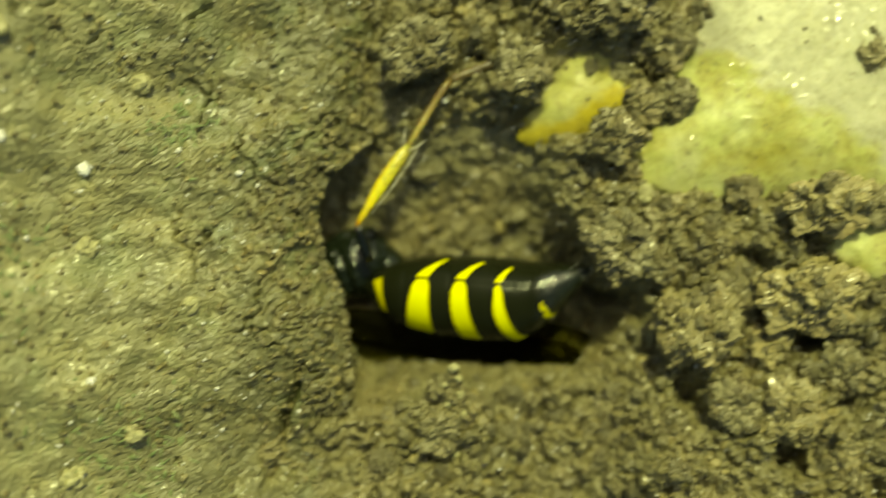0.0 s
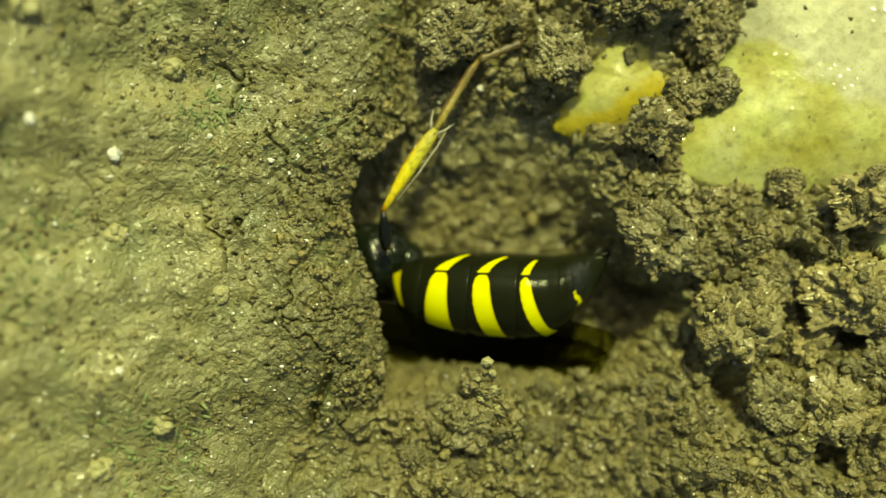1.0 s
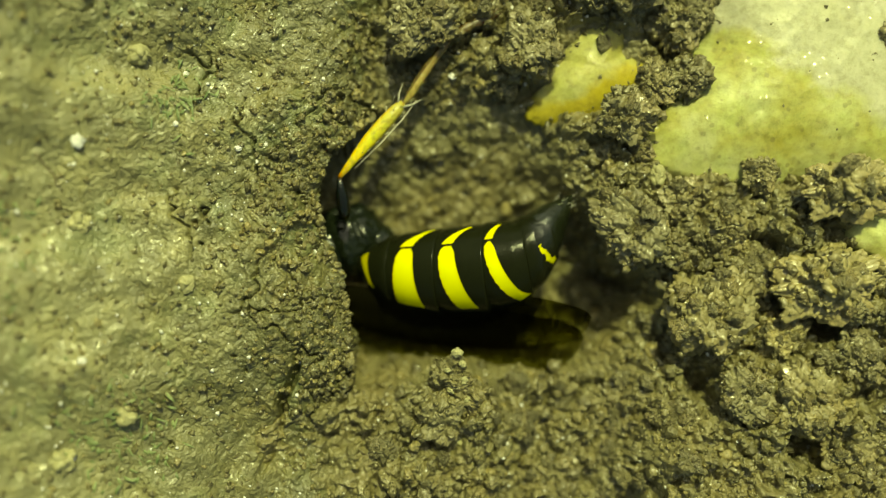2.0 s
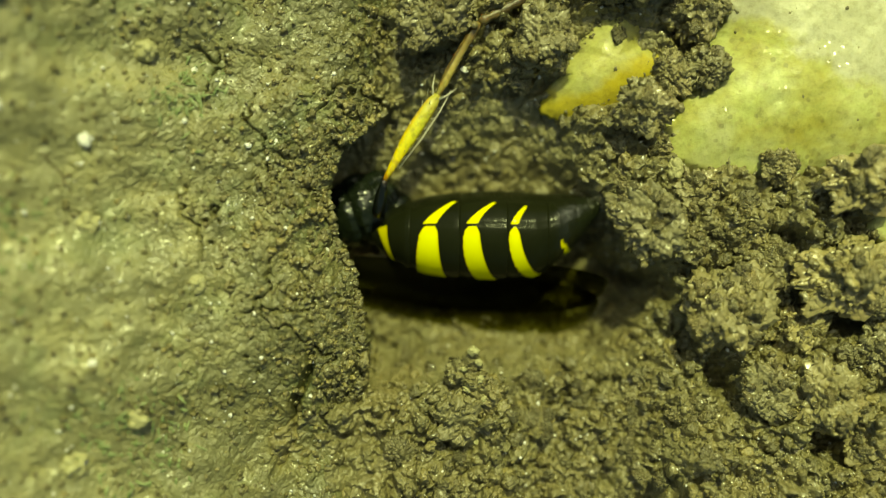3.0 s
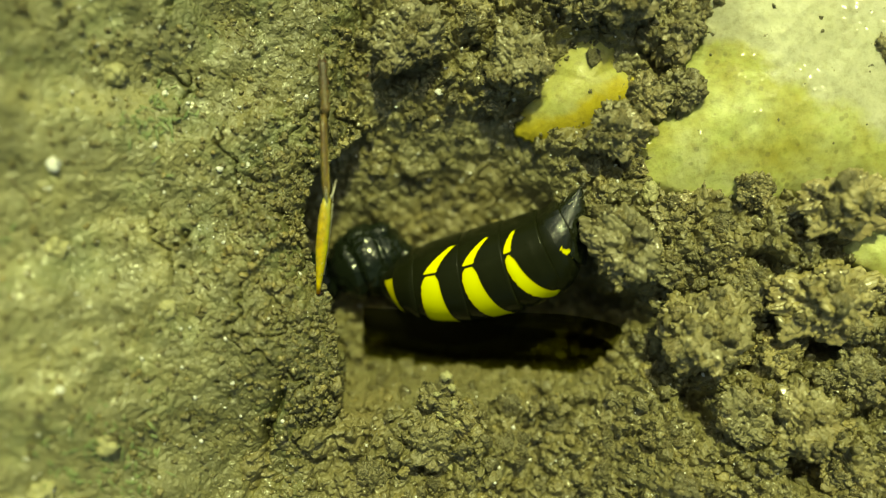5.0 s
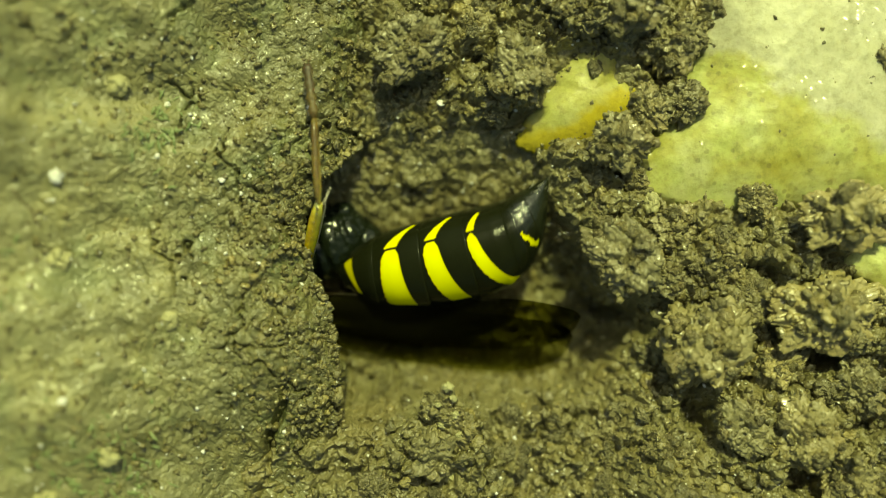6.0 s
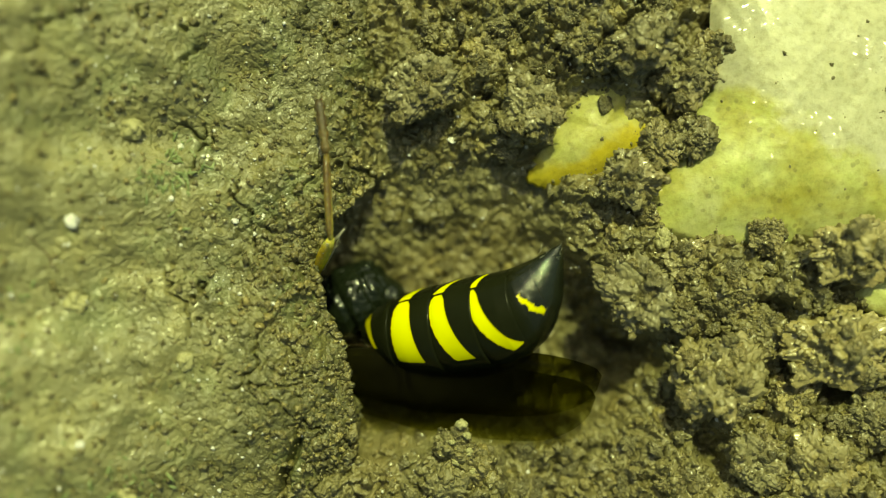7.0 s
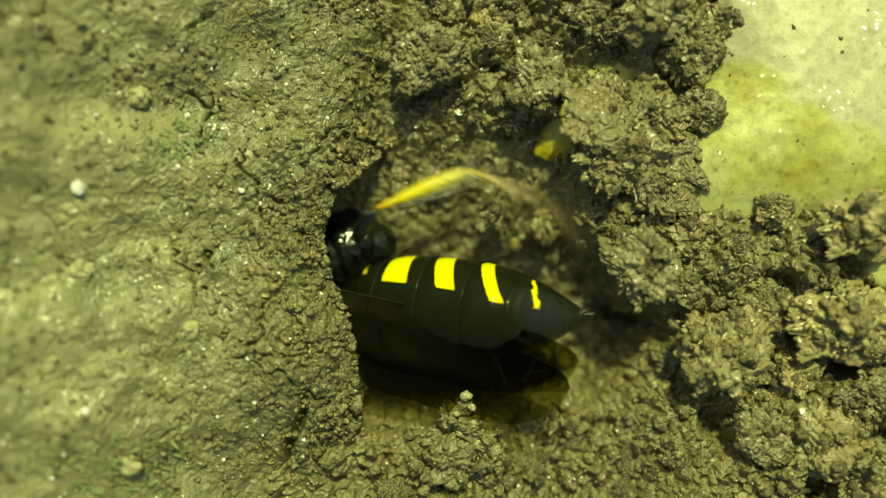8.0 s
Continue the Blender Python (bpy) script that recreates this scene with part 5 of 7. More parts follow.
        (7.10, pose(-0.000364, -0.001609, 0.001432, -16.68, -21.87, 4.13)),
        (7.20, pose(-0.000585, -0.001225, 0.001548, -18.87, -21.27, 1.19)),
        (7.30, pose(-0.000954, -0.001628, 0.001663, -20.99, -20.68, 2.22)),
        (7.40, pose(-0.001388, -0.001100, 0.001852, -37.18, -18.48, -5.77)),
        (7.50, pose(-0.001357, -0.000507, 0.001987, -52.75, -17.44, -11.98)),
        (7.60, pose(-0.001641, -0.001137, 0.001891, -59.60, -18.23, -16.43)),
        (7.70, pose(-0.001557, -0.000590, 0.001788, -66.69, -19.15, -13.57)),
        (7.80, pose(-0.001637, -0.000308, 0.001685, -71.11, -20.08, -13.33)),
        (7.90, pose(-0.001415, -0.000729, 0.001583, -75.66, -20.99, -9.57)),
        (8.00, pose(-0.001553, -0.000622, 0.001484, -80.34, -21.83, -8.20))])
    walk(abdomen_segments[3], [
        (0.00, pose(-0.000510, -0.001503, 0.000919, 12.67, -9.66, -3.40)),
        (0.10, pose(-0.000567, -0.001648, 0.001178, 12.78, -8.22, -1.26)),
        (0.20, pose(-0.000829, -0.001571, 0.001437, 12.84, -6.81, -4.77)),
        (0.30, pose(-0.001014, -0.001687, 0.001694, 12.85, -5.41, 1.34)),
        (0.40, pose(-0.000961, -0.001888, 0.001951, 12.80, -4.02, -1.06)),
        (0.50, pose(-0.000498, -0.001873, 0.002208, 12.71, -2.64, 4.86)),
        (0.60, pose(-0.000828, -0.002025, 0.002148, 11.58, -2.93, 4.12)),
        (0.70, pose(-0.000599, -0.002196, 0.002089, 10.44, -3.23, -3.53)),
        (0.80, pose(-0.000819, -0.002275, 0.002029, 9.29, -3.53, -3.78)),
        (0.90, pose(-0.001186, -0.002296, 0.001969, 8.14, -3.83, 1.39)),
        (1.00, pose(-0.001034, -0.002129, 0.001909, 6.98, -4.13, 1.56)),
        (1.10, pose(-0.001061, -0.002188, 0.001956, 4.04, -5.41, -0.61)),
        (1.20, pose(-0.000028, -0.002599, 0.002009, 1.06, -6.58, 5.53)),
        (1.30, pose(0.000100, -0.002567, 0.002069, -1.94, -7.65, -0.64)),
        (1.40, pose(-0.000067, -0.002706, 0.002136, -4.98, -8.60, 8.68)),
        (1.50, pose(-0.000526, -0.002355, 0.002209, -8.03, -9.46, 7.12)),
        (1.60, pose(-0.000915, -0.002124, 0.002137, -6.29, -9.25, 0.75)),
        (1.70, pose(-0.000818, -0.002149, 0.002067, -4.56, -9.01, 9.98)),
        (2.80, pose(-0.001825, -0.001187, 0.001476, 16.19, -3.45, 2.63)),
        (2.90, pose(-0.001206, -0.001052, 0.001441, 19.33, -2.65, -5.95)),
        (3.00, pose(-0.000974, -0.000077, 0.001415, 22.44, -1.74, 0.51)),
        (3.10, pose(-0.000499, -0.001291, 0.001464, 21.96, -2.31, 1.97)),
        (3.20, pose(-0.000039, -0.002065, 0.001517, 21.41, -2.82, -0.13)),
        (3.30, pose(-0.000056, -0.001495, 0.001575, 20.78, -3.27, 2.26)),
        (3.40, pose(-0.000811, -0.001719, 0.001610, 22.46, -4.04, -0.30)),
        (3.50, pose(-0.001106, -0.001364, 0.001638, 24.03, -4.91, 3.11)),
        (3.60, pose(-0.000225, -0.002379, 0.001315, 29.98, -9.30, 2.11)),
        (3.70, pose(0.000548, -0.001751, 0.001026, 33.40, -13.27, 3.81)),
        (3.80, pose(0.000120, -0.000490, 0.000777, 34.27, -16.69, 19.52)),
        (3.90, pose(0.000595, -0.001353, 0.000570, 32.48, -19.55, 11.83)),
        (4.00, pose(0.000879, -0.001248, 0.000368, 30.70, -22.40, 20.03)),
        (4.10, pose(0.000888, -0.001501, 0.000406, 31.24, -22.38, 17.53)),
        (4.20, pose(0.001165, -0.001404, 0.000444, 31.77, -22.36, 24.85)),
        (5.30, pose(0.000521, -0.002676, 0.001496, 8.20, -12.45, 17.43)),
        (5.40, pose(-0.000962, -0.002306, 0.001608, 5.98, -11.32, 15.44)),
        (5.50, pose(-0.000330, -0.001355, 0.001721, 3.77, -10.18, 26.57)),
        (5.60, pose(-0.000657, -0.001620, 0.001664, 4.79, -9.66, 13.95)),
        (5.70, pose(-0.000586, -0.001367, 0.001609, 5.76, -9.13, 19.97)),
        (5.80, pose(-0.001194, -0.001310, 0.001555, 6.66, -8.58, 14.44)),
        (5.90, pose(-0.001220, -0.001252, 0.001501, 7.50, -8.03, 11.27)),
        (6.00, pose(-0.001067, -0.001109, 0.001449, 8.28, -7.46, 18.22)),
        (6.10, pose(-0.001325, -0.000719, 0.001396, 4.60, -8.44, 14.26)),
        (6.20, pose(-0.001255, -0.001280, 0.001346, 0.89, -9.39, 8.29)),
        (6.30, pose(-0.001675, -0.001496, 0.001300, -2.84, -10.28, 7.46)),
        (6.40, pose(-0.001639, -0.001317, 0.001260, -6.60, -11.08, 11.29)),
        (6.50, pose(-0.001188, -0.001343, 0.001227, -10.38, -11.77, 11.35)),
        (6.60, pose(-0.000908, -0.001571, 0.001232, -13.62, -13.85, 15.79)),
        (6.70, pose(-0.000425, -0.002054, 0.001236, -16.87, -15.95, 11.93)),
        (6.80, pose(-0.000625, -0.002169, 0.001176, -16.43, -19.04, 8.09)),
        (6.90, pose(-0.000351, -0.002188, 0.001118, -15.97, -22.12, 12.77)),
        (7.00, pose(-0.000483, -0.002202, 0.001065, -15.47, -25.19, 18.60)),
        (7.10, pose(-0.000246, -0.002173, 0.001323, -15.57, -23.09, 10.59)),
        (7.20, pose(-0.000565, -0.001802, 0.001611, -17.35, -20.57, 7.61)),
        (7.30, pose(-0.000984, -0.002200, 0.001900, -19.03, -18.07, 8.47)),
        (7.40, pose(-0.001561, -0.001515, 0.002381, -34.19, -12.76, -1.17)),
        (7.50, pose(-0.001567, -0.000645, 0.002743, -48.77, -9.35, -10.09)),
        (7.60, pose(-0.001816, -0.001158, 0.002497, -55.95, -11.71, -15.68)),
        (7.70, pose(-0.001687, -0.000557, 0.002235, -63.43, -14.31, -13.59)),
        (7.80, pose(-0.001725, -0.000267, 0.001969, -68.39, -16.97, -13.54)),
        (7.90, pose(-0.001459, -0.000709, 0.001709, -73.59, -19.59, -9.71)),
        (8.00, pose(-0.001546, -0.000644, 0.001458, -79.05, -22.11, -7.97))])
    walk(abdomen_segments[4], [
        (0.00, pose(-0.000410, -0.001624, 0.000408, 14.13, -13.83, -2.45)),
        (0.10, pose(-0.000520, -0.001865, 0.000889, 13.99, -10.57, 0.51)),
        (0.20, pose(-0.000841, -0.001890, 0.001374, 13.85, -7.32, -2.19)),
        (0.30, pose(-0.001006, -0.002108, 0.001860, 13.71, -4.08, 4.72)),
        (0.40, pose(-0.000969, -0.002411, 0.002347, 13.58, -0.85, 3.13)),
        (0.50, pose(-0.000419, -0.002491, 0.002833, 13.44, 2.37, 9.85)),
        (0.60, pose(-0.000765, -0.002630, 0.002720, 12.39, 1.65, 9.00)),
        (0.70, pose(-0.000622, -0.002793, 0.002606, 11.33, 0.91, 1.26)),
        (0.80, pose(-0.000847, -0.002863, 0.002491, 10.27, 0.18, 0.93)),
        (0.90, pose(-0.001164, -0.002877, 0.002376, 9.21, -0.56, 6.05)),
        (1.00, pose(-0.001012, -0.002706, 0.002261, 8.14, -1.30, 6.19)),
        (1.10, pose(-0.001066, -0.002823, 0.002351, 5.13, -2.24, 4.48)),
        (1.20, pose(0.000034, -0.003286, 0.002454, 2.07, -3.01, 11.07)),
        (1.30, pose(0.000081, -0.003308, 0.002572, -1.00, -3.61, 5.32)),
        (1.40, pose(0.000033, -0.003487, 0.002702, -4.11, -4.04, 15.01)),
        (1.50, pose(-0.000452, -0.003179, 0.002845, -7.22, -4.32, 13.78)),
        (1.60, pose(-0.000929, -0.002922, 0.002705, -5.46, -4.67, 7.17)),
        (1.70, pose(-0.000705, -0.002906, 0.002570, -3.70, -4.95, 16.14)),
        (2.80, pose(-0.001810, -0.001402, 0.001448, 17.51, -3.67, 4.36)),
        (2.90, pose(-0.001217, -0.001202, 0.001385, 20.67, -3.11, -4.74)),
        (3.00, pose(-0.000970, -0.000161, 0.001337, 23.78, -2.37, 1.18)),
        (3.10, pose(-0.000487, -0.001499, 0.001425, 23.51, -2.62, 3.64)),
        (3.20, pose(-0.000032, -0.002396, 0.001521, 23.14, -2.79, 2.53)),
        (3.30, pose(-0.000026, -0.001948, 0.001623, 22.69, -2.88, 5.90)),
        (3.40, pose(-0.000796, -0.002298, 0.001684, 24.48, -3.45, 4.34)),
        (3.50, pose(-0.001040, -0.002066, 0.001732, 26.13, -4.16, 8.78)),
        (3.60, pose(-0.000129, -0.003121, 0.001146, 30.37, -10.68, 8.19)),
        (3.70, pose(0.000745, -0.002494, 0.000631, 32.14, -16.55, 10.13)),
        (3.80, pose(0.000609, -0.001132, 0.000197, 31.42, -21.61, 26.15)),
        (3.90, pose(0.001106, -0.002074, -0.000151, 27.98, -25.81, 19.07)),
        (4.00, pose(0.001625, -0.001898, -0.000480, 24.43, -29.98, 28.06)),
        (4.10, pose(0.001594, -0.002201, -0.000412, 25.07, -29.67, 25.66)),
        (4.20, pose(0.001945, -0.002028, -0.000344, 25.70, -29.37, 33.10)),
        (5.30, pose(0.000976, -0.003821, 0.001579, 5.00, -11.77, 27.53)),
        (5.40, pose(-0.000563, -0.003469, 0.001784, 3.18, -9.89, 25.47)),
        (5.50, pose(0.000272, -0.002419, 0.001989, 1.37, -8.01, 36.49)),
        (5.60, pose(-0.000323, -0.002709, 0.001859, 3.03, -8.08, 23.19)),
        (5.70, pose(-0.000171, -0.002334, 0.001735, 4.63, -8.11, 28.50)),
        (5.80, pose(-0.000900, -0.002227, 0.001616, 6.15, -8.09, 22.23)),
        (5.90, pose(-0.000997, -0.002095, 0.001502, 7.61, -8.02, 18.32)),
        (6.00, pose(-0.000776, -0.001831, 0.001393, 9.00, -7.92, 24.51)),
        (6.10, pose(-0.001073, -0.001465, 0.001285, 5.82, -9.34, 20.64)),
        (6.20, pose(-0.001065, -0.002063, 0.001182, 2.60, -10.72, 14.84)),
        (6.30, pose(-0.001476, -0.002307, 0.001087, -0.66, -12.02, 14.27)),
        (6.40, pose(-0.001361, -0.002146, 0.001001, -3.96, -13.20, 18.44)),
        (6.50, pose(-0.000881, -0.002215, 0.000928, -7.29, -14.23, 18.93)),
        (6.60, pose(-0.000531, -0.002406, 0.000948, -10.98, -16.21, 23.37)),
        (6.70, pose(-0.000099, -0.002905, 0.000965, -14.70, -18.22, 19.54)),
        (6.80, pose(-0.000331, -0.003010, 0.000866, -14.85, -21.68, 15.64)),
        (6.90, pose(0.000038, -0.002969, 0.000773, -14.97, -25.14, 20.29)),
        (7.00, pose(0.000012, -0.002901, 0.000686, -15.04, -28.59, 26.10)),
        (7.10, pose(0.000035, -0.002973, 0.001154, -14.47, -24.58, 17.99)),
        (7.20, pose(-0.000425, -0.002644, 0.001684, -15.53, -19.94, 14.90)),
        (7.30, pose(-0.000903, -0.003050, 0.002226, -16.50, -15.34, 15.57)),
        (7.40, pose(-0.001673, -0.002188, 0.003146, -30.32, -6.55, 4.28)),
        (7.50, pose(-0.001713, -0.000966, 0.003864, -44.03, -0.34, -7.36)),
        (7.60, pose(-0.001981, -0.001280, 0.003406, -51.79, -4.35, -14.38)),
        (7.70, pose(-0.001829, -0.000559, 0.002907, -59.80, -8.81, -13.29)),
        (7.80, pose(-0.001836, -0.000232, 0.002397, -65.37, -13.42, -13.61)),
        (7.90, pose(-0.001520, -0.000688, 0.001897, -71.26, -18.00, -9.80)),
        (8.00, pose(-0.001534, -0.000675, 0.001421, -77.59, -22.43, -7.71))])
    walk(abdomen_segments[5], [
        (0.00, pose(-0.000256, -0.001742, -0.000148, 15.49, -17.86, -1.63)),
        (0.10, pose(-0.000449, -0.002096, 0.000569, 15.09, -12.85, 2.16)),
        (0.20, pose(-0.000837, -0.002240, 0.001299, 14.80, -7.84, 0.27)),
        (0.30, pose(-0.000965, -0.002573, 0.002035, 14.62, -2.85, 7.98)),
        (0.40, pose(-0.000912, -0.002990, 0.002774, 14.54, 2.13, 7.19)),
        (0.50, pose(-0.000216, -0.003161, 0.003509, 14.57, 7.10, 14.74)),
        (0.60, pose(-0.000590, -0.003291, 0.003336, 13.55, 5.96, 13.77)),
        (0.70, pose(-0.000552, -0.003459, 0.003162, 12.53, 4.80, 5.93)),
        (0.80, pose(-0.000793, -0.003519, 0.002987, 11.51, 3.64, 5.53)),
        (0.90, pose(-0.001063, -0.003519, 0.002812, 10.48, 2.47, 10.58)),
        (1.00, pose(-0.000917, -0.003343, 0.002636, 9.46, 1.31, 10.69)),
        (1.10, pose(-0.000986, -0.003527, 0.002772, 6.43, 0.70, 9.43)),
        (1.20, pose(0.000206, -0.004035, 0.002931, 3.37, 0.32, 16.44)),
        (1.30, pose(0.000183, -0.004127, 0.003111, 0.29, 0.16, 11.08)),
        (1.40, pose(0.000285, -0.004326, 0.003313, -2.80, 0.22, 21.13)),
        (1.50, pose(-0.000205, -0.004068, 0.003534, -5.89, 0.48, 20.23)),
        (1.60, pose(-0.000797, -0.003801, 0.003319, -4.19, -0.38, 13.38)),
        (1.70, pose(-0.000454, -0.003719, 0.003111, -2.47, -1.17, 22.08)),
        (2.80, pose(-0.001786, -0.001638, 0.001412, 18.77, -3.92, 6.01)),
        (2.90, pose(-0.001225, -0.001367, 0.001319, 21.95, -3.57, -3.59)),
        (3.00, pose(-0.000963, -0.000251, 0.001248, 25.06, -2.98, 1.81)),
        (3.10, pose(-0.000467, -0.001726, 0.001377, 24.99, -2.96, 5.23)),
        (3.20, pose(-0.000007, -0.002761, 0.001514, 24.81, -2.85, 5.08)),
        (3.30, pose(0.000039, -0.002445, 0.001660, 24.54, -2.62, 9.41)),
        (3.40, pose(-0.000726, -0.002934, 0.001742, 26.47, -3.04, 8.82)),
        (3.50, pose(-0.000889, -0.002832, 0.001805, 28.21, -3.65, 14.24)),
        (3.60, pose(0.000067, -0.003920, 0.000956, 30.61, -12.03, 14.04)),
        (3.70, pose(0.001069, -0.003292, 0.000221, 30.57, -19.55, 16.37)),
        (3.80, pose(0.001272, -0.001786, -0.000379, 28.00, -26.00, 32.99)),
        (3.90, pose(0.001834, -0.002839, -0.000835, 22.57, -31.25, 26.93)),
        (4.00, pose(0.002643, -0.002562, -0.001245, 16.73, -36.35, 37.32)),
        (4.10, pose(0.002565, -0.002927, -0.001148, 17.54, -35.78, 34.94)),
        (4.20, pose(0.002988, -0.002644, -0.001052, 18.33, -35.22, 42.40)),
        (5.30, pose(0.001671, -0.004979, 0.001743, 2.10, -10.61, 37.14)),
        (5.40, pose(0.000079, -0.004651, 0.002040, 0.78, -8.08, 34.98)),
        (5.50, pose(0.001120, -0.003450, 0.002337, -0.52, -5.56, 45.88)),
        (5.60, pose(0.000227, -0.003829, 0.002110, 1.62, -6.32, 31.97)),
        (5.70, pose(0.000433, -0.003320, 0.001895, 3.70, -6.98, 36.64)),
        (5.80, pose(-0.000445, -0.003185, 0.001692, 5.74, -7.55, 29.70)),
        (5.90, pose(-0.000642, -0.002987, 0.001501, 7.72, -8.03, 25.09)),
        (6.00, pose(-0.000370, -0.002587, 0.001321, 9.65, -8.43, 30.56)),
        (6.10, pose(-0.000703, -0.002247, 0.001146, 6.89, -10.33, 26.76)),
        (6.20, pose(-0.000753, -0.002889, 0.000977, 4.09, -12.18, 21.12)),
        (6.30, pose(-0.001144, -0.003155, 0.000820, 1.23, -13.93, 20.78)),
        (6.40, pose(-0.000932, -0.002995, 0.000677, -1.68, -15.53, 25.27)),
        (6.50, pose(-0.000402, -0.003095, 0.000552, -4.64, -16.95, 26.16)),
        (6.60, pose(0.000018, -0.003240, 0.000597, -8.76, -18.77, 30.63)),
        (6.70, pose(0.000396, -0.003767, 0.000637, -12.91, -20.64, 26.85)),
        (6.80, pose(0.000131, -0.003870, 0.000509, -13.68, -24.39, 22.96)),
        (6.90, pose(0.000596, -0.003750, 0.000388, -14.42, -28.14, 27.64)),
        (7.00, pose(0.000674, -0.003579, 0.000278, -15.13, -31.89, 33.52)),
        (7.10, pose(0.000464, -0.003800, 0.000953, -13.62, -26.12, 25.16)),
        (7.20, pose(-0.000145, -0.003545, 0.001736, -13.73, -19.56, 21.89)),
        (7.30, pose(-0.000670, -0.003976, 0.002547, -13.79, -13.03, 22.42)),
        (7.40, pose(-0.001627, -0.002987, 0.003944, -26.09, -0.97, 9.87)),
        (7.50, pose(-0.001680, -0.001451, 0.005064, -39.01, 8.06, -4.00)),
        (7.60, pose(-0.002055, -0.001521, 0.004401, -47.63, 2.59, -12.63)),
        (7.70, pose(-0.001927, -0.000626, 0.003655, -56.32, -3.56, -12.68)),
        (7.80, pose(-0.001936, -0.000225, 0.002875, -62.51, -10.01, -13.49)),
        (7.90, pose(-0.001584, -0.000673, 0.002107, -69.05, -16.47, -9.83)),
        (8.00, pose(-0.001521, -0.000709, 0.001379, -76.19, -22.75, -7.47))])
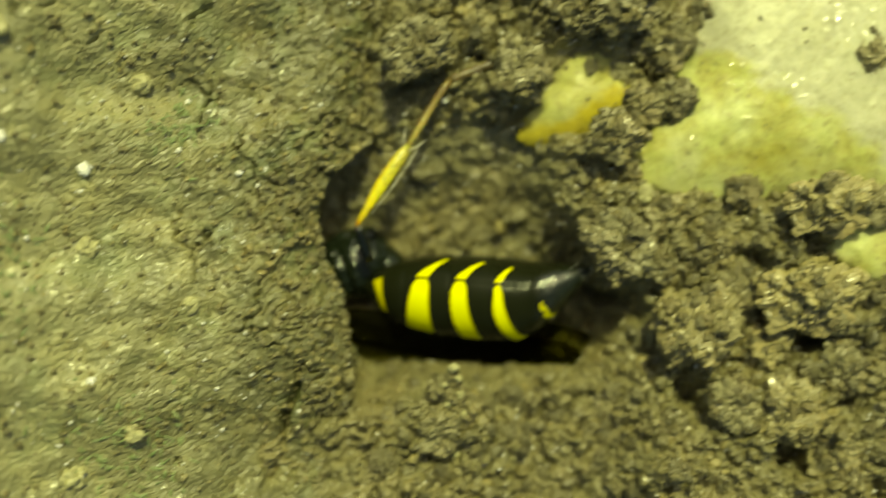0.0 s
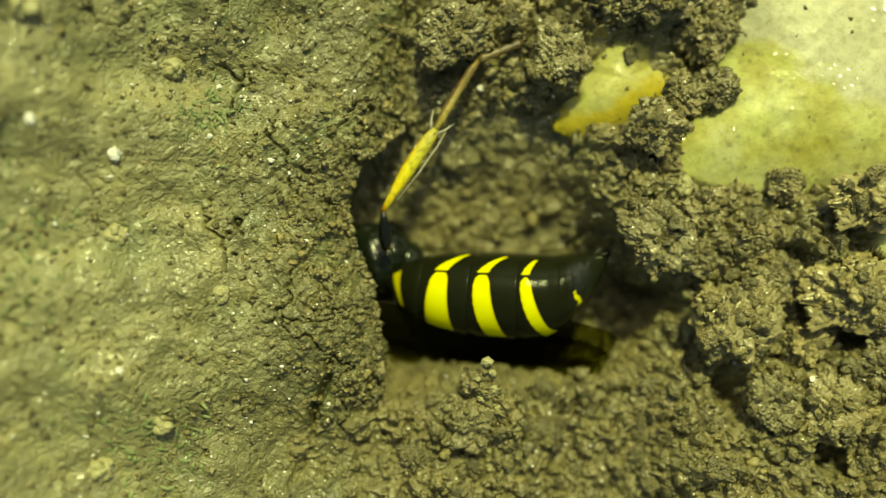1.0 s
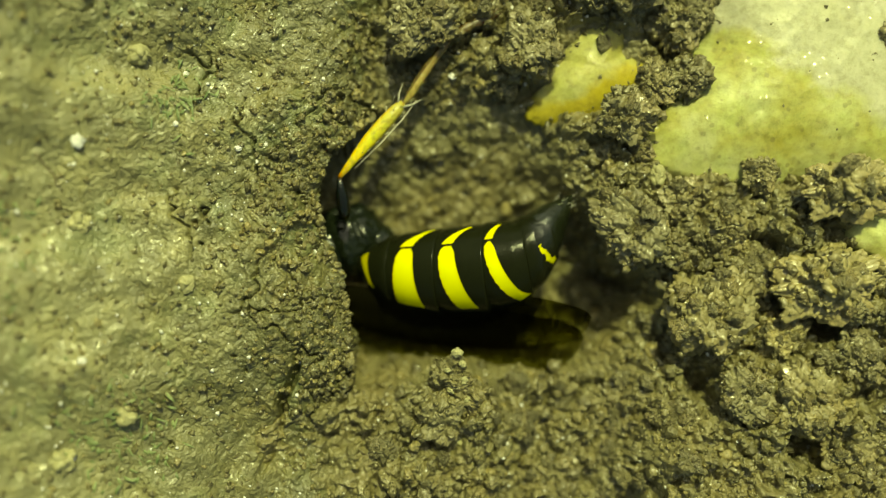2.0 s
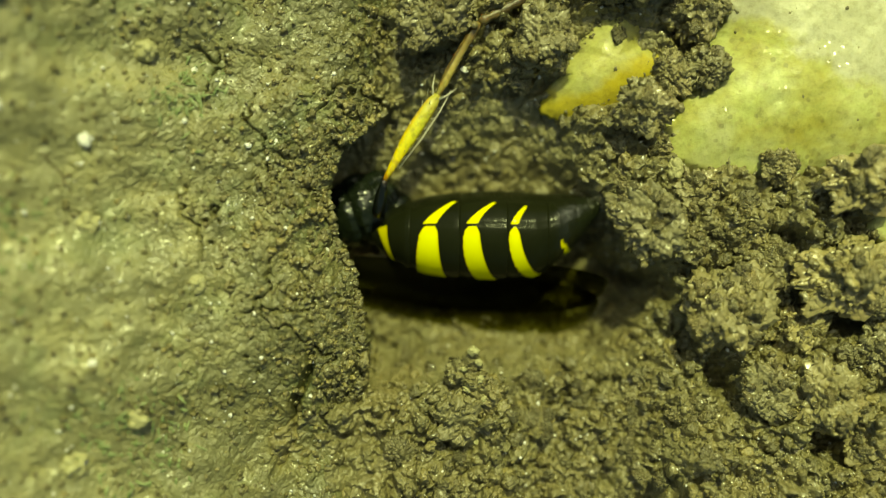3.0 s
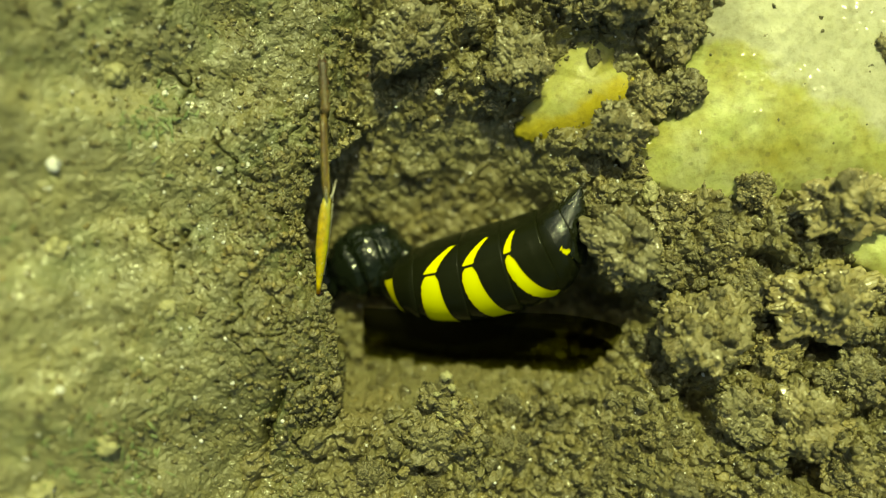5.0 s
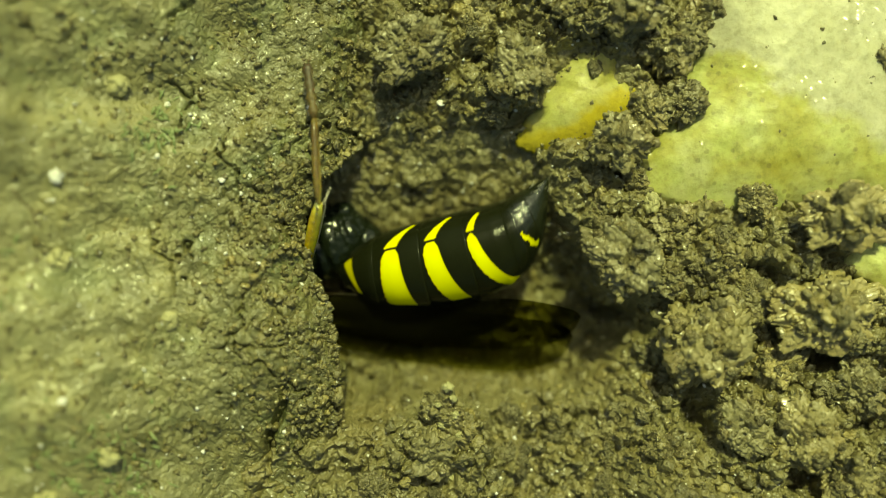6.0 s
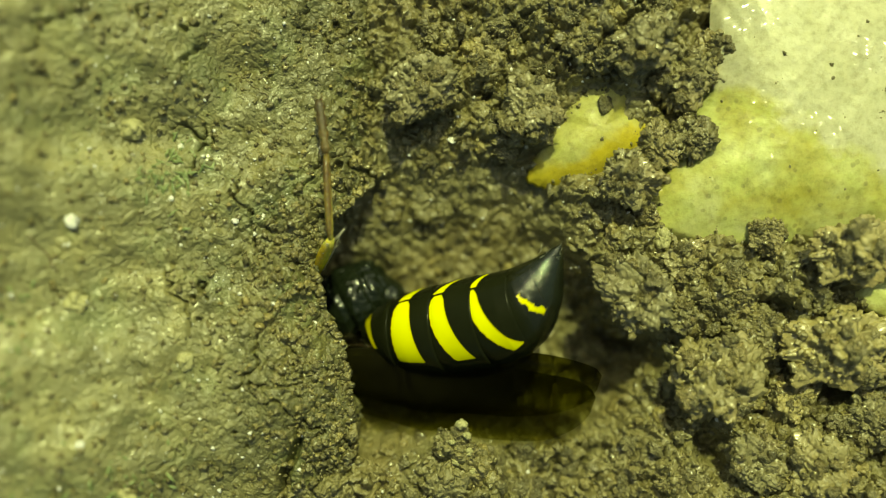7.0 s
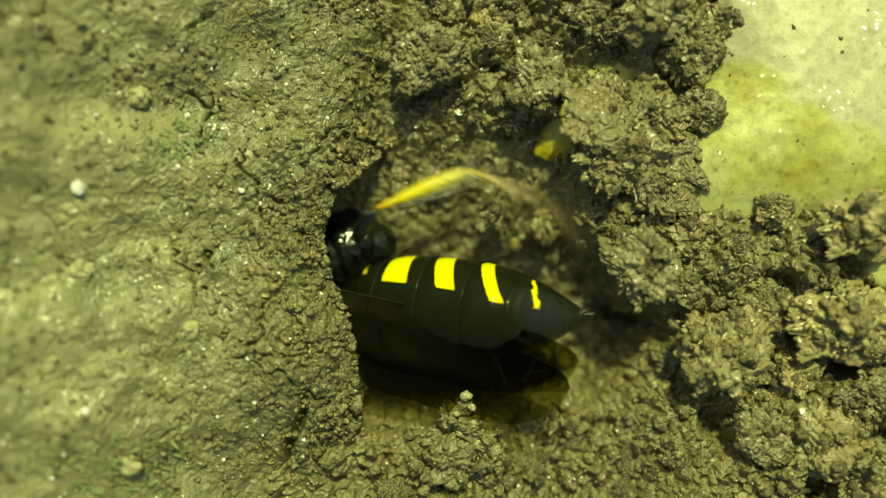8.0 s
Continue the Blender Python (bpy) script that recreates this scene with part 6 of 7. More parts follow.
    walk(wings[0], [
        (0.00, pose(-0.000563, -0.000400, 0.001150, 9.53, -4.28, -4.90)),
        (0.10, pose(-0.000591, -0.000442, 0.001150, 10.00, -5.22, -4.74)),
        (0.20, pose(-0.000793, -0.000261, 0.001150, 10.00, -6.16, -6.01)),
        (0.30, pose(-0.000981, -0.000265, 0.001150, 10.00, -7.10, -4.88)),
        (0.40, pose(-0.000864, -0.000359, 0.001150, 10.00, -8.04, -5.90)),
        (0.50, pose(-0.000424, -0.000225, 0.001150, 10.00, -8.98, -4.84)),
        (0.60, pose(-0.000754, -0.000394, 0.001150, 10.00, -8.75, -4.96)),
        (0.70, pose(-0.000446, -0.000594, 0.001150, 9.59, -8.52, -6.82)),
        (0.80, pose(-0.000672, -0.000683, 0.001150, 8.15, -8.30, -6.84)),
        (0.90, pose(-0.001106, -0.000701, 0.001150, 6.70, -8.07, -5.52)),
        (1.00, pose(-0.000963, -0.000538, 0.001150, 5.26, -7.84, -5.45)),
        (1.10, pose(-0.000939, -0.000537, 0.001150, 2.63, -8.63, -6.25)),
        (1.20, pose(0.000043, -0.000877, 0.001150, -0.01, -9.42, -4.95)),
        (1.30, pose(0.000289, -0.000804, 0.001150, -2.64, -10.21, -6.72)),
        (1.40, pose(0.000018, -0.000871, 0.001150, -5.27, -11.01, -4.61)),
        (1.50, pose(-0.000382, -0.000475, 0.001150, -7.91, -11.80, -5.20)),
        (1.60, pose(-0.000699, -0.000297, 0.001150, -6.47, -11.28, -6.65)),
        (1.70, pose(-0.000769, -0.000337, 0.001150, -5.03, -10.76, -4.19)),
        (2.80, pose(-0.001832, 0.000007, 0.001150, 10.00, -5.04, -3.73)),
        (2.90, pose(-0.001188, 0.000070, 0.001150, 10.00, -4.52, -5.61)),
        (3.00, pose(-0.000976, 0.000971, 0.001150, 10.00, -4.01, -3.73)),
        (3.10, pose(-0.000503, -0.000105, 0.001150, 10.00, -4.52, -3.86)),
        (3.20, pose(-0.000023, -0.000741, 0.001150, 10.00, -5.04, -4.89)),
        (3.30, pose(-0.000045, -0.000034, 0.001150, 10.00, -5.56, -4.78)),
        (3.40, pose(-0.000757, -0.000121, 0.001150, 10.00, -6.08, -5.93)),
        (3.50, pose(-0.001072, 0.000376, 0.001150, 10.00, -6.59, -5.60)),
        (3.60, pose(-0.000211, -0.000583, 0.001150, 10.00, -6.45, -6.06)),
        (3.70, pose(0.000478, 0.000050, 0.001150, 10.00, -6.31, -5.67)),
        (3.80, pose(-0.000245, 0.001235, 0.001150, 10.00, -6.16, -1.72)),
        (3.90, pose(0.000264, 0.000424, 0.001150, 10.00, -6.02, -3.71)),
        (4.00, pose(0.000350, 0.000472, 0.001150, 10.00, -5.88, -1.74)),
        (4.10, pose(0.000397, 0.000265, 0.001150, 10.00, -6.09, -2.45)),
        (4.20, pose(0.000574, 0.000317, 0.001150, 10.00, -6.31, -0.71)),
        (5.30, pose(0.000297, -0.000352, 0.001150, 10.00, -8.66, -4.31)),
        (5.40, pose(-0.001116, 0.000031, 0.001150, 10.00, -8.88, -4.82)),
        (5.50, pose(-0.000727, 0.000930, 0.001150, 9.58, -9.09, -2.03)),
        (5.60, pose(-0.000770, 0.000616, 0.001150, 8.99, -8.57, -4.78)),
        (5.70, pose(-0.000836, 0.000746, 0.001150, 8.41, -8.06, -2.88)),
        (5.80, pose(-0.001340, 0.000717, 0.001150, 7.82, -7.54, -3.88)),
        (5.90, pose(-0.001315, 0.000677, 0.001150, 7.23, -7.02, -4.28)),
        (6.00, pose(-0.001273, 0.000698, 0.001150, 6.65, -6.50, -2.16)),
        (6.10, pose(-0.001480, 0.001108, 0.001150, 1.84, -6.59, -3.19)),
        (6.20, pose(-0.001325, 0.000582, 0.001150, -2.96, -6.69, -4.78)),
        (6.30, pose(-0.001739, 0.000404, 0.001150, -7.77, -6.78, -5.13)),
        (6.40, pose(-0.001775, 0.000625, 0.001150, -12.58, -6.87, -4.36)),
        (6.50, pose(-0.001332, 0.000659, 0.001150, -17.39, -6.97, -4.57)),
        (6.60, pose(-0.001141, 0.000402, 0.001150, -19.68, -7.81, -3.44)),
        (6.70, pose(-0.000597, -0.000079, 0.001150, -21.98, -8.65, -4.40)),
        (6.80, pose(-0.000760, -0.000214, 0.001150, -20.53, -9.49, -5.30)),
        (6.90, pose(-0.000602, -0.000282, 0.001150, -19.08, -10.32, -4.07)),
        (7.00, pose(-0.000866, -0.000368, 0.001150, -17.62, -11.16, -2.55)),
        (7.10, pose(-0.000395, -0.000274, 0.001150, -18.29, -11.95, -4.59)),
        (7.20, pose(-0.000551, 0.000109, 0.001150, -20.71, -12.74, -5.33)),
        (7.30, pose(-0.000879, -0.000306, 0.001150, -23.12, -13.52, -5.02)),
        (7.40, pose(-0.001211, 0.000171, 0.001625, -34.27, -14.31, -9.43)),
        (7.50, pose(-0.001147, 0.000633, 0.002100, -28.00, -15.09, -12.95)),
        (7.60, pose(-0.001485, -0.000060, 0.002100, -28.00, -14.55, -13.72)),
        (7.70, pose(-0.001449, 0.000466, 0.002100, -28.00, -14.01, -12.78)),
        (7.80, pose(-0.001569, 0.000754, 0.002100, -28.00, -13.47, -12.71)),
        (7.90, pose(-0.001384, 0.000354, 0.002100, -28.00, -12.93, -11.83)),
        (8.00, pose(-0.001557, 0.000494, 0.002100, -28.00, -12.39, -11.63))])
    walk(wings[1], [
        (0.00, pose(-0.000563, -0.000550, 0.000950, 6.53, -2.28, -7.90)),
        (0.10, pose(-0.000591, -0.000592, 0.000950, 7.00, -3.22, -7.74)),
        (0.20, pose(-0.000793, -0.000411, 0.000950, 7.00, -4.16, -9.01)),
        (0.30, pose(-0.000981, -0.000415, 0.000950, 7.00, -5.10, -7.88)),
        (0.40, pose(-0.000864, -0.000509, 0.000950, 7.00, -6.04, -8.90)),
        (0.50, pose(-0.000424, -0.000375, 0.000950, 7.00, -6.98, -7.84)),
        (0.60, pose(-0.000754, -0.000544, 0.000950, 7.00, -6.75, -7.96)),
        (0.70, pose(-0.000446, -0.000744, 0.000950, 6.59, -6.52, -9.82)),
        (0.80, pose(-0.000672, -0.000833, 0.000950, 5.15, -6.30, -9.84)),
        (0.90, pose(-0.001106, -0.000851, 0.000950, 3.70, -6.07, -8.52)),
        (1.00, pose(-0.000963, -0.000688, 0.000950, 2.26, -5.84, -8.45)),
        (1.10, pose(-0.000939, -0.000687, 0.000950, -0.37, -6.63, -9.25)),
        (1.20, pose(0.000043, -0.001027, 0.000950, -3.01, -7.42, -7.95)),
        (1.30, pose(0.000289, -0.000954, 0.000950, -5.64, -8.21, -9.72)),
        (1.40, pose(0.000018, -0.001021, 0.000950, -8.27, -9.01, -7.61)),
        (1.50, pose(-0.000382, -0.000625, 0.000950, -10.91, -9.80, -8.20)),
        (1.60, pose(-0.000699, -0.000447, 0.000950, -9.47, -9.28, -9.65)),
        (1.70, pose(-0.000769, -0.000487, 0.000950, -8.03, -8.76, -7.19)),
        (2.80, pose(-0.001832, -0.000143, 0.000950, 7.00, -3.04, -6.73)),
        (2.90, pose(-0.001188, -0.000080, 0.000950, 7.00, -2.52, -8.61)),
        (3.00, pose(-0.000976, 0.000821, 0.000950, 7.00, -2.01, -6.73)),
        (3.10, pose(-0.000503, -0.000255, 0.000950, 7.00, -2.52, -6.86)),
        (3.20, pose(-0.000023, -0.000891, 0.000950, 7.00, -3.04, -7.89)),
        (3.30, pose(-0.000045, -0.000184, 0.000950, 7.00, -3.56, -7.78)),
        (3.40, pose(-0.000757, -0.000271, 0.000950, 7.00, -4.08, -8.93)),
        (3.50, pose(-0.001072, 0.000226, 0.000950, 7.00, -4.59, -8.60)),
        (3.60, pose(-0.000211, -0.000733, 0.000950, 7.00, -4.45, -9.06)),
        (3.70, pose(0.000478, -0.000100, 0.000950, 7.00, -4.31, -8.67)),
        (3.80, pose(-0.000245, 0.001085, 0.000950, 7.00, -4.16, -4.72)),
        (3.90, pose(0.000264, 0.000274, 0.000950, 7.00, -4.02, -6.71)),
        (4.00, pose(0.000350, 0.000322, 0.000950, 7.00, -3.88, -4.74)),
        (4.10, pose(0.000397, 0.000115, 0.000950, 7.00, -4.09, -5.45)),
        (4.20, pose(0.000574, 0.000167, 0.000950, 7.00, -4.31, -3.71)),
        (5.30, pose(0.000297, -0.000502, 0.000950, 7.00, -6.66, -7.31)),
        (5.40, pose(-0.001116, -0.000119, 0.000950, 7.00, -6.88, -7.82)),
        (5.50, pose(-0.000727, 0.000780, 0.000950, 6.58, -7.09, -5.03)),
        (5.60, pose(-0.000770, 0.000466, 0.000950, 5.99, -6.57, -7.78)),
        (5.70, pose(-0.000836, 0.000596, 0.000950, 5.41, -6.06, -5.88)),
        (5.80, pose(-0.001340, 0.000567, 0.000950, 4.82, -5.54, -6.88)),
        (5.90, pose(-0.001315, 0.000527, 0.000950, 4.23, -5.02, -7.28)),
        (6.00, pose(-0.001273, 0.000548, 0.000950, 3.65, -4.50, -5.16)),
        (6.10, pose(-0.001480, 0.000958, 0.000950, -1.16, -4.59, -6.19)),
        (6.20, pose(-0.001325, 0.000432, 0.000950, -5.96, -4.69, -7.78)),
        (6.30, pose(-0.001739, 0.000254, 0.000950, -10.77, -4.78, -8.13)),
        (6.40, pose(-0.001775, 0.000475, 0.000950, -15.58, -4.87, -7.36)),
        (6.50, pose(-0.001332, 0.000509, 0.000950, -20.39, -4.97, -7.57)),
        (6.60, pose(-0.001141, 0.000252, 0.000950, -22.68, -5.81, -6.44)),
        (6.70, pose(-0.000597, -0.000229, 0.000950, -24.98, -6.65, -7.40)),
        (6.80, pose(-0.000760, -0.000364, 0.000950, -23.53, -7.49, -8.30)),
        (6.90, pose(-0.000602, -0.000432, 0.000950, -22.08, -8.32, -7.07)),
        (7.00, pose(-0.000866, -0.000518, 0.000950, -20.62, -9.16, -5.55)),
        (7.10, pose(-0.000395, -0.000424, 0.000950, -21.29, -9.95, -7.59)),
        (7.20, pose(-0.000551, -0.000041, 0.000950, -23.71, -10.74, -8.33)),
        (7.30, pose(-0.000879, -0.000456, 0.000950, -26.12, -11.52, -8.02)),
        (7.40, pose(-0.001211, -0.000054, 0.001375, -37.27, -12.31, -12.43)),
        (7.50, pose(-0.001147, 0.000333, 0.001800, -31.00, -13.09, -15.95)),
        (7.60, pose(-0.001485, -0.000360, 0.001800, -31.00, -12.55, -16.72)),
        (7.70, pose(-0.001449, 0.000166, 0.001800, -31.00, -12.01, -15.78)),
        (7.80, pose(-0.001569, 0.000454, 0.001800, -31.00, -11.47, -15.71)),
        (7.90, pose(-0.001384, 0.000054, 0.001800, -31.00, -10.93, -14.83)),
        (8.00, pose(-0.001557, 0.000194, 0.001800, -31.00, -10.39, -14.63))])
    walk(thorax, [
        (0.00, pose(-0.001139, -0.000327, 0.000600, -6.00, -0.00, 19.66)),
        (0.10, pose(-0.001176, -0.000368, 0.000600, -6.03, -0.00, 20.47)),
        (0.20, pose(-0.001386, -0.000212, 0.000600, -6.06, -0.00, 18.43)),
        (0.30, pose(-0.001585, -0.000198, 0.000600, -6.09, -0.00, 21.17)),
        (0.40, pose(-0.001476, -0.000312, 0.000600, -6.12, -0.00, 19.64)),
        (0.50, pose(-0.001048, -0.000162, 0.000600, -6.15, -0.00, 22.24)),
        (0.60, pose(-0.001375, -0.000331, 0.000600, -6.18, -0.00, 21.84)),
        (0.70, pose(-0.001063, -0.000560, 0.000600, -6.21, -0.00, 17.95)),
        (0.80, pose(-0.001287, -0.000647, 0.000600, -6.24, -0.00, 17.74)),
        (0.90, pose(-0.001721, -0.000639, 0.000600, -6.26, -0.00, 20.22)),
        (1.00, pose(-0.001577, -0.000474, 0.000600, -6.29, -0.00, 20.18)),
        (1.10, pose(-0.001556, -0.000484, 0.000600, -6.32, -0.00, 18.87)),
        (1.20, pose(-0.000581, -0.000798, 0.000600, -6.35, -0.00, 21.74)),
        (1.30, pose(-0.000335, -0.000752, 0.000600, -6.38, -0.00, 18.47)),
        (1.40, pose(-0.000617, -0.000779, 0.000600, -6.41, -0.00, 22.98)),
        (1.50, pose(-0.001018, -0.000388, 0.000600, -6.44, -0.00, 22.08)),
        (1.60, pose(-0.001325, -0.000241, 0.000600, -6.47, -0.00, 18.92)),
        (1.70, pose(-0.001398, -0.000242, 0.000600, -6.50, -0.00, 23.59)),
        (2.80, pose(-0.002407, 0.000019, 0.000600, -5.50, -0.00, 21.71)),
        (2.90, pose(-0.001764, 0.000020, 0.000600, -4.70, -0.00, 17.70)),
        (3.00, pose(-0.001347, 0.001072, 0.000600, -3.90, -0.00, 21.21)),
        (3.10, pose(-0.000887, -0.000002, 0.000600, -3.10, -0.00, 20.87)),
        (3.20, pose(-0.000427, -0.000651, 0.000600, -2.30, -0.00, 18.76)),
        (3.30, pose(-0.000462, 0.000061, 0.000600, -1.50, -0.00, 18.90)),
        (3.40, pose(-0.001208, -0.000076, 0.000600, 0.50, -0.00, 16.53)),
        (3.50, pose(-0.001541, 0.000394, 0.000600, 2.50, -0.00, 17.13)),
        (3.60, pose(-0.001352, -0.001082, 0.000600, 6.50, -0.00, 15.72)),
        (3.70, pose(-0.000656, -0.000515, 0.000600, 9.17, -0.00, 16.02)),
        (3.80, pose(-0.001242, 0.000690, 0.000600, 10.50, -0.00, 23.44)),
        (3.90, pose(-0.000790, -0.000144, 0.000600, 10.50, -0.00, 18.96)),
        (4.00, pose(-0.000630, -0.000063, 0.000600, 10.50, -0.00, 22.43)),
        (4.10, pose(-0.000608, -0.000287, 0.000600, 10.50, -0.00, 21.24)),
        (4.20, pose(-0.000380, -0.000211, 0.000600, 10.50, -0.00, 24.96)),
        (5.30, pose(-0.000124, -0.000156, 0.000600, -4.50, -0.00, 20.28)),
        (5.40, pose(-0.001536, 0.000259, 0.000600, -6.00, -0.00, 19.50)),
        (5.50, pose(-0.001161, 0.001246, 0.000600, -7.50, -0.00, 25.32)),
        (5.60, pose(-0.001185, 0.000888, 0.000600, -7.60, -0.00, 19.66)),
        (5.70, pose(-0.001262, 0.001057, 0.000600, -7.70, -0.00, 23.32)),
        (5.80, pose(-0.001758, 0.001015, 0.000600, -7.80, -0.00, 21.19)),
        (5.90, pose(-0.001729, 0.000973, 0.000600, -7.90, -0.00, 20.25)),
        (6.00, pose(-0.001700, 0.001035, 0.000600, -8.00, -0.00, 24.35)),
        (6.10, pose(-0.001889, 0.001433, 0.000600, -8.10, -0.00, 23.02)),
        (6.20, pose(-0.001712, 0.000883, 0.000600, -8.20, -0.00, 20.59)),
        (6.30, pose(-0.002113, 0.000703, 0.000600, -8.30, -0.00, 20.63)),
        (6.40, pose(-0.002144, 0.000942, 0.000600, -8.40, -0.00, 22.92)),
        (6.50, pose(-0.001690, 0.000978, 0.000600, -8.50, -0.00, 23.22)),
        (6.60, pose(-0.001512, 0.000791, 0.000600, -10.00, -0.00, 25.34)),
        (6.70, pose(-0.000956, 0.000343, 0.000600, -11.50, -0.00, 23.27)),
        (6.80, pose(-0.001113, 0.000186, 0.000600, -11.12, -0.00, 21.31)),
        (6.90, pose(-0.000979, 0.000134, 0.000600, -10.75, -0.00, 23.61)),
        (7.00, pose(-0.001271, 0.000068, 0.000600, -10.38, -0.00, 26.51)),
        (7.10, pose(-0.000803, 0.000107, 0.000600, -10.00, -0.00, 23.53)),
        (7.20, pose(-0.000976, 0.000485, 0.000600, -10.50, -0.00, 23.16)),
        (7.30, pose(-0.001336, 0.000085, 0.000600, -11.00, -0.00, 24.87)),
        (7.40, pose(-0.001631, 0.000684, 0.000600, -19.00, -0.00, 23.16)),
        (7.50, pose(-0.001524, 0.001249, 0.000600, -27.00, -0.00, 23.22)),
        (7.60, pose(-0.001794, 0.000575, 0.000600, -28.50, -0.00, 20.93)),
        (7.70, pose(-0.001764, 0.001167, 0.000600, -30.00, -0.00, 22.04)),
        (7.80, pose(-0.001868, 0.001467, 0.000600, -30.00, -0.00, 21.43)),
        (7.90, pose(-0.001703, 0.001103, 0.000600, -30.00, -0.00, 22.43)),
        (8.00, pose(-0.001864, 0.001258, 0.000600, -30.00, -0.00, 22.07))])
    walk(tibia, [
        (0.00, pose(-0.000829, 0.001230, 0.003600, 0.00, -0.00, 56.97)),
        (0.50, pose(-0.000625, 0.001456, 0.003600, 0.00, -10.85, 57.24)),
        (1.00, pose(-0.001089, 0.001417, 0.003600, 0.00, -5.13, 56.98)),
        (1.30, pose(-0.000589, 0.001310, 0.003600, 0.00, -9.91, 57.44)),
        (1.50, pose(-0.001574, 0.002061, 0.003600, 0.00, -3.71, 54.71)),
        (1.70, pose(-0.001642, 0.002333, 0.003600, 0.00, -0.00, 47.72)),
        (2.80, pose(-0.001149, 0.002230, 0.003600, 0.00, -10.29, 59.19)),
        (3.00, pose(-0.000314, 0.002083, 0.003600, 0.00, -2.97, 57.62)),
        (3.30, pose(-0.000036, 0.001386, 0.003600, 0.00, -0.00, 60.52)),
        (3.50, pose(0.000239, 0.001729, 0.003600, 0.00, -7.11, 70.97)),
        (3.60, pose(0.001118, 0.000468, 0.003600, 15.00, -0.00, 69.81)),
        (3.70, pose(-0.001219, 0.000426, 0.005052, 45.00, -7.65, 81.09)),
        (3.80, pose(-0.001578, -0.000708, 0.003410, 75.00, -34.15, 82.95)),
        (4.00, pose(-0.001747, -0.001643, 0.005052, 75.00, -8.05, 84.77)),
        (4.20, pose(-0.001640, -0.001670, 0.005052, 75.00, -8.03, 84.82)),
        (5.30, pose(-0.002093, -0.000945, 0.003236, 75.00, -37.32, 75.22)),
        (5.50, pose(-0.002503, -0.000190, 0.002771, 75.00, -46.49, 70.44)),
        (6.00, pose(-0.002545, -0.000195, 0.002794, 75.00, -46.00, 70.99)),
        (6.50, pose(-0.002673, 0.000187, 0.002562, 75.00, -51.17, 64.36)),
        (7.00, pose(-0.002792, 0.001000, 0.002186, 75.00, -61.09, 54.92)),
        (7.10, pose(-0.002364, 0.000634, 0.002250, 55.00, -59.21, 61.61)),
        (7.20, pose(-0.002350, 0.000435, 0.003600, 30.00, -12.03, 52.02)),
        (7.30, pose(-0.002219, -0.000278, 0.003600, 0.00, -12.02, 42.24)),
        (7.40, pose(-0.001416, 0.003287, 0.001617, 0.00, -45.52, 45.79)),
        (7.50, pose(-0.001749, 0.003002, 0.000970, 0.00, -61.57, 40.31)),
        (7.60, pose(-0.002139, 0.000972, 0.003700, 0.00, -10.06, 5.20)),
        (7.70, pose(0.000456, 0.002399, 0.003700, 0.00, -4.73, 15.22)),
        (7.80, pose(-0.000011, 0.003402, 0.003700, 0.00, -10.69, 25.61)),
        (7.90, pose(-0.002035, 0.002529, 0.003700, 0.00, -6.45, 39.95)),
        (8.00, pose(-0.000344, 0.002644, 0.003700, 0.00, -0.00, 21.98))])
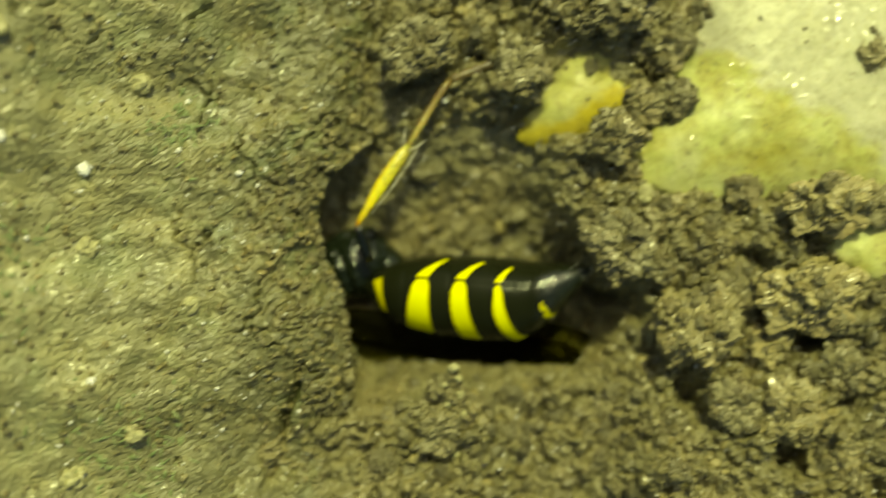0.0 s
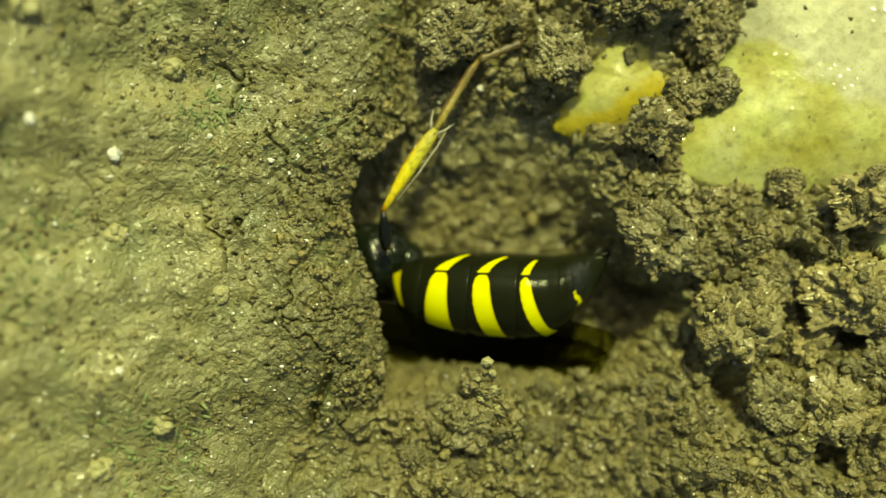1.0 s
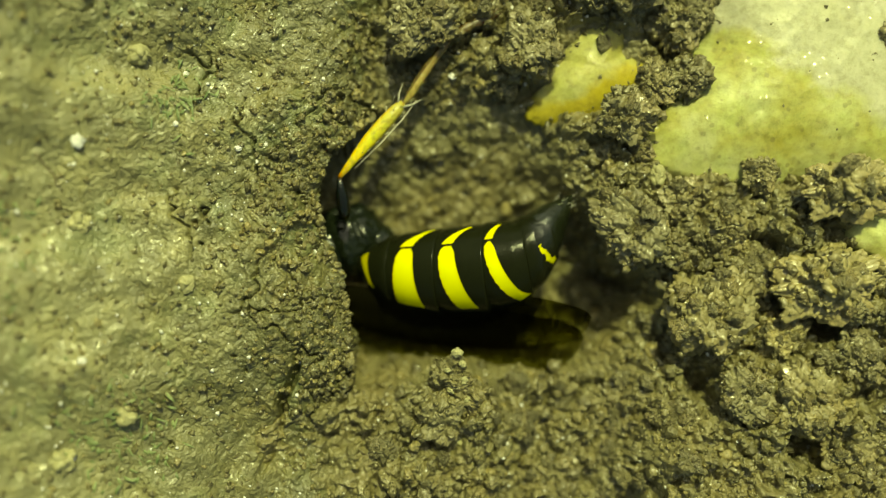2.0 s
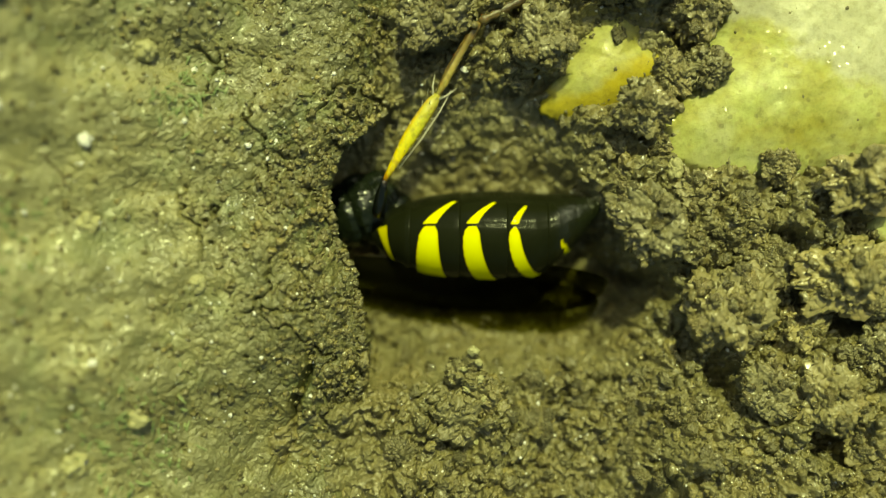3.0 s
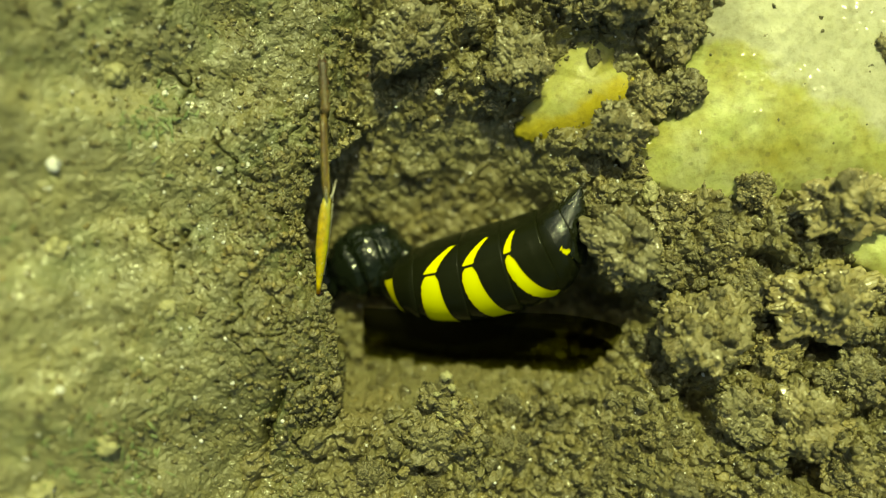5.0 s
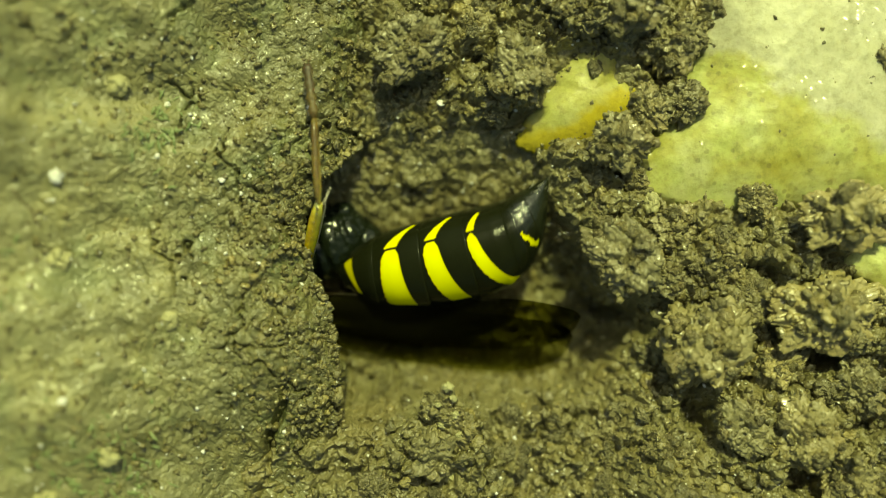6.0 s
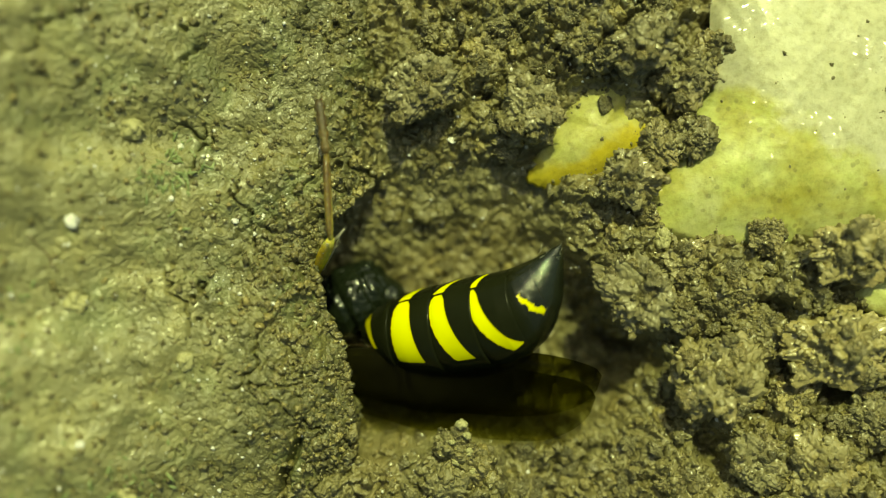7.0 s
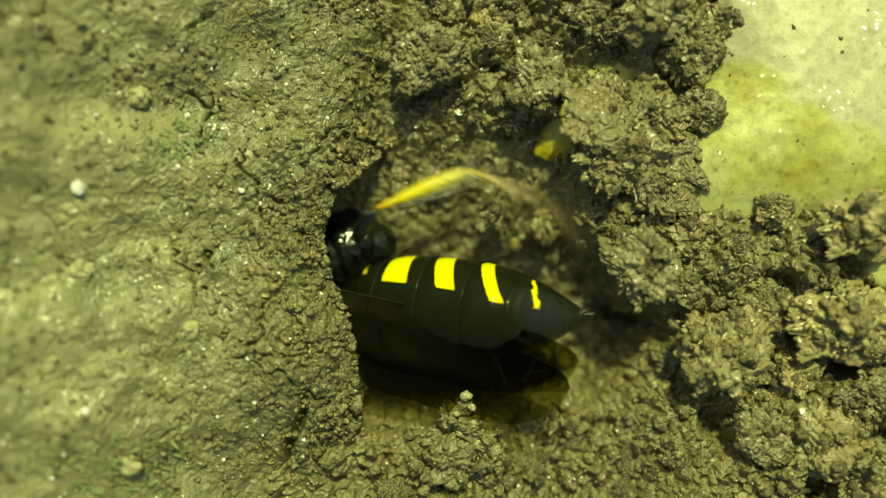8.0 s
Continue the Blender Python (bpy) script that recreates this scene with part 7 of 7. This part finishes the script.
    walk(basitarsus, [
        (0.00, pose(0.001297, 0.004500, 0.003600, 0.00, -2.92, 57.44)),
        (0.50, pose(0.001447, 0.004677, 0.004334, 0.00, -4.29, 61.89)),
        (1.00, pose(0.001028, 0.004674, 0.003949, 0.00, -3.87, 58.75)),
        (1.30, pose(0.001479, 0.004548, 0.004271, 0.00, -2.71, 61.04)),
        (1.50, pose(0.000675, 0.005238, 0.003852, 0.00, -4.39, 50.36)),
        (1.70, pose(0.000981, 0.005219, 0.003600, 0.00, -4.96, 55.49)),
        (2.80, pose(0.000817, 0.005526, 0.004297, 0.00, -5.25, 53.51)),
        (3.00, pose(0.001772, 0.005372, 0.003802, 0.00, -5.52, 59.81)),
        (3.30, pose(0.001884, 0.004781, 0.003600, 0.00, -4.67, 66.36)),
        (3.50, pose(0.001500, 0.005388, 0.004083, 0.00, -4.28, 64.12)),
        (3.60, pose(0.002464, 0.004128, 0.003600, 15.00, -1.76, 67.90)),
        (3.70, pose(-0.000620, 0.004245, 0.005571, 45.00, -0.00, 94.68)),
        (3.80, pose(-0.001182, 0.002495, 0.005600, 72.00, -0.00, 90.01)),
        (4.00, pose(-0.001395, 0.002202, 0.005598, 72.00, -0.00, 87.85)),
        (4.20, pose(-0.001291, 0.002176, 0.005597, 72.00, -0.00, 89.34)),
        (5.30, pose(-0.001302, 0.002054, 0.005600, 72.00, -0.00, 92.43)),
        (5.50, pose(-0.001605, 0.002340, 0.005600, 72.00, -0.00, 92.83)),
        (6.00, pose(-0.001662, 0.002366, 0.005600, 72.00, -0.00, 92.72)),
        (6.50, pose(-0.001615, 0.002392, 0.005600, 72.00, -0.00, 95.33)),
        (7.00, pose(-0.001709, 0.002543, 0.005600, 72.00, -0.00, 92.08)),
        (7.10, pose(-0.001414, 0.002390, 0.005600, 55.00, -0.00, 90.65)),
        (7.20, pose(-0.000002, 0.003442, 0.004413, 30.00, -0.00, 76.28)),
        (7.30, pose(0.000605, 0.002286, 0.004412, 0.00, -4.53, 64.71)),
        (7.40, pose(0.000489, 0.005245, 0.004400, 0.00, 45.32, 61.92)),
        (7.50, pose(-0.000333, 0.004203, 0.004400, 0.00, 42.26, 57.86)),
        (7.60, pose(0.001685, 0.001320, 0.004381, 0.00, -3.02, -6.91)),
        (7.70, pose(0.004206, 0.003419, 0.004021, 0.00, -0.00, -9.09)),
        (7.80, pose(0.003445, 0.005059, 0.004424, 0.00, -2.66, 21.38)),
        (7.90, pose(0.000936, 0.005017, 0.004138, 0.00, -0.00, 39.06)),
        (8.00, pose(0.003273, 0.004103, 0.003700, 0.00, -5.03, -24.07))])
    walk(tarsus, [
        (0.00, pose(0.003017, 0.007194, 0.003763, 0.00, 5.52, 21.13)),
        (0.50, pose(0.002951, 0.007492, 0.004573, 0.00, 6.34, 28.82)),
        (1.00, pose(0.002684, 0.007403, 0.004165, 0.00, 5.90, 22.85)),
        (1.30, pose(0.003026, 0.007344, 0.004422, 0.00, 5.86, 28.00)),
        (1.50, pose(0.002710, 0.007695, 0.004097, 0.00, 2.30, 22.33)),
        (1.70, pose(0.002788, 0.007845, 0.003877, 0.00, 5.43, 25.91)),
        (2.80, pose(0.002712, 0.008087, 0.004589, 0.00, 5.35, 30.27)),
        (3.00, pose(0.003374, 0.008125, 0.004109, 0.00, 5.13, 28.09)),
        (3.30, pose(0.003163, 0.007703, 0.003860, 0.00, 5.12, 30.49)),
        (3.50, pose(0.002893, 0.008259, 0.004321, 0.00, 5.07, 31.93)),
        (3.60, pose(0.003667, 0.007092, 0.003699, 0.00, 7.08, 29.81)),
        (3.70, pose(-0.000881, 0.007434, 0.005571, 0.00, 4.86, 95.96)),
        (3.80, pose(-0.001182, 0.005695, 0.005600, 0.00, -0.00, 91.90)),
        (4.00, pose(-0.001275, 0.005400, 0.005598, 0.00, -0.00, 90.13)),
        (4.20, pose(-0.001254, 0.005376, 0.005597, 0.00, -0.00, 91.79)),
        (5.30, pose(-0.001438, 0.005251, 0.005600, 0.00, -0.00, 94.94)),
        (5.50, pose(-0.001762, 0.005536, 0.005600, 0.00, -0.00, 97.89)),
        (6.00, pose(-0.001815, 0.005563, 0.005600, 0.00, -0.00, 97.98)),
        (6.50, pose(-0.001912, 0.005578, 0.005600, 0.00, -0.00, 96.15)),
        (7.00, pose(-0.001825, 0.005741, 0.005600, 0.00, -0.00, 97.56)),
        (7.10, pose(-0.001451, 0.005590, 0.005600, 0.00, -0.00, 95.09)),
        (7.20, pose(0.000757, 0.006550, 0.004413, 0.00, 4.79, 55.69)),
        (7.30, pose(0.001968, 0.005170, 0.004665, 0.00, 2.94, 77.12)),
        (7.40, pose(0.001548, 0.007231, 0.002125, 0.00, 5.99, 70.91)),
        (7.50, pose(0.000927, 0.006209, 0.002248, 0.00, 5.32, 72.55)),
        (7.60, pose(0.004857, 0.000935, 0.004550, 0.00, 7.24, -9.36)),
        (7.70, pose(0.007366, 0.002913, 0.004021, 0.00, 7.60, -65.70)),
        (7.80, pose(0.006422, 0.006224, 0.004572, 0.00, 6.89, 11.08)),
        (7.90, pose(0.003421, 0.007034, 0.004138, 0.00, 8.44, 58.65)),
        (8.00, pose(0.006183, 0.002803, 0.003981, 0.00, 7.94, -41.74))])
    walk(femur, [
        (0.00, pose(-0.000829, 0.001230, 0.003600, 0.00, 29.10, -73.43)),
        (0.50, pose(-0.000625, 0.001456, 0.003600, 0.00, 26.62, -84.77)),
        (1.00, pose(-0.001089, 0.001417, 0.003600, 0.00, 24.30, -86.50)),
        (1.30, pose(-0.000589, 0.001310, 0.003600, 0.00, 21.42, -69.26)),
        (1.50, pose(-0.001574, 0.002061, 0.003600, 0.00, 17.91, -67.08)),
        (1.70, pose(-0.001642, 0.002333, 0.003600, 0.00, 17.53, -73.37)),
        (2.80, pose(-0.001149, 0.002230, 0.003600, 0.00, 19.78, -100.74)),
        (3.00, pose(-0.000314, 0.002083, 0.003600, 0.00, 32.09, -105.98)),
        (3.30, pose(-0.000036, 0.001386, 0.003600, 0.00, 35.37, -84.31)),
        (3.50, pose(0.000239, 0.001729, 0.003600, 0.00, 30.05, -144.24)),
        (3.60, pose(0.001118, 0.000468, 0.003600, 0.00, 34.29, -154.87)),
        (3.70, pose(-0.001219, 0.000426, 0.005052, 0.00, 73.91, -33.69)),
        (3.80, pose(-0.001578, -0.000708, 0.003410, 0.00, 73.91, -33.69)),
        (4.00, pose(-0.001747, -0.001643, 0.005052, 0.00, 73.91, -33.69)),
        (4.20, pose(-0.001640, -0.001670, 0.005052, 0.00, 73.91, -33.69)),
        (5.30, pose(-0.002093, -0.000945, 0.003236, 0.00, 73.91, -33.69)),
        (5.50, pose(-0.002503, -0.000190, 0.002771, 0.00, 73.91, -33.69)),
        (6.00, pose(-0.002545, -0.000195, 0.002794, 0.00, 73.91, -33.69)),
        (6.50, pose(-0.002673, 0.000187, 0.002562, 0.00, 73.91, -33.69)),
        (7.00, pose(-0.002792, 0.001000, 0.002186, 0.00, 73.91, -33.69)),
        (7.10, pose(-0.002364, 0.000634, 0.002250, 0.00, 73.91, -33.69)),
        (7.20, pose(-0.002350, 0.000435, 0.003600, 0.00, 27.69, -10.83)),
        (7.30, pose(-0.002219, -0.000278, 0.003600, 0.00, 38.75, -5.49)),
        (7.40, pose(-0.001416, 0.003287, 0.001617, 0.00, -17.87, -92.18)),
        (7.50, pose(-0.001749, 0.003002, 0.000970, 0.00, -31.95, -86.68)),
        (7.60, pose(-0.002139, 0.000972, 0.003700, 0.00, 36.60, -80.24)),
        (7.70, pose(0.000456, 0.002399, 0.003700, 0.00, 17.66, -137.49)),
        (7.80, pose(-0.000011, 0.003402, 0.003700, 0.00, 16.58, -125.57)),
        (7.90, pose(-0.002035, 0.002529, 0.003700, 0.00, 24.74, -82.81)),
        (8.00, pose(-0.000344, 0.002644, 0.003700, 0.00, 21.30, -127.93))])
    walk(dug_clods[0], [
        (0.00, pose(-0.00845, 0.00026, -0.00360, 0, 0, 0)),
        (7.50, pose(-0.00920, 0.00178, -0.00360, 0, 0, 0)),
        (7.60, pose(-0.00263, 0.00120, -0.00220, 10, 20, 30)),
        (7.70, pose(0.00287, 0.00168, -0.00160, 30, 40, 60)),
        (7.80, pose(0.00637, 0.00473, 0.00025, 15, 15, 75)),
        (8.00, pose(0.00666, 0.00476, -0.00005, 15, 17, 77))])
    walk(dug_clods[1], [
        (0.00, pose(-0.00722, -0.00021, -0.00340, 0, 0, 0)),
        (7.50, pose(-0.00796, 0.00129, -0.00340, 0, 0, 0)),
        (7.60, pose(-0.00288, 0.00132, -0.00260, 0, 10, 20)),
        (7.70, pose(0.00108, 0.00195, -0.00260, 20, 20, 30)),
        (7.80, pose(0.00387, 0.00196, -0.00220, 30, 30, 40)),
        (8.00, pose(0.00391, 0.00185, -0.00270, 34, 30, 40))])
    walk(dug_clods[2], [
        (0.00, pose(-0.00734, 0.00074, -0.00340, 0, 0, 0)),
        (7.60, pose(-0.00809, 0.00161, -0.00340, 0, 0, 0)),
        (7.70, pose(-0.00409, 0.00198, -0.00270, 10, 0, 40)),
        (7.80, pose(0.00074, 0.00191, -0.00230, 30, -20, 80)),
        (7.90, pose(0.00111, 0.00176, -0.00190, 40, -20, 85)),
        (8.00, pose(0.00137, 0.00184, -0.00190, 45, -20, 90))])
    walk(dug_clods[3], [
        (0.00, pose(-0.00699, 0.00038, -0.00340, 0, 0, 0)),
        (7.60, pose(-0.00774, 0.00124, -0.00340, 0, 0, 0)),
        (7.70, pose(-0.00221, 0.00233, -0.00280, 10, 0, 40)),
        (7.80, pose(0.00647, 0.00282, -0.00060, 30, -20, 60)),
        (8.00, pose(0.00692, 0.00290, -0.00070, 35, -20, 60))])


motions()
